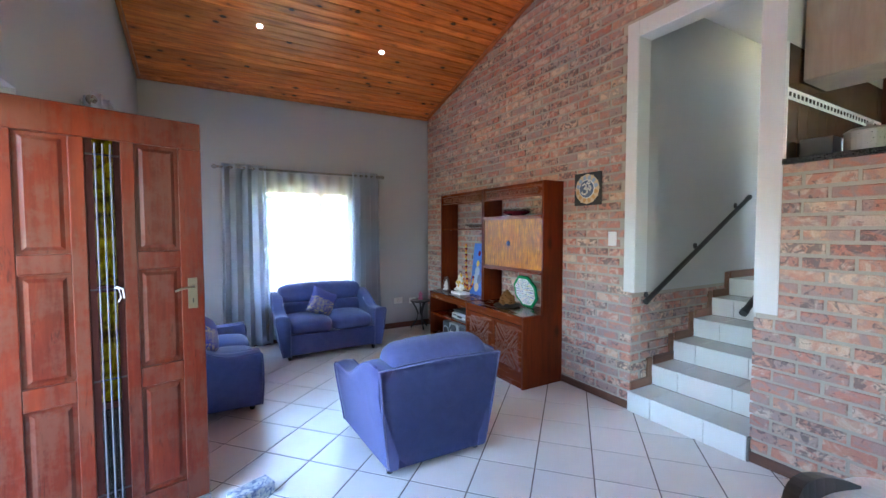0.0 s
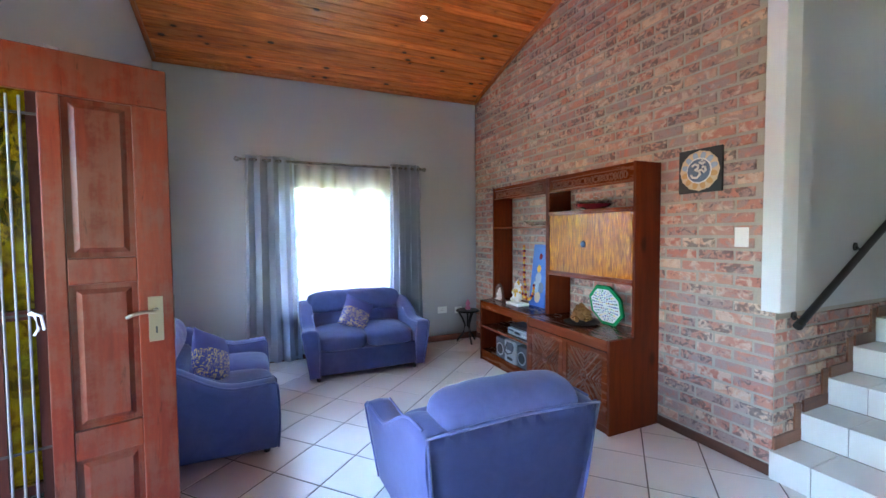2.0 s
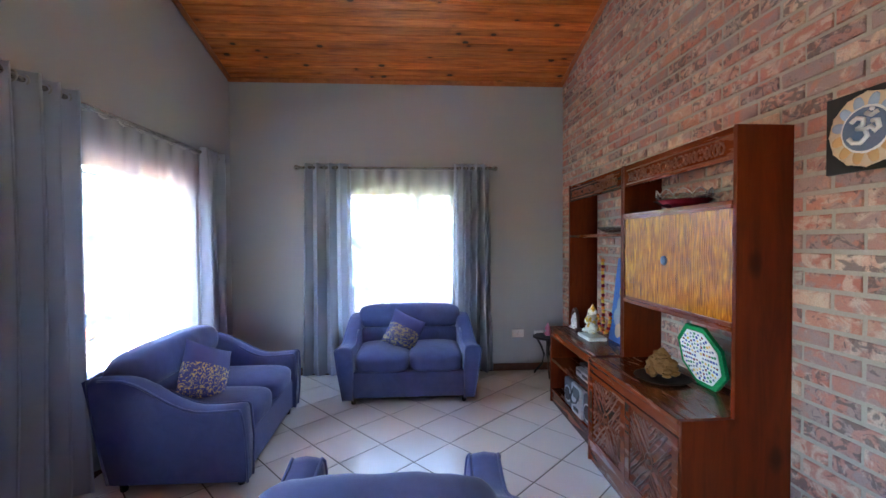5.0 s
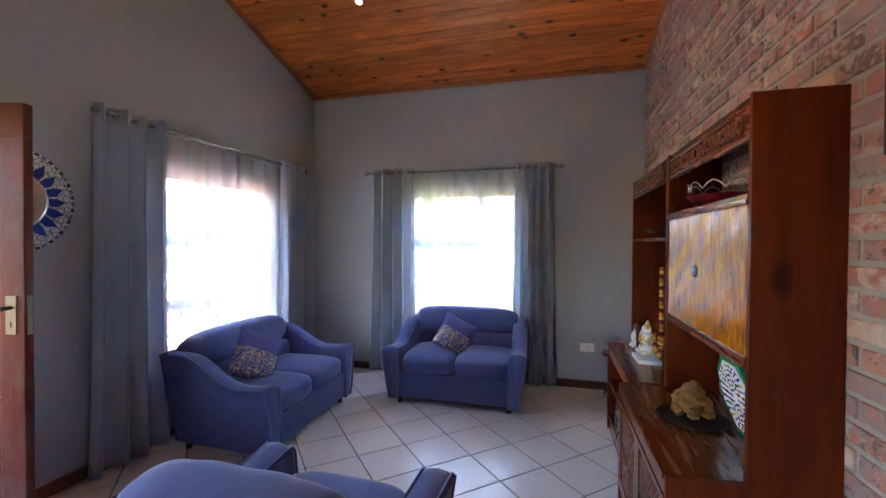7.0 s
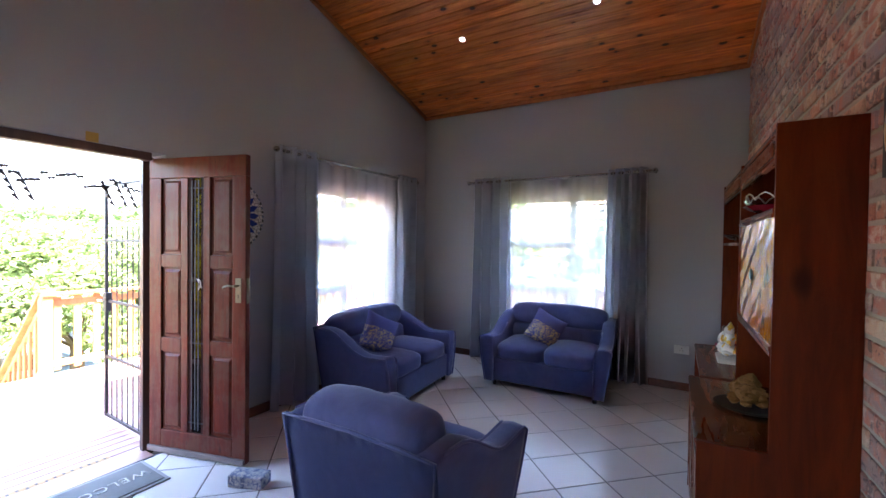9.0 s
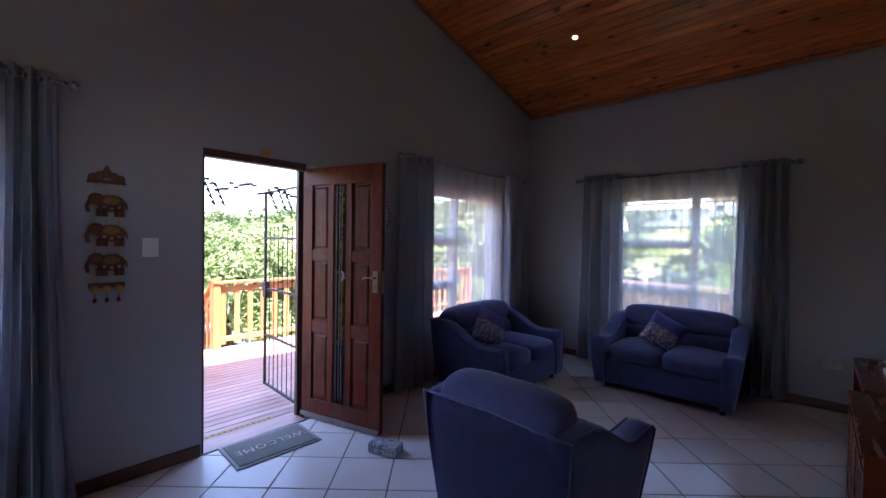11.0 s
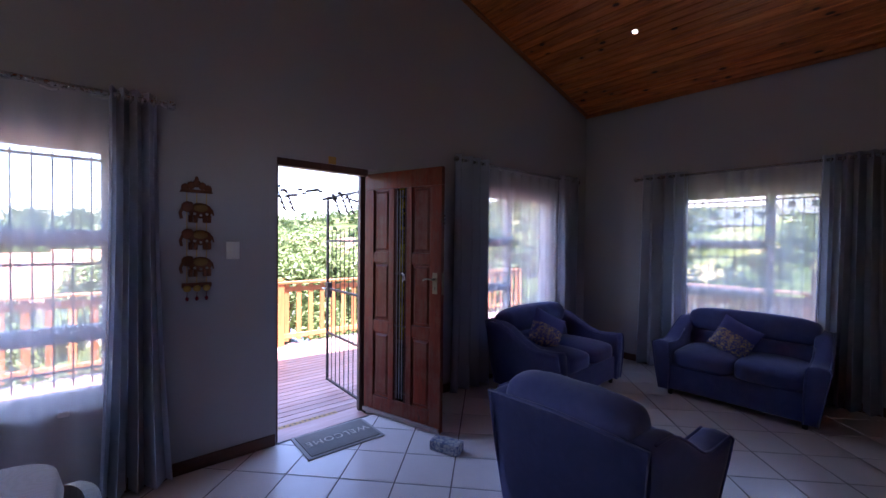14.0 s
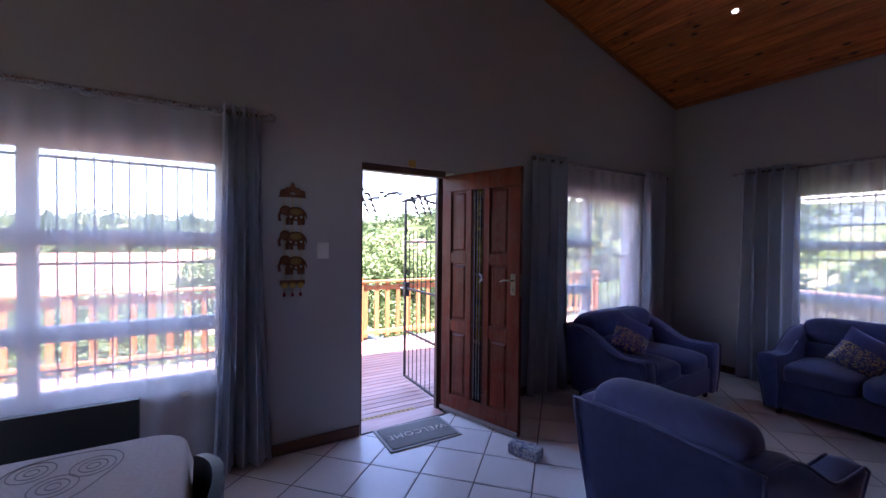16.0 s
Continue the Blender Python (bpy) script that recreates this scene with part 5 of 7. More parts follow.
# coral piece on a dark plate
dish = thing("dark_plate", "round dark metal plate on the worktop", "plate", pose(4.69, 4.72, 0.701))
bm = bmesh.new()
lathe(bm, [(0.08, 0), (0.13, 0.004), (0.15, 0.014), (0.143, 0.015), (0.09, 0.006)], 24)
part("plate", bm, M_IRON, dish)
bm = bmesh.new()
for q in range(60):
    u, v = rg.random() * 2 * math.pi, rg.random() * math.pi * 0.62
    c = (0.062 * math.sin(v) * math.cos(u), 0.075 * math.sin(v) * math.sin(u), 0.05 + 0.085 * math.cos(v) * (0.8 + 0.2 * rg.random()))
    bmesh.ops.create_icosphere(bm, subdivisions=1, radius=0.02 + rg.random() * 0.014, matrix=Matrix.Translation(c) @ Matrix.Rotation(rg.random() * 3, 4, "X") @ Matrix.Diagonal((1, 0.7 + rg.random() * 0.6, 0.6, 1)))
bmesh.ops.create_icosphere(bm, subdivisions=2, radius=0.06, matrix=Matrix.Translation((0, 0, 0.07)))
co = solid("coral_ornament", bm, M_CORAL, "knobbly brown coral ornament standing on a dark plate", "ornament")
co.matrix_world = pose(4.69, 4.72, 0.712)


def figurine(m, h, label, robe):
    """A seated glazed figure, as one plain shape."""
    bm = bmesh.new()
    ball(bm, (0, 0, 0.24), 0.22, (1.0, 1.15, 0.8))
    ball(bm, (0, 0, 0.5), 0.19, (0.9, 1.0, 1.15))
    ball(bm, (-0.03, 0, 0.76), 0.13)
    tube(bm, (0, 0, 0.84), (0, 0, 1.0), 0.1, 10, 0.02)
    for s in (-1, 1):
        ball(bm, (0.0, s * 0.14, 0.77), 0.075, (0.4, 1, 1))
        ball(bm, (-0.08, s * 0.2, 0.45), 0.075, (1, 0.8, 1.6))
        ball(bm, (-0.14, s * 0.17, 0.14), 0.1, (1.2, 1.1, 0.8))
    sweep(bm, [(-0.14, 0, 0.74), (-0.19, 0, 0.62), (-0.2, 0.03, 0.5), (-0.16, 0.06, 0.44)], 0.035, 8)
    bmesh.ops.scale(bm, vec=(h, h, h), verts=bm.verts)
    ob = solid("figurine", bm, robe, label, "figurine", "figurines on the wall unit", smooth=True)
    ob.matrix_world = m
    return ob


def figure_paint():
    k = Nodes("painted_figure")
    p = k.position(space="object")
    col = k.ramp(k.noise(p, 16, 2, 0.5, 0.6), [(0.42, (0.74, 0.71, 0.66)), (0.56, (0.76, 0.73, 0.68)), (0.58, (0.70, 0.43, 0.04)), (0.72, (0.66, 0.38, 0.04))])
    return k.finish(col, 0.35)


M_FIGURE = figure_paint()
fb = thing("stone_slab", "low white stone slab under a figurine", "slab", pose(4.70, 5.70, 0.701))
part("slab", boxes(((-0.075, -0.115, 0), (0.075, 0.115, 0.028)), bevel=0.006), M_WHITEGLAZE, fb)
figurine(pose(4.705, 5.70, 0.729, 0, 0, 12), 0.25, "white and yellow glazed seated deity figurine on a base", M_FIGURE)
figurine(pose(4.69, 6.04, 0.701, 0, 0, 8), 0.155, "small white glazed seated figurine on the wall unit", M_WHITEGLAZE)
# framed blue print with a bead garland
pr = thing("deity_print", "tall blue framed print of plain coloured shapes leaning on brick", "picture", pose(4.83, 5.53, 0.702, 0, 7, 0))
part("backing", boxes(((-0.008, -0.125, 0.0), (0.008, 0.135, 0.66)), bevel=0.002), M_POSTERBLUE, pr)
for c, r, mt in (((0.0, 0.53), 0.028, M_RED), ((0.012, 0.40), 0.034, M_YELLOW), ((0.01, 0.30), 0.052, M_PALEBLUE), ((0.035, 0.20), 0.06, M_PALEBLUE), ((-0.04, 0.20), 0.05, M_NAVY), ((0.0, 0.10), 0.05, M_CREAMPAINT)):
    bm = bmesh.new()
    ball(bm, (-0.009, c[0], c[1]), r, (0.04, 1, 1.2))
    part("printed_shape", bm, mt, pr, smooth=True)
gar = thing("bead_garland", "orange and red flower-bead garland hung beside the blue print", "garland", pose(4.80, 5.70, 0.70))
for q in range(22):
    bm = bmesh.new()
    ball(bm, (-0.01 - 0.05 * max(0, (q - 15) / 8), 0.0 - 0.012 * max(0, q - 14) + 0.006 * math.sin(q * 2.2), 0.64 - q * 0.026), 0.015, u=8, v=6)
    part("bead", bm, (M_ORANGE, M_YELLOW, M_RED)[q % 3], gar, smooth=True)
for q in range(16):
    bm = bmesh.new()
    w = math.pi * (q / 15)
    ball(bm, (-0.06, -0.13 + 0.11 * math.cos(w), 0.19 - 0.11 * math.sin(w) + (0.05 * max(0, q - 9) / 6)), 0.015, u=8, v=6)
    part("bead", bm, (M_ORANGE, M_YELLOW, M_ORANGE, M_RED)[q % 4], gar, smooth=True)
# hi-fi things
dvd = thing("disc_player", "silver disc player with dark display on the media shelf", "player", pose(4.70, 5.47, 0.411))
part("casing", boxes(((-0.15, -0.19, 0.008), (0.15, 0.19, 0.075)), bevel=0.006), M_SILVER, dvd)
part("display", boxes(((-0.153, -0.04, 0.03), (-0.149, 0.06, 0.055))), M_BLACK, dvd)
part("tray", boxes(((-0.153, 0.08, 0.045), (-0.149, 0.17, 0.062))), M_DARKGREY, dvd)
for y in (-0.15, -0.115, -0.08):
    bm = bmesh.new()
    tube(bm, (-0.15, y, 0.035), (-0.157, y, 0.035), 0.011, 10)
    part("button", bm, M_WHITE, dvd)
box2 = thing("set_top_box", "flat black media box lying on the silver player", "media box", pose(4.71, 5.52, 0.486))
part("casing", boxes(((-0.12, -0.16, 0), (0.12, 0.16, 0.03)), bevel=0.004), M_BLACK, box2)
boom = thing("boombox", "silver and black boombox with two round speakers", "stereo", pose(4.64, 5.57, 0.126))
part("centre_body", boxes(((-0.125, -0.105, 0), (0.10, 0.105, 0.235)), bevel=0.012), M_SILVER, boom)
part("disc_lid", boxes(((-0.128, -0.06, 0.13), (-0.12, 0.06, 0.215)), bevel=0.003), M_DARKGREY, boom)
part("keypad", boxes(((-0.128, -0.05, 0.03), (-0.12, 0.05, 0.06)), bevel=0.003), M_BLACK, boom)
bm = bmesh.new()
sweep(bm, [(-0.115, -0.07, 0.2), (-0.15, -0.06, 0.12), (-0.155, 0, 0.10), (-0.15, 0.06, 0.12), (-0.115, 0.07, 0.2)], 0.007, 8)
part("handle", bm, M_DARKGREY, boom)
for s in (-1, 1):
    sp = part("speaker", boxes(((-0.115, s * 0.20 - 0.09, 0), (0.10, s * 0.20 + 0.09, 0.22)), bevel=0.015), M_DARKGREY, boom)
    bm = bmesh.new()
    tube(bm, (-0.114, s * 0.20, 0.10), (-0.124, s * 0.20, 0.10), 0.062, 20, 0.05)
    part("cone", bm, M_BLACK, sp)
    bm = bmesh.new()
    tube(bm, (-0.114, s * 0.20, 0.10), (-0.119, s * 0.20, 0.10), 0.068, 20)
    part("speaker_ring", bm, M_SILVER, sp)
# dark arched ornament at the unit's far end
arch = thing("arched_ornament", "dark wooden arched ornament at the end of the unit", "ornament", pose(4.70, 6.06, 0.701))
bm = bmesh.new()
sweep(bm, [(0, 0.075 * math.cos(q * math.pi / 10), 0.02 + 0.16 * math.sin(q * math.pi / 10)) for q in range(11)], 0.014, 8)
part("arch", bm, M_SKIRT, arch, smooth=True)
part("foot", boxes(((-0.03, -0.09, 0), (0.03, 0.09, 0.02)), bevel=0.004), M_SKIRT, arch)

# ---- on the brick wall ----
om = thing("wall_plaque", "square black plaque with a painted lotus and carved symbol", "plaque", Matrix.Translation((EX - 0.012, 3.868, 1.905)) @ Matrix(((0, 0, -1, 0), (-1, 0, 0, 0), (0, 1, 0, 0), (0, 0, 0, 1))))
part("board", boxes(((-0.15, -0.15, 0.0), (0.15, 0.15, 0.018)), bevel=0.003), M_BLACK, om)
bm = bmesh.new()
lathe(bm, [(0.134, 0.018), (0.134, 0.0205), (0.12, 0.0215)], 40)
part("backing_disc", bm, M_CREAMPAINT, om)
for ring, (n, r0, rr_, mt) in enumerate(((12, 0.104, 0.036, M_WHITEGLAZE), (12, 0.098, 0.031, M_PALEBLUE))):
    for q in range(n):
        w = (q + 0.5 * ring) * 2 * math.pi / n
        bm = bmesh.new()
        ball(bm, (0, 0, 0), rr_, (1.0, 0.72, 0.12), 12, 6)
        bmesh.ops.transform(bm, matrix=Matrix.Translation((r0 * math.cos(w), r0 * math.sin(w), 0.019 + 0.002 * ring)) @ Matrix.Rotation(w, 4, "Z"), verts=bm.verts)
        part("petal", bm, (M_PALEBLUE if math.sin(w) > 0.1 else M_PALEORANGE) if ring else M_CREAMPAINT, om, smooth=True)
bm = bmesh.new()
lathe(bm, [(0.088, 0.018), (0.088, 0.024), (0.08, 0.0255)], 30)
part("rim_disc", bm, M_WHITEGLAZE, om)
bm = bmesh.new()
lathe(bm, [(0.079, 0.02), (0.079, 0.0275), (0.074, 0.0275)], 30)
part("disc", bm, M_NAVY, om)
bm = bmesh.new()
g = 0.031
for pts in ([(-0.034, 0.026), (-0.018, 0.036), (0.0, 0.028), (-0.002, 0.012), (-0.018, 0.005)], [(-0.018, 0.005), (0.004, -0.002), (0.01, -0.022), (-0.008, -0.038), (-0.03, -0.034), (-0.04, -0.02)],
            [(0.0, -0.004), (0.018, 0.004), (0.03, -0.012), (0.04, -0.004), (0.036, 0.016), (0.022, 0.018)], [(0.006, 0.044), (0.02, 0.034), (0.036, 0.042)]):
    sweep(bm, [(x * 1.28, y * 1.28, g) for x, y in pts], 0.0085, 6)
ball(bm, (0.027, 0.066, g), 0.008)
part("symbol", bm, M_WHITEGLAZE, om, smooth=True)


def switch(m, w, h, label, rockers=1):
    s = thing("light_switch", label, "light switch", m, "light switches")
    part("plate", boxes(((-w / 2, -h / 2, 0), (w / 2, h / 2, 0.008)), bevel=0.003), M_WHITE, s)
    for q in range(rockers):
        y = (q - (rockers - 1) / 2) * 0.04
        part("rocker", boxes(((-0.011, y - 0.015, 0.007), (0.011, y + 0.015, 0.013)), bevel=0.002), M_WHITE, s)
    return s


FACE_W = Matrix(((0, 0, -1, 0), (-1, 0, 0, 0), (0, 1, 0, 0), (0, 0, 0, 1)))
FACE_E = Matrix(((0, 0, 1, 0), (1, 0, 0, 0), (0, 1, 0, 0), (0, 0, 0, 1)))
FACE_S = Matrix(((1, 0, 0, 0), (0, 0, -1, 0), (0, 1, 0, 0), (0, 0, 0, 1)))
switch(Matrix.Translation((EX - 0.013, 3.598, 1.45)) @ FACE_W, 0.082, 0.125, "white light switch plate fixed to the brick wall")
switch(Matrix.Translation((WX, 2.525, 1.44)) @ FACE_E, 0.085, 0.12, "white light switch plate beside the front door", 2)
switch(Matrix.Translation((7.32, STAIR_N, 1.86)) @ FACE_S, 0.08, 0.12, "white light switch plate in the hall")
for x, z, w in ((4.425, 0.43, 0.14), (4.67, 0.41, 0.11)):
    so = thing("wall_socket", "white wall socket plate low on plaster", "socket", Matrix.Translation((x, NY, z)) @ FACE_S, "wall sockets")
    part("plate", boxes(((-w / 2, -0.045, 0), (w / 2, 0.045, 0.01)), bevel=0.003), M_WHITE, so)
    for dx, dy in ((0, 0.015), (-0.012, -0.008), (0.012, -0.008)):
        bm = bmesh.new()
        tube(bm, (dx, dy, 0.0095), (dx, dy, 0.0105), 0.004, 8)
        part("pin_hole", bm, M_BLACK, so)
# plaque over the door
pq = thing("door_plaque", "small yellowish square plaque fixed above the doorway", "plaque", Matrix.Translation((WX, 3.25, 2.155)) @ FACE_E)
part("plate", boxes(((-0.032, -0.03, 0), (0.032, 0.03, 0.01)), bevel=0.003), M_GOLD, pq)

# ---- wall ornaments by the door ----
orn = thing("elephant_hanging", "gilded string of three elephants with beads on the wall", "wall hanging", Matrix.Translation((WX + 0.004, 2.31, 1.5)) @ FACE_E)
M_OLDGOLD = plain("tarnished_gilt", (0.27, 0.17, 0.055), 0.4, 0.6, 0.5, 60)
M_REDGOLD = plain("red_and_gold", (0.17, 0.06, 0.026), 0.4, 0.4, 0.5, 60)
bm = bmesh.new()
for s in (-1, 0, 1):
    tube(bm, (s * 0.055, 0.32, 0.002), (s * 0.055, -0.29, 0.002), 0.0025, 6)
part("cord", bm, M_GOLD, orn)
bm = bmesh.new()
hexa(bm, [(-0.095, 0.315, 0), (0.095, 0.315, 0), (0.085, 0.335, 0), (-0.085, 0.335, 0), (-0.09, 0.315, 0.012), (0.09, 0.315, 0.012), (0.08, 0.335, 0.012), (-0.08, 0.335, 0.012)])
for s in (-2, -1, 0, 1, 2):
    ball(bm, (s * 0.032, 0.345 + 0.03 * (2 - abs(s)) / 2, 0.006), 0.024, (1, 1.1, 0.3), 8, 6)
ball(bm, (0, 0.40, 0.006), 0.016, (0.8, 1.4, 0.4), 8, 6)
part("canopy", bm, M_REDGOLD, orn, smooth=True)
for z in (0.20, 0.025, -0.15):
    bm = bmesh.new()
    ball(bm, (0.02, z, 0.008), 0.07, (1.0, 0.72, 0.22), 14, 8)
    ball(bm, (-0.052, z + 0.022, 0.01), 0.036, (1, 1, 0.4), 10, 7)
    ball(bm, (-0.036, z + 0.03, 0.014), 0.024, (0.7, 1.1, 0.3), 8, 6)
    sweep(bm, [(-0.078, z + 0.015, 0.01), (-0.092, z - 0.02, 0.01), (-0.085, z - 0.055, 0.01)], 0.009, 6)
    for x in (-0.035, -0.008, 0.045, 0.07):
        tube(bm, (x, z - 0.03, 0.008), (x, z - 0.078, 0.008), 0.013, 8)
    sweep(bm, [(0.088, z + 0.01, 0.008), (0.096, z - 0.03, 0.008)], 0.005, 6)
    el = part("elephant", bm, M_REDGOLD, orn, smooth=True)
    bm = bmesh.new()
    ball(bm, (0.02, z + 0.012, 0.014), 0.048, (1.0, 0.68, 0.25), 12, 7)
    part("blanket", bm, M_OLDGOLD, el, smooth=True)
    for x in (-0.015, 0.02, 0.055):
        bm = bmesh.new()
        ball(bm, (x, z - 0.022 - 0.008 * (x == 0.02), 0.022), 0.009, u=8, v=6)
        part("mirror_bead", bm, M_STEEL, el, smooth=True)
part("bar", boxes(((-0.085, -0.30, 0), (0.085, -0.268, 0.012)), bevel=0.004), M_REDGOLD, orn)
for s in (-1, 0, 1):
    bm = bmesh.new()
    ball(bm, (s * 0.055, -0.305, 0.012), 0.024, (1, 0.9, 0.5), 10, 7)
    part("bell", bm, M_GOLD, orn, smooth=True)
    bm = bmesh.new()
    tube(bm, (s * 0.055, -0.33, 0.006), (s * 0.055, -0.36, 0.006), 0.002, 5)
    ball(bm, (s * 0.055, -0.372, 0.006), 0.012, (0.9, 1.3, 0.9), 8, 6)
    part("drop", bm, M_RED, orn, smooth=True)
# round mosaic mirror behind the door
rmir = thing("mosaic_mirror", "round mirror in a white and blue mosaic frame", "mirror", Matrix.Translation((WX + 0.002, 4.15, 1.735)) @ FACE_E)
bm = bmesh.new()
lathe(bm, [(0.298, 0), (0.300, 0.012), (0.292, 0.018), (0.16, 0.018)], 48)
def mosaic():
    k = Nodes("white_mosaic")
    vor = k.t.nodes.new("ShaderNodeTexVoronoi")
    vor.feature = "DISTANCE_TO_EDGE"
    vor.inputs["Scale"].default_value = 34
    k.link(k.position(space="object"), vor.inputs["Vector"])
    col = k.ramp(vor.outputs["Distance"], [(0.03, (0.16, 0.15, 0.14)), (0.09, (0.66, 0.65, 0.62))])
    return k.finish(col, 0.3)
part("frame", bm, mosaic(), rmir)
M_BLUEGLASS = plain("blue_tessera", (0.03, 0.06, 0.28), 0.15)
for q in range(20):
    w = q * 2 * math.pi / 20
    bm = bmesh.new()
    v = [bm.verts.new(p) for p in ((0.165, -0.022, 0.021), (0.205, -0.028, 0.022), (0.252, 0.006, 0.021), (0.205, 0.022, 0.022), (0.165, 0.02, 0.021))]
    bm.faces.new(v)
    r_ = bmesh.ops.extrude_face_region(bm, geom=bm.faces[:])
    for g_ in r_["geom"]:
        if isinstance(g_, bmesh.types.BMVert):
            g_.co.z -= 0.005
    bmesh.ops.rotate(bm, cent=(0, 0, 0), matrix=Matrix.Rotation(w, 3, "Z"), verts=bm.verts)
    part("petal", bm, M_BLUEGLASS, rmir)
for q in range(48):
    w = q * 2 * math.pi / 48
    bm = bmesh.new()
    box(bm, (0.281, -0.011, 0.0165), (0.296, 0.011, 0.02))
    bmesh.ops.rotate(bm, cent=(0, 0, 0), matrix=Matrix.Rotation(w, 3, "Z"), verts=bm.verts)
    part("rim_chip", bm, M_BLACK if q % 2 else M_NAVY, rmir)
bm = bmesh.new()
lathe(bm, [(0.16, 0.01), (0.16, 0.0195), (0.155, 0.0205)], 40)
M_MIRROR = plain("mirror_silver", (0.9, 0.9, 0.9), 0.09, 1.0, 0.0)
part("mirror_glass", bm, M_MIRROR, rmir)

# ---- corner table ----
ct = thing("side_table", "small round black side table with curved legs", "side table", pose(4.70, 6.87, 0.0))
bm = bmesh.new()
lathe(bm, [(0.145, 0.425), (0.155, 0.43), (0.155, 0.445), (0.148, 0.45)], 24)
part("tabletop", bm, M_BLACK, ct)
for q in range(3):
    w = q * 2.094 + 0.4
    bm = bmesh.new()
    sweep(bm, [(r * math.cos(w), r * math.sin(w), z) for r, z in ((0.13, 0.425), (0.07, 0.33), (0.035, 0.24), (0.06, 0.13), (0.13, 0.045), (0.15, 0.012))], 0.012, 8)
    part("leg", bm, M_BLACK, ct, smooth=True)
bm = bmesh.new()
tube(bm, (0, 0, 0.22), (0, 0, 0.425), 0.012, 8)
part("stem", bm, M_BLACK, ct)
bm = bmesh.new()
lathe(bm, [(0.03, 0), (0.045, 0.02), (0.02, 0.05), (0.035, 0.08), (0.012, 0.12), (0.004, 0.14)], 14)
po = solid("pink_ornament", bm, M_PINK, "small pink ornament on the round side table", "ornament", smooth=True)
po.matrix_world = pose(4.71, 6.88, 0.451)

# ---- downlights ----
M_LAMP = bpy.data.materials.new("lamp_glow")
M_LAMP.use_nodes = True
M_LAMP.node_tree.nodes["Principled BSDF"].inputs["Emission Color"].default_value = (1.0, 0.93, 0.84, 1)
M_LAMP.node_tree.nodes["Principled BSDF"].inputs["Emission Strength"].default_value = 5.0
tilt = math.degrees(math.atan(SLOPE))
for x, y in ((2.39, 5.92), (3.72, 5.90)):
    dl = thing("downlight", "small round recessed downlight glowing in the pine ceiling", "downlight", pose(x, y, roof_z(y), -tilt, 0, 0), "downlights")
    bm = bmesh.new()
    lathe(bm, [(0.036, 0.004), (0.036, -0.004), (0.025, -0.007), (0.021, 0.0)], 24)
    part("ring", bm, M_WHITE, dl)
    bm = bmesh.new()
    lathe(bm, [(0.020, -0.0005), (0.018, -0.003), (0.01, -0.0045)], 20)
    part("lamp", bm, M_LAMP, dl, "glowing lamp face")
hl = thing("ceiling_lamp", "small warm glowing ceiling lamp over the landing", "ceiling lamp", pose(6.75, 3.0, 3.5))
bm = bmesh.new()
lathe(bm, [(0.1, -0.001), (0.1, -0.02), (0.09, -0.025)], 20)
part("base", bm, M_WHITE, hl)
M_WARM = M_LAMP.copy()
M_WARM.name = "warm_glow"
M_WARM.node_tree.nodes["Principled BSDF"].inputs["Emission Color"].default_value = (1.0, 0.82, 0.45, 1)
M_WARM.node_tree.nodes["Principled BSDF"].inputs["Emission Strength"].default_value = 0.35
bm = bmesh.new()
ball(bm, (0, 0, -0.06), 0.085, (1, 1, 0.6))
part("globe", bm, M_WARM, hl, smooth=True)

# ---- handrails ----
def handrail(p, q, y_wall, label):
    h = thing("handrail", label, "handrail")
    bm = bmesh.new()
    tube(bm, p, q, 0.021, 14)
    part("rail", bm, M_IRON, h, smooth=False)
    P, Q = Vector(p), Vector(q)
    for e, d in ((P, P - Q), (Q, Q - P)):
        bm = bmesh.new()
        d = d.normalized()
        tube(bm, e - d * 0.03, e + d * 0.012, 0.025, 14)
        part("end_cap", bm, M_BLACK, h)
    for f in (0.06, 0.5, 0.93):
        c = P.lerp(Q, f)
        bm = bmesh.new()
        sweep(bm, [(c.x, y_wall, c.z - 0.02), (c.x, (y_wall + c.y) / 2, c.z - 0.045), (c.x, c.y, c.z - 0.015)], 0.008, 8)
        s = 1 if y_wall < c.y else -1
        tube(bm, (c.x, y_wall, c.z - 0.02), (c.x, y_wall + s * 0.008, c.z - 0.02), 0.028, 12)
        part("bracket", bm, M_IRON, h)


handrail((5.05, STAIR_N - 0.075, 0.93), (6.72, STAIR_N - 0.075, 1.86), STAIR_N, "dark steel handrail fixed along the stair wall")
handrail((5.00, STAIR_S + 0.07, 0.97), (6.7, STAIR_S + 0.07, 1.90), STAIR_S, "dark steel handrail fixed to the white pier wall")
# hall doorway frame
hf = thing("door_frame_2", "brown timber door frame on the landing", "door frame", kind="structure")
M_BROWNFRAME = wood("brown_frame", (0.05, 0.016, 0.008), (0.085, 0.03, 0.015), (0.12, 0.05, 0.027), "z", 0.4, "world")
part("jamb", boxes(((7.63, STAIR_N - 0.01, UP), (7.68, STAIR_N + 0.13, 2.72)), bevel=0.003), M_BROWNFRAME, hf)
part("jamb", boxes(((8.35, STAIR_N - 0.01, UP), (8.40, STAIR_N + 0.13, 2.72)), bevel=0.003), M_BROWNFRAME, hf)
part("head", boxes(((7.68, STAIR_N - 0.01, 2.66), (8.35, STAIR_N + 0.13, 2.72)), bevel=0.003), M_BROWNFRAME, hf)

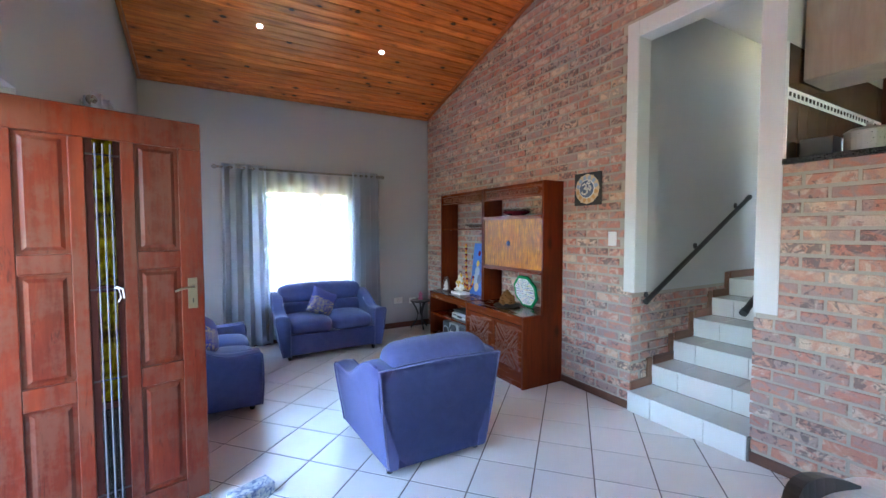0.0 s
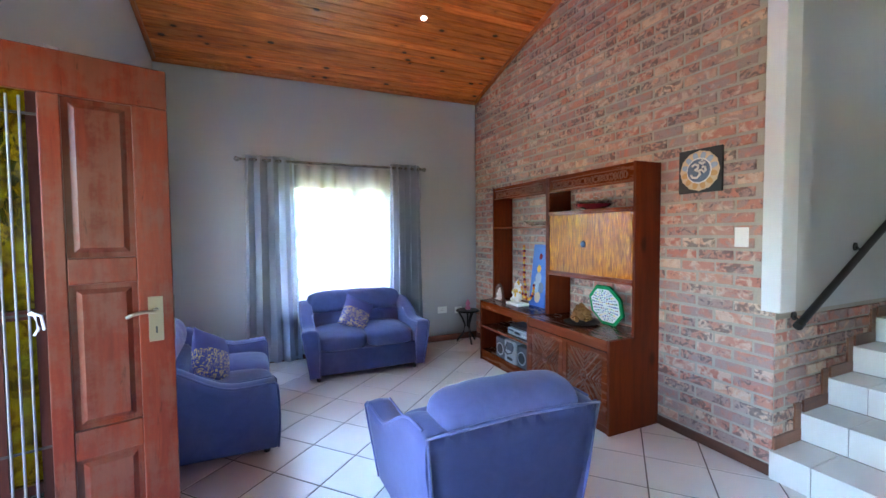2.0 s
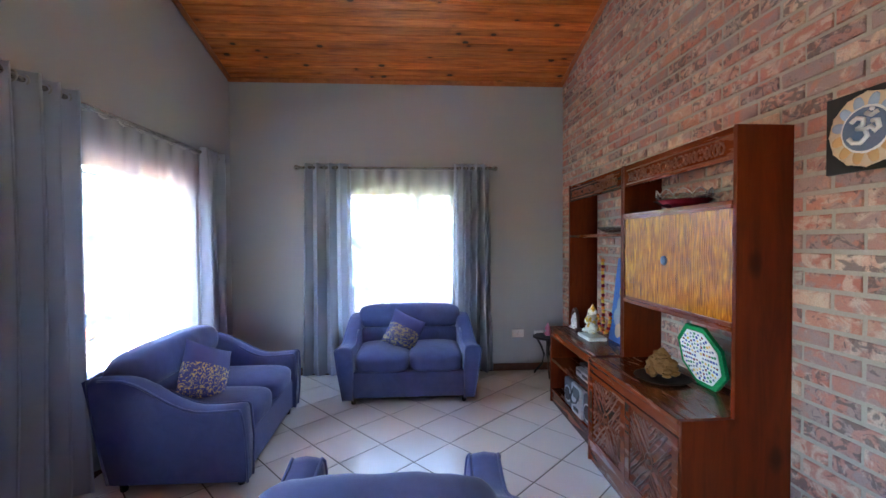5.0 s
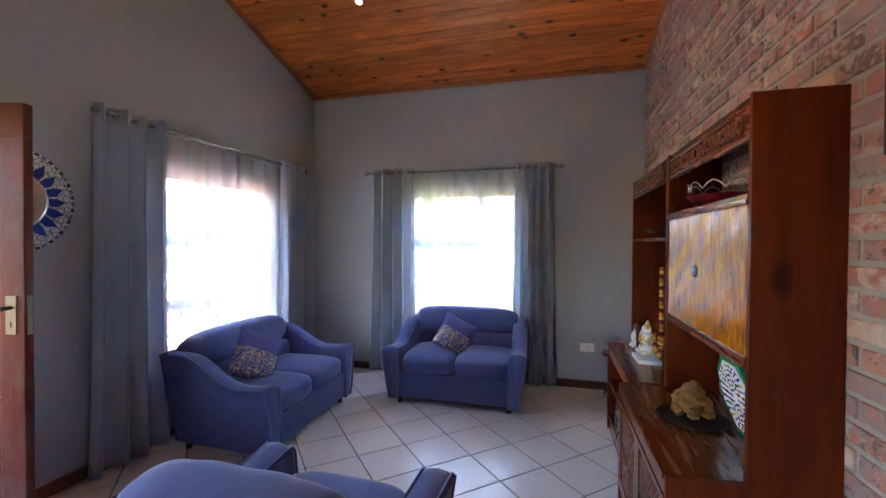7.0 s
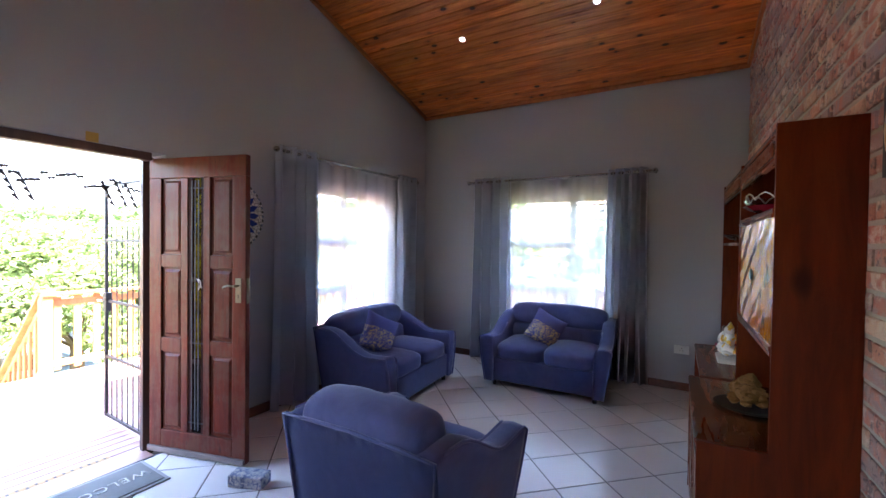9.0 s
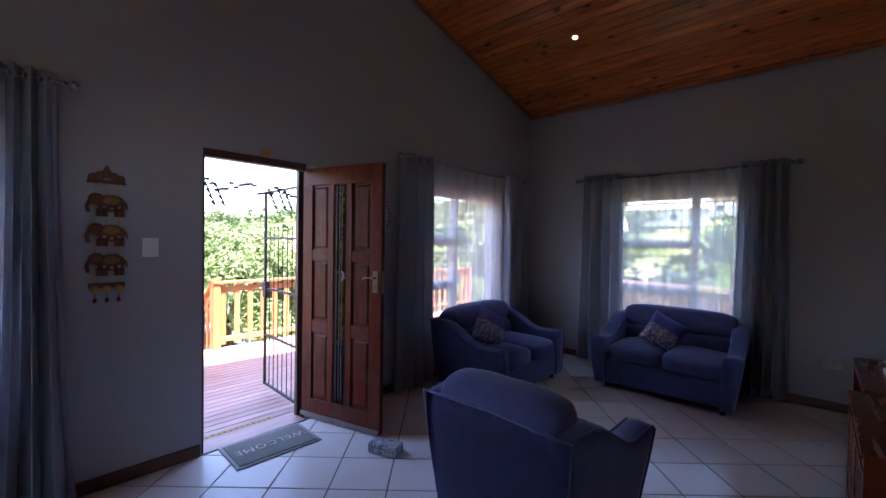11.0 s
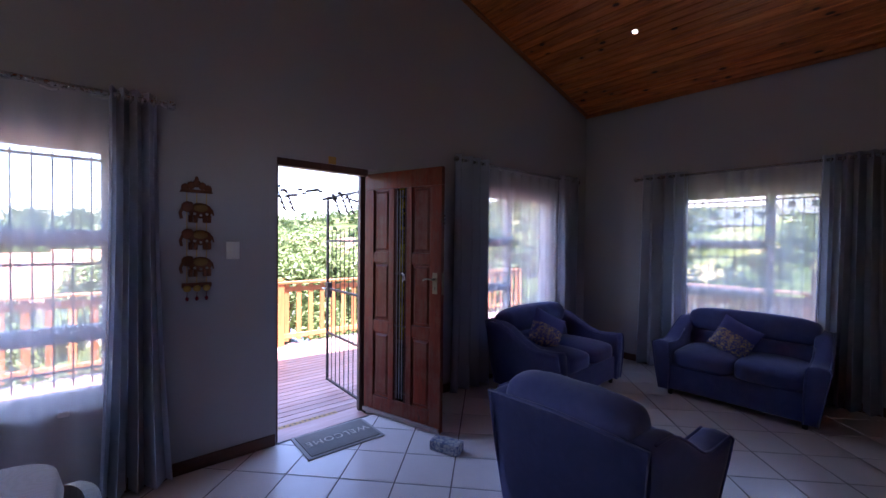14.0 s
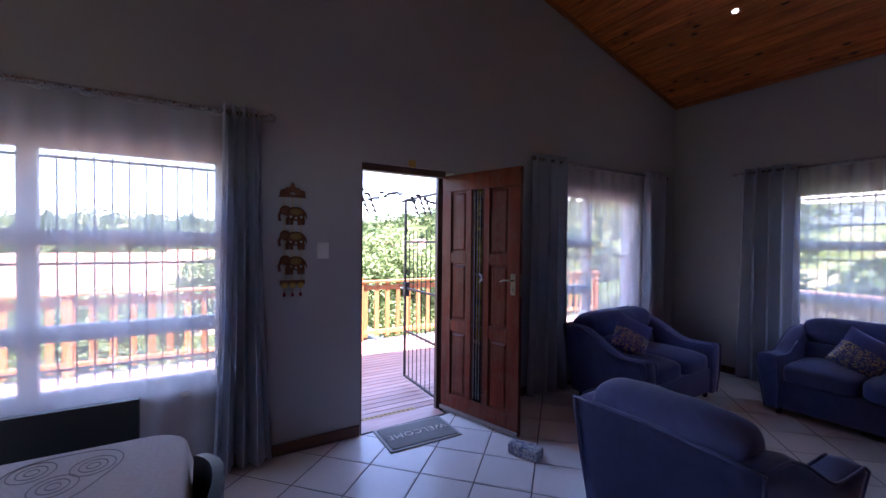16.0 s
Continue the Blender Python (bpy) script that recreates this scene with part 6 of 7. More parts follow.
# ---- kitchen over the counter ----
def granite():
    k = Nodes("dark_granite")
    p = k.position()
    col = k.ramp(k.noise(p, 120, 4, 0.7), [(0.4, (0.012, 0.013, 0.014)), (0.6, (0.06, 0.062, 0.06)), (0.75, (0.16, 0.15, 0.13))])
    return k.finish(col, 0.12)


solid("countertop", boxes(((EX - 0.03, SY + 0.01, COUNTER), (EX + 0.62, PIER_S - 0.004, COUNTER + 0.035)), bevel=0.004), granite(), "dark polished granite countertop on the brick half wall", "countertop")
M_PALEWOOD = wood("pale_laminate", (0.36, 0.27, 0.20), (0.45, 0.35, 0.27), (0.53, 0.43, 0.34), "z", 0.4, "object", 0.7)
for q in range(3):
    y1 = PIER_S - 0.02 - q * 0.62
    wc = thing("wall_cabinet", "pale wood-grain laminate kitchen wall cabinet", "cabinet", Matrix(), "kitchen wall cabinets")
    part("body", boxes(((EX + 0.20, y1 - 0.60, 2.45), (EX + 0.55, y1, 3.28))), M_PALEWOOD, wc)
    part("door", boxes(((EX + 0.18, y1 - 0.598, 2.452), (EX + 0.198, y1 - 0.002, 3.278)), bevel=0.002), M_PALEWOOD, wc)
# tiled splashback with a patterned band
spl = thing("splashback", "glossy brown tiled splashback with a patterned white band", "splashback", kind="structure")
M_BROWNTILE = plain("brown_glazed_tile", (0.10, 0.062, 0.035), 0.12, 0, 0.4, 5)
M_DARKTILE = plain("dark_band_tile", (0.05, 0.04, 0.035), 0.2)
me_t = mesh_of("tile", boxes(((0.003, -0.008, 0.003), (0.147, 0.0, 0.367)), bevel=0.002), M_BROWNTILE)
me_u = mesh_of("tile", boxes(((0.003, -0.008, 0.003), (0.147, 0.0, 0.267)), bevel=0.002), M_BROWNTILE)
for q in range(12):
    for me, z in ((me_t, COUNTER + 0.037), (me_u, COUNTER + 0.47)):
        ob = new("tile", me)
        ob.parent, ob.location = spl, (EX + 0.004 + q * 0.15, PIER_S - 0.002, z)
part("band", boxes(((EX + 0.005, PIER_S - 0.011, COUNTER + 0.40), (EX + 1.8, PIER_S - 0.002, COUNTER + 0.47))), M_WHITEGLAZE, spl)
part("edge_trim", boxes(((EX - 0.005, PIER_S - 0.013, COUNTER + 0.036), (EX + 0.004, PIER_S - 0.001, 2.66))), M_WHITE, spl)
me_b = mesh_of("motif", boxes(((0, -0.0135, 0), (0.026, -0.010, 0.026))), M_DARKTILE)
for q in range(30):
    ob = new("motif", me_b)
    ob.parent, ob.location = spl, (EX + 0.02 + q * 0.058, PIER_S, COUNTER + 0.42)
# pots on the counter
kb = thing("black_box", "black speckled box standing on the granite counter", "box", pose(EX + 0.22, 2.29, COUNTER + 0.035))
part("body", boxes(((-0.09, -0.08, 0), (0.09, 0.08, 0.125)), bevel=0.006), M_DARKGREY, kb)
pot = thing("cooking_pot", "pale enamel cooking pot with a lid on the counter", "pot", pose(EX + 0.25, 2.09, COUNTER + 0.035))
bm = bmesh.new()
lathe(bm, [(0.095, 0), (0.105, 0.01), (0.105, 0.13), (0.11, 0.135)], 24)
part("body", bm, M_SILVER, pot)
bm = bmesh.new()
lathe(bm, [(0.108, 0.135), (0.09, 0.15), (0.02, 0.16), (0.012, 0.175), (0.02, 0.185), (0.004, 0.19)], 24)
part("lid", bm, M_STEEL, pot)
for q in range(3):
    can = thing("canister", "slim striped metal canister on the counter", "canister", pose(EX + 0.20 + 0.02 * q, 1.955 - q * 0.065, COUNTER + 0.035), "canisters")
    bm = bmesh.new()
    lathe(bm, [(0.028, 0), (0.03, 0.004), (0.03, 0.13 - 0.008 * q), (0.026, 0.14 - 0.008 * q)], 16)
    part("body", bm, M_SILVER, can)
    part("stripe", boxes(((-0.0315, -0.006, 0.02), (-0.0295, 0.006, 0.11))), M_NAVY, can)
tc_ = thing("tall_cupboard", "reddish brown wooden cupboard in the kitchen", "cupboard", pose(7.0, 2.1, UP))
part("body", boxes(((-0.35, -0.6, 0), (0.4, 0.29, 2.1)), bevel=0.004), M_CABINET, tc_)
part("door", boxes(((-0.37, -0.58, 0.1), (-0.352, 0.27, 2.08)), bevel=0.003), M_CABINET, tc_)
for q in range(4):
    bc = thing("base_cabinet", "pale laminate kitchen base cabinet under the counter", "cabinet", pose(EX + 0.17, PIER_S - 0.03 - q * 0.65, UP), "kitchen base cabinets")
    part("body", boxes(((0, -0.63, 0), (0.42, 0, COUNTER - UP - 0.002))), M_PALEWOOD, bc)
    part("door", boxes(((0.421, -0.625, 0.1), (0.44, -0.005, 0.86)), bevel=0.002), M_PALEWOOD, bc)

# ---- dining corner ----
def linen():
    k = Nodes("white_damask")
    p = k.position(space="object")
    vor = k.t.nodes.new("ShaderNodeTexVoronoi")
    vor.inputs["Scale"].default_value = 9
    k.link(p, vor.inputs["Vector"])
    pat = k.ramp(k.math("FRACT", k.math("MULTIPLY", vor.outputs["Distance"], 7.0), 0.0), [(0.45, (0, 0, 0)), (0.5, (1, 1, 1))])
    col = k.mix(k.math("MULTIPLY", pat, 0.35), (0.80, 0.79, 0.78), (0.68, 0.67, 0.66))
    k.bump(k.noise(p, 260, 3), 0.2, 0.001)
    return k.finish(col, 0.75)


TX0, TX1, TY0, TY1, TZ = 2.30, 3.72, 0.72, 1.70, 0.745
dt = thing("dining_table", "dark wooden dining table under a white cloth", "dining table")
M_DARKWOOD = wood("dark_wood", (0.025, 0.012, 0.01), (0.05, 0.026, 0.02), (0.075, 0.04, 0.03), "y", 0.35, "object")


def rounded(x, y, r=0.13):
    """Pulls a point of the table's outline in towards a rounded corner."""
    cx, cy, hx, hy = (TX0 + TX1) / 2, (TY0 + TY1) / 2, (TX1 - TX0) / 2, (TY1 - TY0) / 2
    qx, qy = abs(x - cx) - (hx - r), abs(y - cy) - (hy - r)
    if qx > 0 and qy > 0 and math.hypot(qx, qy) > r:
        f = r / math.hypot(qx, qy)
        return cx + math.copysign(hx - r + qx * f, x - cx), cy + math.copysign(hy - r + qy * f, y - cy)
    return x, y


OUTLINE = [rounded(*p) for p in [(TX0 + (TX1 - TX0) * q / 40, TY0) for q in range(40)] + [(TX1, TY0 + (TY1 - TY0) * q / 28) for q in range(28)] + [(TX1 - (TX1 - TX0) * q / 40, TY1) for q in range(40)] + [(TX0, TY1 - (TY1 - TY0) * q / 28) for q in range(28)]]
bm = bmesh.new()
low, top = ([bm.verts.new((x, y, z)) for x, y in OUTLINE] for z in (TZ - 0.03, TZ))
for q in range(len(low)):
    bm.faces.new((low[q], low[(q + 1) % len(low)], top[(q + 1) % len(top)], top[q]))
bm.faces.new(low[::-1])
bm.faces.new(top)
part("tabletop", bm, M_DARKWOOD, dt)
for x in (TX0 + 0.06, TX1 - 0.06):
    for y in (TY0 + 0.06, TY1 - 0.06):
        part("leg", boxes(((x - 0.035, y - 0.035, 0), (x + 0.035, y + 0.035, TZ - 0.03)), bevel=0.005), M_DARKWOOD, dt)
cl = thing("tablecloth", "white embroidered tablecloth draped over the dining table", "tablecloth")
bm = bmesh.new()
rows_ = []
for s, (grow, dz) in enumerate(((-0.05, 0.006), (-0.006, 0.006), (0.006, 0.001), (0.010, -0.012), (0.018, -0.07), (0.028, -0.15), (0.036, -0.25))):
    ring = []
    cx, cy = (TX0 + TX1) / 2, (TY0 + TY1) / 2
    for q, (x, y) in enumerate(OUTLINE):
        x2, y2 = OUTLINE[(q + 1) % len(OUTLINE)]
        x1, y1 = OUTLINE[q - 1]
        out = Vector((y2 - y1, x1 - x2, 0)).normalized()
        wav = (0.014 * math.sin(q * 0.62) + 0.008 * math.sin(q * 0.23 + 1)) * max(0, s - 3) / 2
        sag = 0.012 * math.sin(q * 0.31) * max(0, s - 4)
        ring.append(bm.verts.new((x + out.x * (grow + wav), y + out.y * (grow + wav), TZ + dz + sag)))
    rows_.append(ring)
for r0, r1 in zip(rows_, rows_[1:]):
    for q in range(len(r0)):
        bm.faces.new((r0[q], r0[(q + 1) % len(r0)], r1[(q + 1) % len(r1)], r1[q]))
bm.faces.new(rows_[0])
part("cloth", bm, linen(), cl, smooth=True)
M_THREAD = plain("silver_thread", (0.36, 0.36, 0.36), 0.5)
for cx, cy in ((2.42, 1.28), (2.55, 1.36), (2.46, 1.44)):
    for r in (0.02, 0.042, 0.066):
        bm = bmesh.new()
        sweep(bm, [(cx + r * math.cos(q * math.pi / 10), cy + r * 0.9 * math.sin(q * math.pi / 10), TZ + 0.0065) for q in range(21)], 0.0018, 4)
        part("embroidery", bm, M_THREAD, cl)
bm = bmesh.new()
sweep(bm, [(2.485 + (0.165 + 0.018 * math.cos(3 * q * math.pi / 18)) * math.cos(q * math.pi / 18), 1.36 + (0.15 + 0.018 * math.cos(3 * q * math.pi / 18)) * math.sin(q * math.pi / 18), TZ + 0.0065) for q in range(37)], 0.0018, 4)
part("embroidery", bm, M_THREAD, cl)
for k in range(4):
    bm = bmesh.new()
    sweep(bm, [(2.75 + 0.02 * k + 0.03 * math.sin(q * 0.9 + k), 1.30 + 0.035 * q, TZ + 0.0065) for q in range(9)], 0.0014, 4)
    part("embroidery", bm, M_THREAD, cl)
M_LEATHER = plain("black_leather", (0.018, 0.017, 0.018), 0.38, 0, 0.2, 30, 0.3)


def dining_chair(m, h, curve, label):
    """Faces -y in its own frame; its back stands at y = 0.2."""
    ch = thing("dining_chair", label, "chair", m, "chairs round the table")
    bm = bmesh.new()
    puff(bm, (0, 0, 0.45), (0.21, 0.2, 0.035), 5, 6)
    part("seat", bm, M_LEATHER, ch, smooth=True)
    bm = bmesh.new()
    n = 10
    g1 = []
    for i in range(n + 1):
        u = 2 * i / n - 1
        row = []
        for z in (0.52, 0.66, h - 0.09, h - 0.02 - curve * u * u, h - curve * u * u):
            for th in (0.0, 0.035):
                row.append(bm.verts.new((u * 0.215, 0.19 + th - 0.03 * (1 - u * u) * 0 + 0.05 * (z - 0.5) - 0.05 * u * u * (curve > 0), z)))
        g1.append(row)
    for p, q in zip(g1, g1[1:]):
        for k in range(4):
            bm.faces.new((p[2 * k], q[2 * k], q[2 * k + 2], p[2 * k + 2]))
            bm.faces.new((p[2 * k + 1], p[2 * k + 3], q[2 * k + 3], q[2 * k + 1]))
        bm.faces.new((p[0], p[1], q[1], q[0]))
        bm.faces.new((p[8], q[8], q[9], p[9]))
    for p in (g1[0], g1[-1]):
        for k in range(4):
            bm.faces.new((p[2 * k], p[2 * k + 2], p[2 * k + 3], p[2 * k + 1]))
    part("backrest", bm, M_LEATHER, ch)
    for x in (-0.18, 0.18):
        for y in (-0.17, 0.18):
            bm = bmesh.new()
            tube(bm, (x, y, 0), (x, y, 0.43 if y < 0 else 0.56), 0.018, 8, 0.022)
            part("leg", bm, M_DARKWOOD, ch)
    return ch


dining_chair(pose(2.29, 1.31, 0, 0, 0, 90), 0.83, 0.0, "dark dining chair with a straight padded back at the table end")
dining_chair(pose(3.36, 1.505, 0, 0, 0, 0), 0.81, 0.05, "black leather dining chair with a curved back at the table")
dining_chair(pose(2.74, 1.575, 0, 0, 0, 0), 0.77, 0.03, "black leather dining chair with a curved back at the table")

# ---- outside: railings, screen, ground, houses and trees ----
def railing(p, q, label, step=0.185, drop=0.0):
    """A timber railing of flat balusters from p to q; drop: how far it falls on the way."""
    r = thing("deck_railing", label, "railing", group="deck railings")
    P, Q = Vector((*p, -0.05)), Vector((*q, -0.05))
    d = Q - P
    L = d.length
    u = d / L
    nrm = Vector((-u.y, u.x, 0))
    def bar(name, a, b, wid, th, z0, z1, m=M_RAIL):
        bm = bmesh.new()
        A, B = P + u * a, P + u * b
        za, zb = -drop * a / L, -drop * b / L
        c = []
        for zz in (z0, z1):
            for X, dz in ((A - nrm * th, za), (B - nrm * th, zb), (B + nrm * th, zb), (A + nrm * th, za)):
                c.append((X.x, X.y, X.z + zz + dz))
        hexa(bm, c)
        bmesh.ops.bevel(bm, geom=bm.edges[:], offset=0.004, segments=1, affect="EDGES")
        part(name, bm, m, r)
    bar("top_rail", -0.05, L + 0.05, 0, 0.06, 0.915, 0.95)
    bar("upper_rail", 0, L, 0, 0.016, 0.80, 0.87)
    bar("lower_rail", 0, L, 0, 0.016, 0.10, 0.17)
    n = max(1, round(L / step))
    for i in range(n):
        s = (i + 0.5) * L / n
        bar("baluster", s - 0.035, s + 0.035, 0, 0.012, 0.06, 0.90)
    m_ = max(1, round(L / 1.7))
    for i in range(m_ + 1):
        s = i * L / m_
        bar("post", s - 0.045, s + 0.045, 0, 0.046, -0.5 - drop * 0.2, 0.915)


railing((-1.80, 3.88), (-1.80, 9.4), "orange timber deck railing with flat upright balusters")
railing((-1.80, -3.4), (-1.80, 2.45), "orange timber deck railing with flat upright balusters")
railing((-1.86, 3.88), (-3.7, 3.88), "orange timber railing sloping down beside the deck stairs", drop=1.5)
railing((-1.86, 2.45), (-3.7, 2.45), "orange timber railing sloping down beside the deck stairs", drop=1.5)
steps = thing("deck_steps", "timber steps going down from the deck", "steps", kind="structure")
for i in range(8):
    part("tread", boxes(((-2.16 - i * 0.25, 2.5, -0.29 - i * 0.2), (-1.9 - i * 0.25, 3.83, -0.25 - i * 0.2)), bevel=0.004), M_DECK, steps)
    part("riser", boxes(((-1.92 - i * 0.25, 2.5, -2.6), (-1.905 - i * 0.25, 3.83, -0.25 - i * 0.2))), M_DECK, steps)
part("deck_skirt", boxes(((-1.9, SY - 1, -2.6), (-1.85, 2.45, -0.25)), ((-1.9, 3.9, -2.6), (-1.85, NY + 2.5, -0.25))), M_IRON, deck)
scr = thing("timber_screen", "pinkish timber board screen beyond the window", "screen")
M_PINKBOARD = wood("faded_pink_boards", (0.30, 0.15, 0.11), (0.42, 0.24, 0.18), (0.50, 0.32, 0.25), "x", 0.6, "world")
for x0, x1, top in ((1.0, 3.35, 0.84), (3.35, 5.6, 1.2)):
    for i in range(int((top + 0.05) / 0.12)):
        part("board", boxes(((x0, 9.3, -0.05 + i * 0.12), (x1, 9.325, 0.06 + i * 0.12)), bevel=0.004), M_PINKBOARD, scr)
    for x in (x0 + 0.05, x1 - 0.06):
        part("post", boxes(((x, 9.33, -0.3), (x + 0.08, 9.41, top)), bevel=0.004), M_PINKBOARD, scr)
part("coping", boxes(((0.98, 9.27, 0.82), (3.33, 9.36, 0.86)), ((3.34, 9.27, 1.18), (5.62, 9.36, 1.22)), bevel=0.004), M_PINKBOARD, scr)


def hill(x, y):
    r = math.hypot(x, y)
    a = math.atan2(y, x)
    north = max(0.0, math.sin(a)) ** 2
    west = max(0.0, -math.cos(a)) ** 2
    far = max(0.0, min(1.0, (r - 35) / 200))
    z = -2.6 + far * (34 * north + 9 * west + 5) - max(0.0, min(1.0, (r - 9) / 25)) * 2.0 * (1 - far)
    return z + far * 6 * (noise.noise(Vector((x * 0.012, y * 0.012, 3))) + 0.4 * noise.noise(Vector((x * 0.05, y * 0.05, 7))))


def scrub():
    k = Nodes("dry_grass_and_scrub")
    p = k.position()
    a = k.ramp(k.noise(p, 0.11, 6, 0.65), [(0.36, (0.045, 0.075, 0.025)), (0.5, (0.12, 0.15, 0.05)), (0.6, (0.28, 0.24, 0.13)), (0.72, (0.36, 0.30, 0.20))])
    b = k.mix(k.noise(p, 2.5, 5, 0.7), (0.5, 0.5, 0.5), (1.0, 1.0, 1.0))
    return k.finish(k.mix(1.0, a, b, "MULTIPLY"), 0.95, 0, 0.1)


verts, faces = [], []
radii = [0.5, 4, 8, 12, 17, 23, 30, 40, 52, 66, 82, 100, 122, 148, 178, 215, 260, 330, 450, 700, 1500]
NA = 72
for r in radii:
    for q in range(NA):
        x, y = r * math.cos(q * 2 * math.pi / NA), r * math.sin(q * 2 * math.pi / NA)
        verts.append((x, y, hill(x, y)))
for i in range(len(radii) - 1):
    for q in range(NA):
        faces.append((i * NA + q, (i + 1) * NA + q, (i + 1) * NA + (q + 1) % NA, i * NA + (q + 1) % NA))
faces.append(tuple(range(NA)))
me = bpy.data.meshes.new("ground")
me.from_pydata(verts, [], faces)
for p in me.polygons:
    p.use_smooth = True
me.materials.append(scrub())
tagged(new("ground", me), kind="structure")


def leaf_material(name, dark, mid, light):
    k = Nodes(name)
    rnd = k.t.nodes.new("ShaderNodeNewGeometry").outputs["Random Per Island"]
    p = k.position()
    f = k.math("ADD", k.math("MULTIPLY", rnd, 0.6), k.math("MULTIPLY", k.noise(p, 1.6, 3), 0.4))
    col = k.ramp(f, [(0.2, dark), (0.5, mid), (0.8, light)])
    k.finish(col, 0.55, 0, 0.3)
    tr = k.t.nodes.new("ShaderNodeBsdfTranslucent")
    k.link(col, tr.inputs["Color"])
    mx = k.t.nodes.new("ShaderNodeMixShader")
    mx.inputs[0].default_value = 0.3
    k.link(k.bsdf.outputs[0], mx.inputs[1])
    k.link(tr.outputs[0], mx.inputs[2])
    k.link(mx.outputs[0], k.t.nodes["Material Output"].inputs["Surface"])
    return k.mat


M_LEAF = leaf_material("green_leaves", (0.09, 0.14, 0.045), (0.20, 0.27, 0.10), (0.32, 0.38, 0.18))
M_LEAFFAR = leaf_material("far_leaves", (0.03, 0.06, 0.02), (0.07, 0.11, 0.035), (0.12, 0.16, 0.06))
M_BARK = plain("bark", (0.13, 0.095, 0.065), 0.9, 0, 0.35, 9, 0.8)


def leaves(rr, clumps, count, size):
    """Small folded leaves scattered over the shells of clumps (x, y, z, radius)."""
    vs, fs = [], []
    for cx, cy, cz, cr in clumps:
        for _ in range(count):
            u, w = rr.random() * 2 * math.pi, math.acos(2 * rr.random() - 1)
            rad = cr * (0.55 + 0.5 * rr.random() ** 0.6)
            c = Vector((cx + rad * math.sin(w) * math.cos(u), cy + rad * math.sin(w) * math.sin(u), cz + rad * 0.8 * math.cos(w)))
            a = Vector((rr.gauss(0, 1), rr.gauss(0, 1), rr.gauss(0, 0.6))).normalized()
            b = a.cross(Vector((rr.gauss(0, 1), rr.gauss(0, 1), rr.gauss(0, 1)))).normalized()
            nrm = a.cross(b)
            s = size * (0.6 + 0.8 * rr.random())
            k0 = len(vs)
            vs += [c - a * s, c + b * s * 0.45 + nrm * s * 0.15, c + a * s, c - b * s * 0.45 + nrm * s * 0.15]
            fs += [(k0, k0 + 1, k0 + 2), (k0, k0 + 2, k0 + 3)]
    return vs, fs


def tree(x, y, h, spread, seed, label, count=420, size=0.075, nclump=26):
    rr = random.Random(seed)
    z0 = hill(x, y)
    t = thing("tree", label, "tree", pose(x, y, z0), "garden trees")
    bm = bmesh.new()
    fork = h * 0.35
    sweep(bm, [(0, 0, -0.3), (0.05, 0.02, fork * 0.5), (0, 0.04, fork)], 0.16, 9)
    clumps = []
    for i in range(nclump):
        u = i * 2.399
        rad = spread * math.sqrt((i + 0.5) / nclump)
        zz = h * (0.42 + 0.45 * (1 - (rad / spread) ** 2) * (0.55 + 0.45 * rr.random())) + rr.gauss(0, 0.18)
        clumps.append((rad * math.cos(u) + rr.gauss(0, 0.2), rad * math.sin(u) + rr.gauss(0, 0.2), zz, spread * (0.26 + 0.12 * rr.random())))
    for cx, cy, cz, cr in clumps[::3]:
        sweep(bm, [(0, 0.04, fork * 0.9), (cx * 0.45, cy * 0.45, fork + (cz - fork) * 0.55), (cx * 0.9, cy * 0.9, cz)], 0.045, 6)
    part("trunk", bm, M_BARK, t, smooth=True)
    vs, fs = leaves(rr, clumps, count * 2, size)
    me = bpy.data.meshes.new("crown")
    me.from_pydata(vs, [], fs)
    me.materials.append(M_LEAF)
    cr_ = new("crown", me)
    cr_.parent = t


tree(-7.6, 6.0, 5.2, 2.3, 3, "leafy green garden tree beyond the deck railing", 520)
tree(-8.6, 10.2, 5.0, 2.4, 5, "leafy green garden tree beyond the deck railing", 420)
tree(-11.5, 3.0, 4.4, 2.0, 8, "leafy green garden tree beyond the deck railing", 360)
tree(-11.5, -2.5, 3.0, 1.9, 12, "lower leafy garden tree below the deck", 300)
tree(-8.2, -0.2, 2.5, 1.3, 15, "small leafy garden tree below the deck", 260)
# far bushes and woods on the slopes
rr = random.Random(21)
clumps = []
for _ in range(650):
    a = rr.uniform(math.pi * 0.25, math.pi * 1.2)
    r = rr.uniform(24, 210)
    x, y = r * math.cos(a), r * math.sin(a)
    s = rr.uniform(0.9, 2.2) * (1 + r / 160)
    clumps.append((x, y, hill(x, y) + s * 0.5, s))
vs, fs = leaves(rr, clumps, 70, 0.75)
me = bpy.data.meshes.new("bushes")
me.from_pydata(vs, [], fs)
me.materials.append(M_LEAFFAR)
tagged(new("bushes", me), "far green bushes and woods scattered over the slopes", "bushes", kind="stuff")

M_HWALL = plain("house_wall", (0.62, 0.52, 0.40), 0.85)
M_HWALL2 = plain("house_wall_pale", (0.70, 0.66, 0.60), 0.85)
M_HROOF = plain("house_roof", (0.40, 0.21, 0.15), 0.8, 0, 0.25, 4)
M_HROOF2 = plain("house_roof_grey", (0.34, 0.32, 0.31), 0.7)
M_PANE = plain("far_window", (0.03, 0.035, 0.045), 0.1)


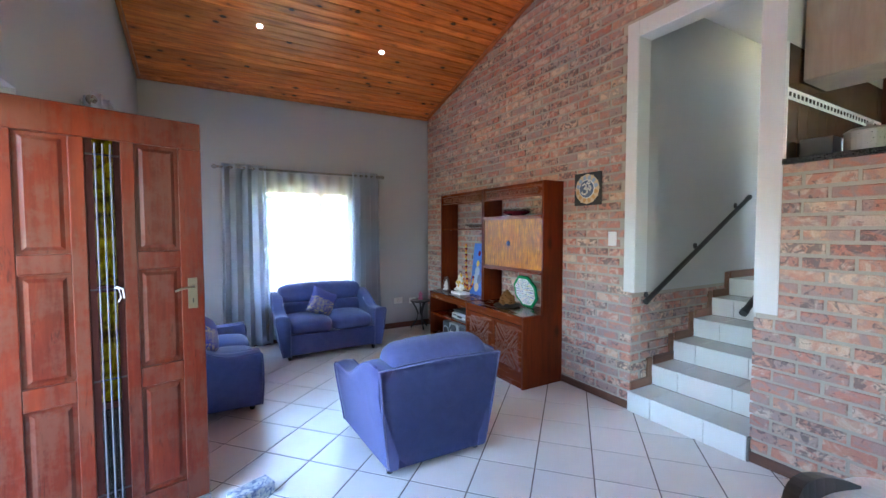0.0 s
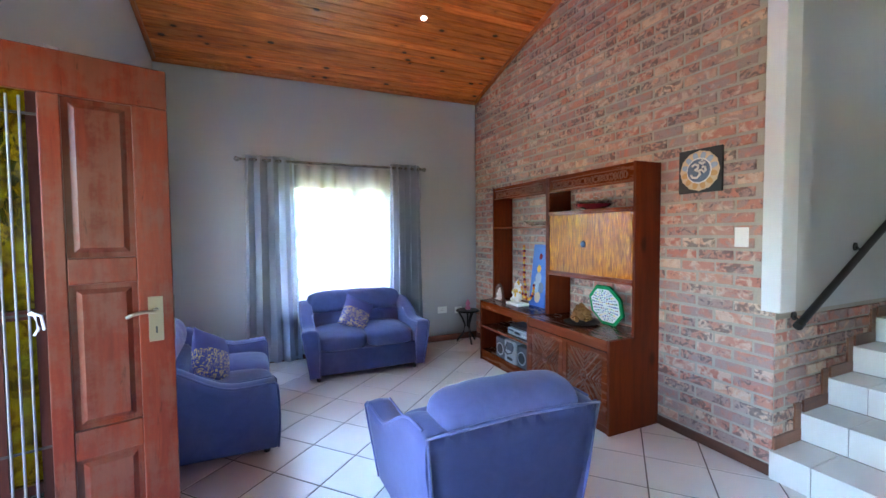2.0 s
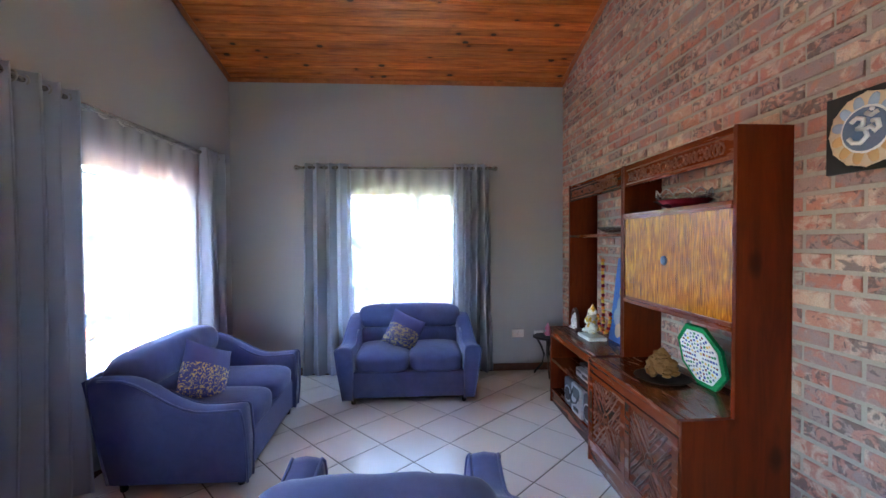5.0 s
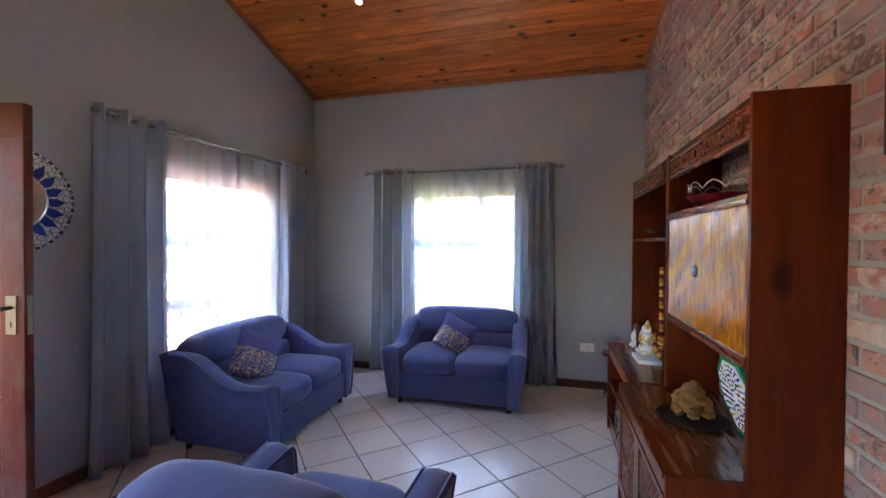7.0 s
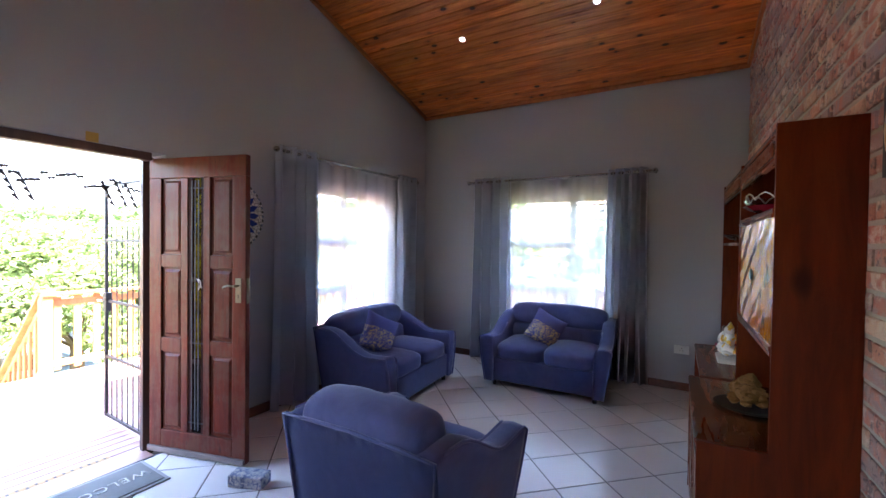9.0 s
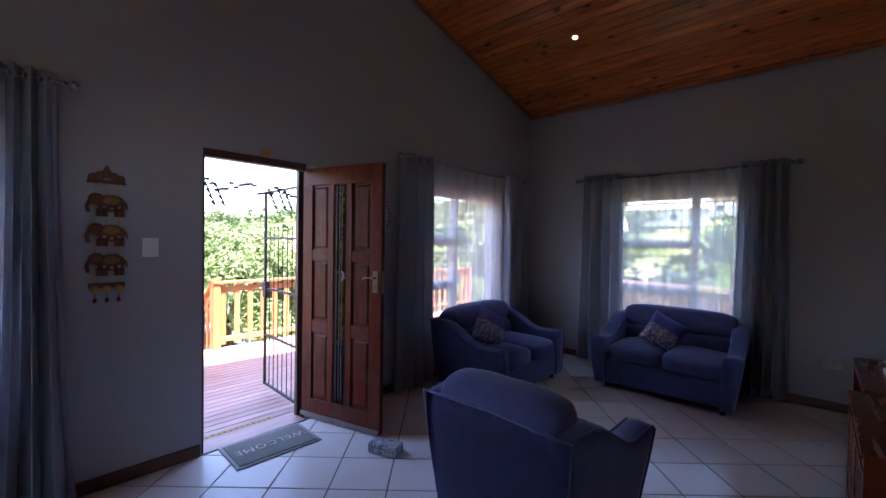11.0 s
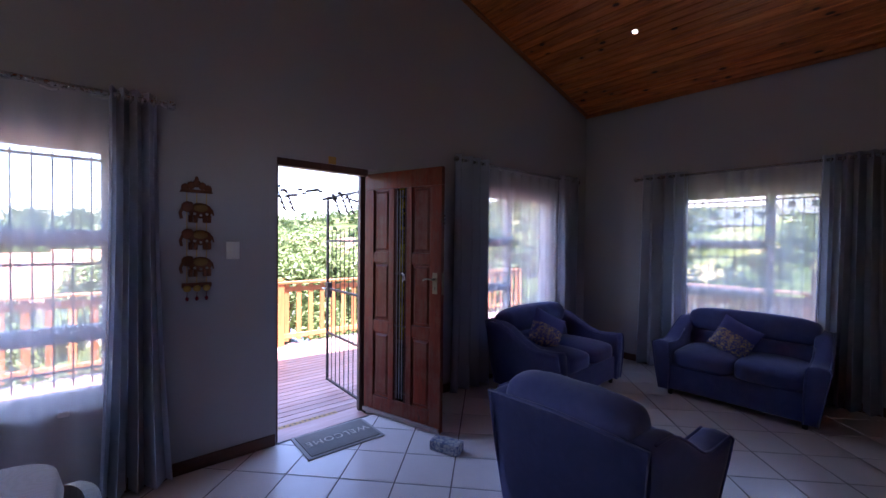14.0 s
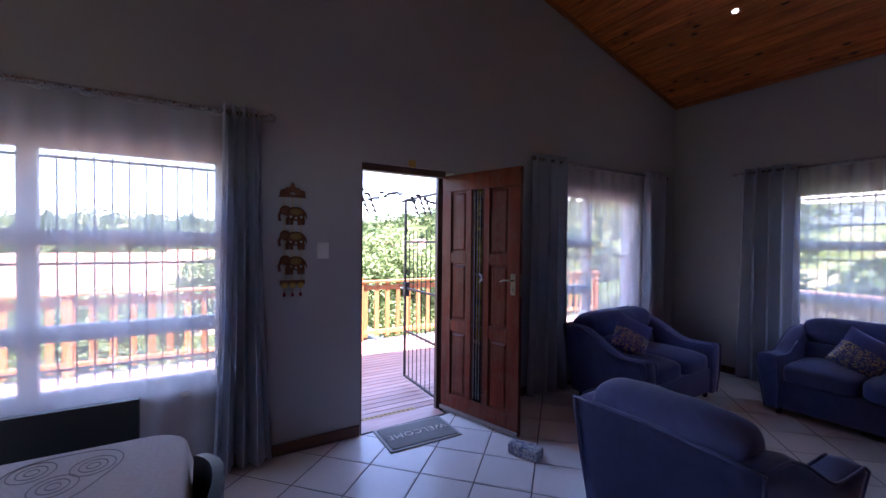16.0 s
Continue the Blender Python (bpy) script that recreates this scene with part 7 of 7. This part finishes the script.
def house(x, y, w, d, h, turn, wall_m, roof_m, label):
    ho = thing("house", label, "house", pose(x, y, hill(x, y) - 0.4, 0, 0, turn), "far houses")
    wl = part("wall", boxes(((-w / 2, -d / 2, 0), (w / 2, d / 2, h))), wall_m, ho)
    bm = bmesh.new()
    extrude_profile(bm, [(-d / 2 - 0.5, h - 0.1), (d / 2 + 0.5, h - 0.1), (d / 2 + 0.5, h + 0.08), (0, h + d * 0.27), (-d / 2 - 0.5, h + 0.08)], 0, -w / 2 - 0.4, w / 2 + 0.4)
    part("roof", bm, roof_m, ho)
    n = max(2, int(w / 2.6))
    for i in range(n):
        cx = -w / 2 + (i + 0.5) * w / n
        for s in (-1, 1):
            yw = s * d / 2
            wi = part("window", boxes(((cx - 0.6, min(yw, yw + s * 0.05), 1.0), (cx + 0.6, max(yw, yw + s * 0.05), 2.2))), M_FRAME, ho)
            part("window_pane", boxes(((cx - 0.52, min(yw + s * 0.05, yw + s * 0.06), 1.08), (cx + 0.52, max(yw + s * 0.05, yw + s * 0.06), 2.12))), M_PANE, wi)


house(-24, 6, 11, 8, 3.0, 80, M_HWALL, M_HROOF, "far beige house with a terracotta roof")
house(-31, -5, 12, 8, 3.2, 95, M_HWALL2, M_HROOF, "far pale house with a terracotta roof")
house(-46, 22, 12, 8, 3.2, 60, M_HWALL, M_HROOF, "far beige house with a terracotta roof")
house(-16, 84, 12, 8, 3.0, 5, M_HWALL2, M_HROOF2, "pale hillside house with a grey roof")
house(17, 72, 9, 7, 3.0, -8, M_HWALL, M_HROOF, "beige hillside house with a terracotta roof")
house(1, 112, 12, 8, 3.0, 12, M_HWALL2, M_HROOF2, "pale hillside house with a grey roof")
house(-22, 58, 13, 8, 3.2, 25, M_HWALL, M_HROOF2, "beige hillside house with a grey roof")
house(-12, 95, 15, 9, 3.4, 0, M_HWALL2, M_HROOF, "pale hillside house with a terracotta roof")
house(10, 105, 15, 9, 3.4, -12, M_HWALL2, M_HROOF2, "pale hillside house with a grey roof")
# car parked below the deck
car = thing("parked_car", "pale blue hatchback car parked below the garden tree", "car", pose(-11.2, 6.1, hill(-11.2, 6.1), 0, 0, 70))
M_CAR = plain("car_paint", (0.28, 0.36, 0.50), 0.25, 0.2, 0.05)
bm = bmesh.new()
extrude_profile(bm, [(-2.0, 0.3), (2.0, 0.3), (2.05, 0.7), (1.3, 0.9), (0.7, 1.4), (-1.3, 1.45), (-1.95, 0.95)], 1, -0.8, 0.8)
bmesh.ops.bevel(bm, geom=bm.edges[:], offset=0.07, segments=3, affect="EDGES", profile=0.5)
part("body", bm, M_CAR, car, smooth=True)
for s in (-1, 1):
    bm = bmesh.new()
    extrude_profile(bm, [(-1.25, 0.95), (1.05, 0.92), (0.62, 1.32), (-1.1, 1.36)], 1, s * 0.795, s * 0.81)
    part("side_window", bm, M_PANE, car)
    for x in (-1.25, 1.3):
        bm = bmesh.new()
        tube(bm, (x, s * 0.66, 0.31), (x, s * 0.83, 0.31), 0.31, 20)
        wh = part("tyre", bm, M_BLACK, car)
        bm = bmesh.new()
        tube(bm, (x, s * 0.825, 0.31), (x, s * 0.835, 0.31), 0.19, 16)
        part("rim", bm, M_SILVER, wh)

# ---- floor tiles ----
floor = solid("floor", boxes(((WX - 0.02, SY, -0.12), (EX + 0.06, NY + 0.02, -0.003))), M_GROUT, kind="structure")
TP, TA = 0.358, radians(42.75)
PH0, PH1 = -0.1674, -0.1700
ca, sa = math.cos(TA), math.sin(TA)


def clip(poly, axis, lim, keep_less):
    out = []
    for p, q in zip(poly, poly[1:] + poly[:1]):
        inp = (p[axis] <= lim) if keep_less else (p[axis] >= lim)
        inq = (q[axis] <= lim) if keep_less else (q[axis] >= lim)
        if inp:
            out.append(p)
        if inp != inq:
            f = (lim - p[axis]) / (q[axis] - p[axis])
            out.append(tuple(a + f * (b - a) for a, b in zip(p, q)))
    return out


def tile_mesh(poly, name="tile"):
    """A tile with a slightly eased edge over a closed outline, seen from above."""
    bm = bmesh.new()
    cx, cy = sum(p[0] for p in poly) / len(poly), sum(p[1] for p in poly) / len(poly)
    low = [bm.verts.new((x, y, -0.006)) for x, y in poly]
    midv = [bm.verts.new((x, y, -0.0015)) for x, y in poly]
    top = [bm.verts.new((x + (cx - x) * 0.012, y + (cy - y) * 0.012, 0.0)) for x, y in poly]
    n = len(poly)
    for a, b in ((low, midv), (midv, top)):
        for k in range(n):
            bm.faces.new((a[k], a[(k + 1) % n], b[(k + 1) % n], b[k]))
    bm.faces.new(top)
    return mesh_of(name, bm, M_TILE)


half = TP / 2 - 0.0042
full = tile_mesh([(c * ca - d * sa, c * sa + d * ca) for c, d in ((-half, -half), (half, -half), (half, half), (-half, half))])
for i in range(-40, 60):
    for j in range(-60, 60):
        u, v = PH0 + (i + 0.5) * TP, PH1 + (j + 0.5) * TP
        x, y = u * ca - v * sa, u * sa + v * ca
        if not (WX - 0.3 < x < EX + 0.3 and -0.9 < y < NY + 0.3):
            continue
        poly = [(x + c * ca - d * sa, y + c * sa + d * ca) for c, d in ((-half, -half), (half, -half), (half, half), (-half, half))]
        cut = clip(clip(clip(poly, 0, WX + 0.001, False), 0, EX + 0.0, True), 1, NY - 0.001, True)
        if len(cut) < 3:
            continue
        area = abs(sum(p[0] * q[1] - q[0] * p[1] for p, q in zip(cut, cut[1:] + cut[:1]))) / 2
        if area < 0.002:
            continue
        if area > 0.99 * (2 * half) ** 2:
            ob = new("tile", full)
            ob.location = (x, y, 0)
        else:
            ob = new("tile", tile_mesh([(p[0] - x, p[1] - y) for p in cut]))
            ob.location = (x, y, 0)
        ob.parent = floor
# plain rest of the floor, out of reach of the walk
bm = bmesh.new()
for i in range(-40, 60):
    for j in range(-60, 60):
        u, v = PH0 + (i + 0.5) * TP, PH1 + (j + 0.5) * TP
        x, y = u * ca - v * sa, u * sa + v * ca
        if SY + 0.05 < y <= -0.9 and WX + 0.06 < x < EX - 0.06:
            p = [(x + c * ca - d * sa, y + c * sa + d * ca) for c, d in ((-half, -half), (half, -half), (half, half), (-half, half))]
            hexa(bm, [(*q, -0.006) for q in p] + [(*q, 0.0) for q in p])
rest = part("floor_tiles", bm, M_TILE, floor)
tagged(rest, kind="stuff")

# ---- bricks ----
BL, BH, JO = 0.224, 0.062, 0.019
DEPTH = 0.012
rb = random.Random(77)


def brick_mesh(length, jitter, seed):
    """Face looks along -x; length along y, from 0; rough eased edges."""
    r = random.Random(seed)
    bm = bmesh.new()
    def j():
        return (r.random() - 0.5) * jitter
    back = [(0.012, 0, 0), (0.012, length, 0), (0.012, length, BH), (0.012, 0, BH)]
    ridge = [(-DEPTH + 0.004, y + j() * 0.5, z + j() * 0.5) for _, y, z in back]
    e = 0.0045
    face = [(-DEPTH + j() * 0.5, y + (e if y == 0 else -e) + j(), z + (e if z == 0 else -e) + j()) for _, y, z in back]
    A, B, C = ([bm.verts.new(p) for p in L] for L in (back, ridge, face))
    for p, q in ((A, B), (B, C)):
        for k in range(4):
            bm.faces.new((p[k], p[(k + 1) % 4], q[(k + 1) % 4], q[k]))
    bm.faces.new(C)
    return mesh_of("brick", bm, M_BRICK)


FULL = [brick_mesh(BL, 0.0065, s) for s in range(24)]
HALF = [brick_mesh((BL - JO) / 2, 0.0065, 40 + s) for s in range(8)]


def brick_wall(parent, m, length, top_at, start_at, picked, z_skip=None):
    """Courses along local y from 0 to length on the plane x = 0; top_at(y): height there; picked(y, z): a part of its own, else joined."""
    verts, faces = [], []
    row = 0
    z = 0.0
    while z < 4.9:
        y = 0.0
        first = row % 2 == 1
        while y < length - 0.02:
            ln = (BL - JO) / 2 if first and y == 0.0 else BL
            last = min(ln, length - y)
            z1 = z + BH
            y0 = max(y, start_at(z))
            y1 = y + last
            whole = y0 == y and last == ln and min(top_at(y0), top_at(y1)) >= z1
            if y1 - y0 > 0.03 and max(top_at(y0), top_at(y1)) > z + 0.015 and not (z_skip and z_skip(y0, y1, z)):
                if whole and picked(y, z):
                    ob = new("brick", rb.choice(FULL if ln == BL else HALF))
                    ob.parent = parent
                    ob.matrix_world = m @ Matrix.Translation((rb.uniform(-0.002, 0.002), y + rb.uniform(-0.003, 0.003), z + rb.uniform(-0.002, 0.002)))
                else:
                    k0 = len(verts)
                    e = 0.0045
                    dx = rb.uniform(-0.002, 0.002)
                    for x, g in ((0.012, 0.0), (-DEPTH + 0.004 + dx, 0.0), (-DEPTH + dx, e)):
                        for yy, zz in ((y0 + g, z + g), (y1 - g, z + g), (y1 - g, z1 - g), (y0 + g, z1 - g)):
                            q = (rb.random() - 0.5) * 0.006 if g else 0.0
                            verts.append(m @ Vector((x, yy + q, max(z + 0.002, min(zz + q, top_at(yy) - 0.002)))))
                    for o in (0, 4):
                        for k in range(4):
                            faces.append((k0 + o + k, k0 + o + (k + 1) % 4, k0 + o + 4 + (k + 1) % 4, k0 + o + 4 + k))
                    faces.append((k0 + 8, k0 + 9, k0 + 10, k0 + 11))
            y += ln + JO
        row += 1
        z += BH + JO
    if verts:
        me = bpy.data.meshes.new("brickwork")
        me.from_pydata(verts, [], faces)
        bm = bmesh.new()
        bm.from_mesh(me)
        bmesh.ops.recalc_face_normals(bm, faces=bm.faces)
        bm.to_mesh(me)
        bm.free()
        me.materials.append(M_BRICKS)
        ob = new("brickwork", me)
        ob.parent = parent
        tagged(ob, kind="stuff")


# main wall, from the stair corner to the far corner
brick_wall(wall_brick, Matrix.Translation((EX, STAIR_N, 0.004)), NY - STAIR_N - 0.004, lambda y: roof_z(STAIR_N + y) - 0.004, lambda z: 0.08 if 0.98 < z < 3.2 else 0.0, lambda y, z: y < 1.55 and z < 3.2)
# the brick face over the stair opening
brick_wall(wall_over, Matrix.Translation((EX, STAIR_N, 0.004)) @ Matrix.Diagonal((1, -1, 1, 1)), STAIR_N - STAIR_S - 0.004, lambda y: roof_z(STAIR_N - y) - 0.004, lambda z: 0.0, lambda y, z: z < 4.0, lambda y0, y1, z: z < 3.225)
# the half wall under the counter
brick_wall(pier, Matrix.Translation((EX + 0.004, STAIR_S, 0.004)) @ Matrix.Diagonal((1, -1, 1, 1)), STAIR_S - SY - 0.01, lambda y: COUNTER - 0.003, lambda z: STAIR_S - PIER_S + 0.003 if z > 0.93 else 0.0, lambda y, z: y < 1.7)
# the low brick face beside the stairs: courses along x, facing south
turned = Matrix.Translation((EX + 0.004, STAIR_N + 0.008, 0.004)) @ Matrix(((0, 1, 0, 0), (1, 0, 0, 0), (0, 0, 1, 0), (0, 0, 0, 1)))
brick_wall(wall_lower, turned, 1.75, lambda y: UP - 0.045, lambda z: 0.0, lambda y, z: True, lambda y0, y1, z: z + BH < RISE * math.floor((EX + y1 - NOSE) / GOING) - 0.02)
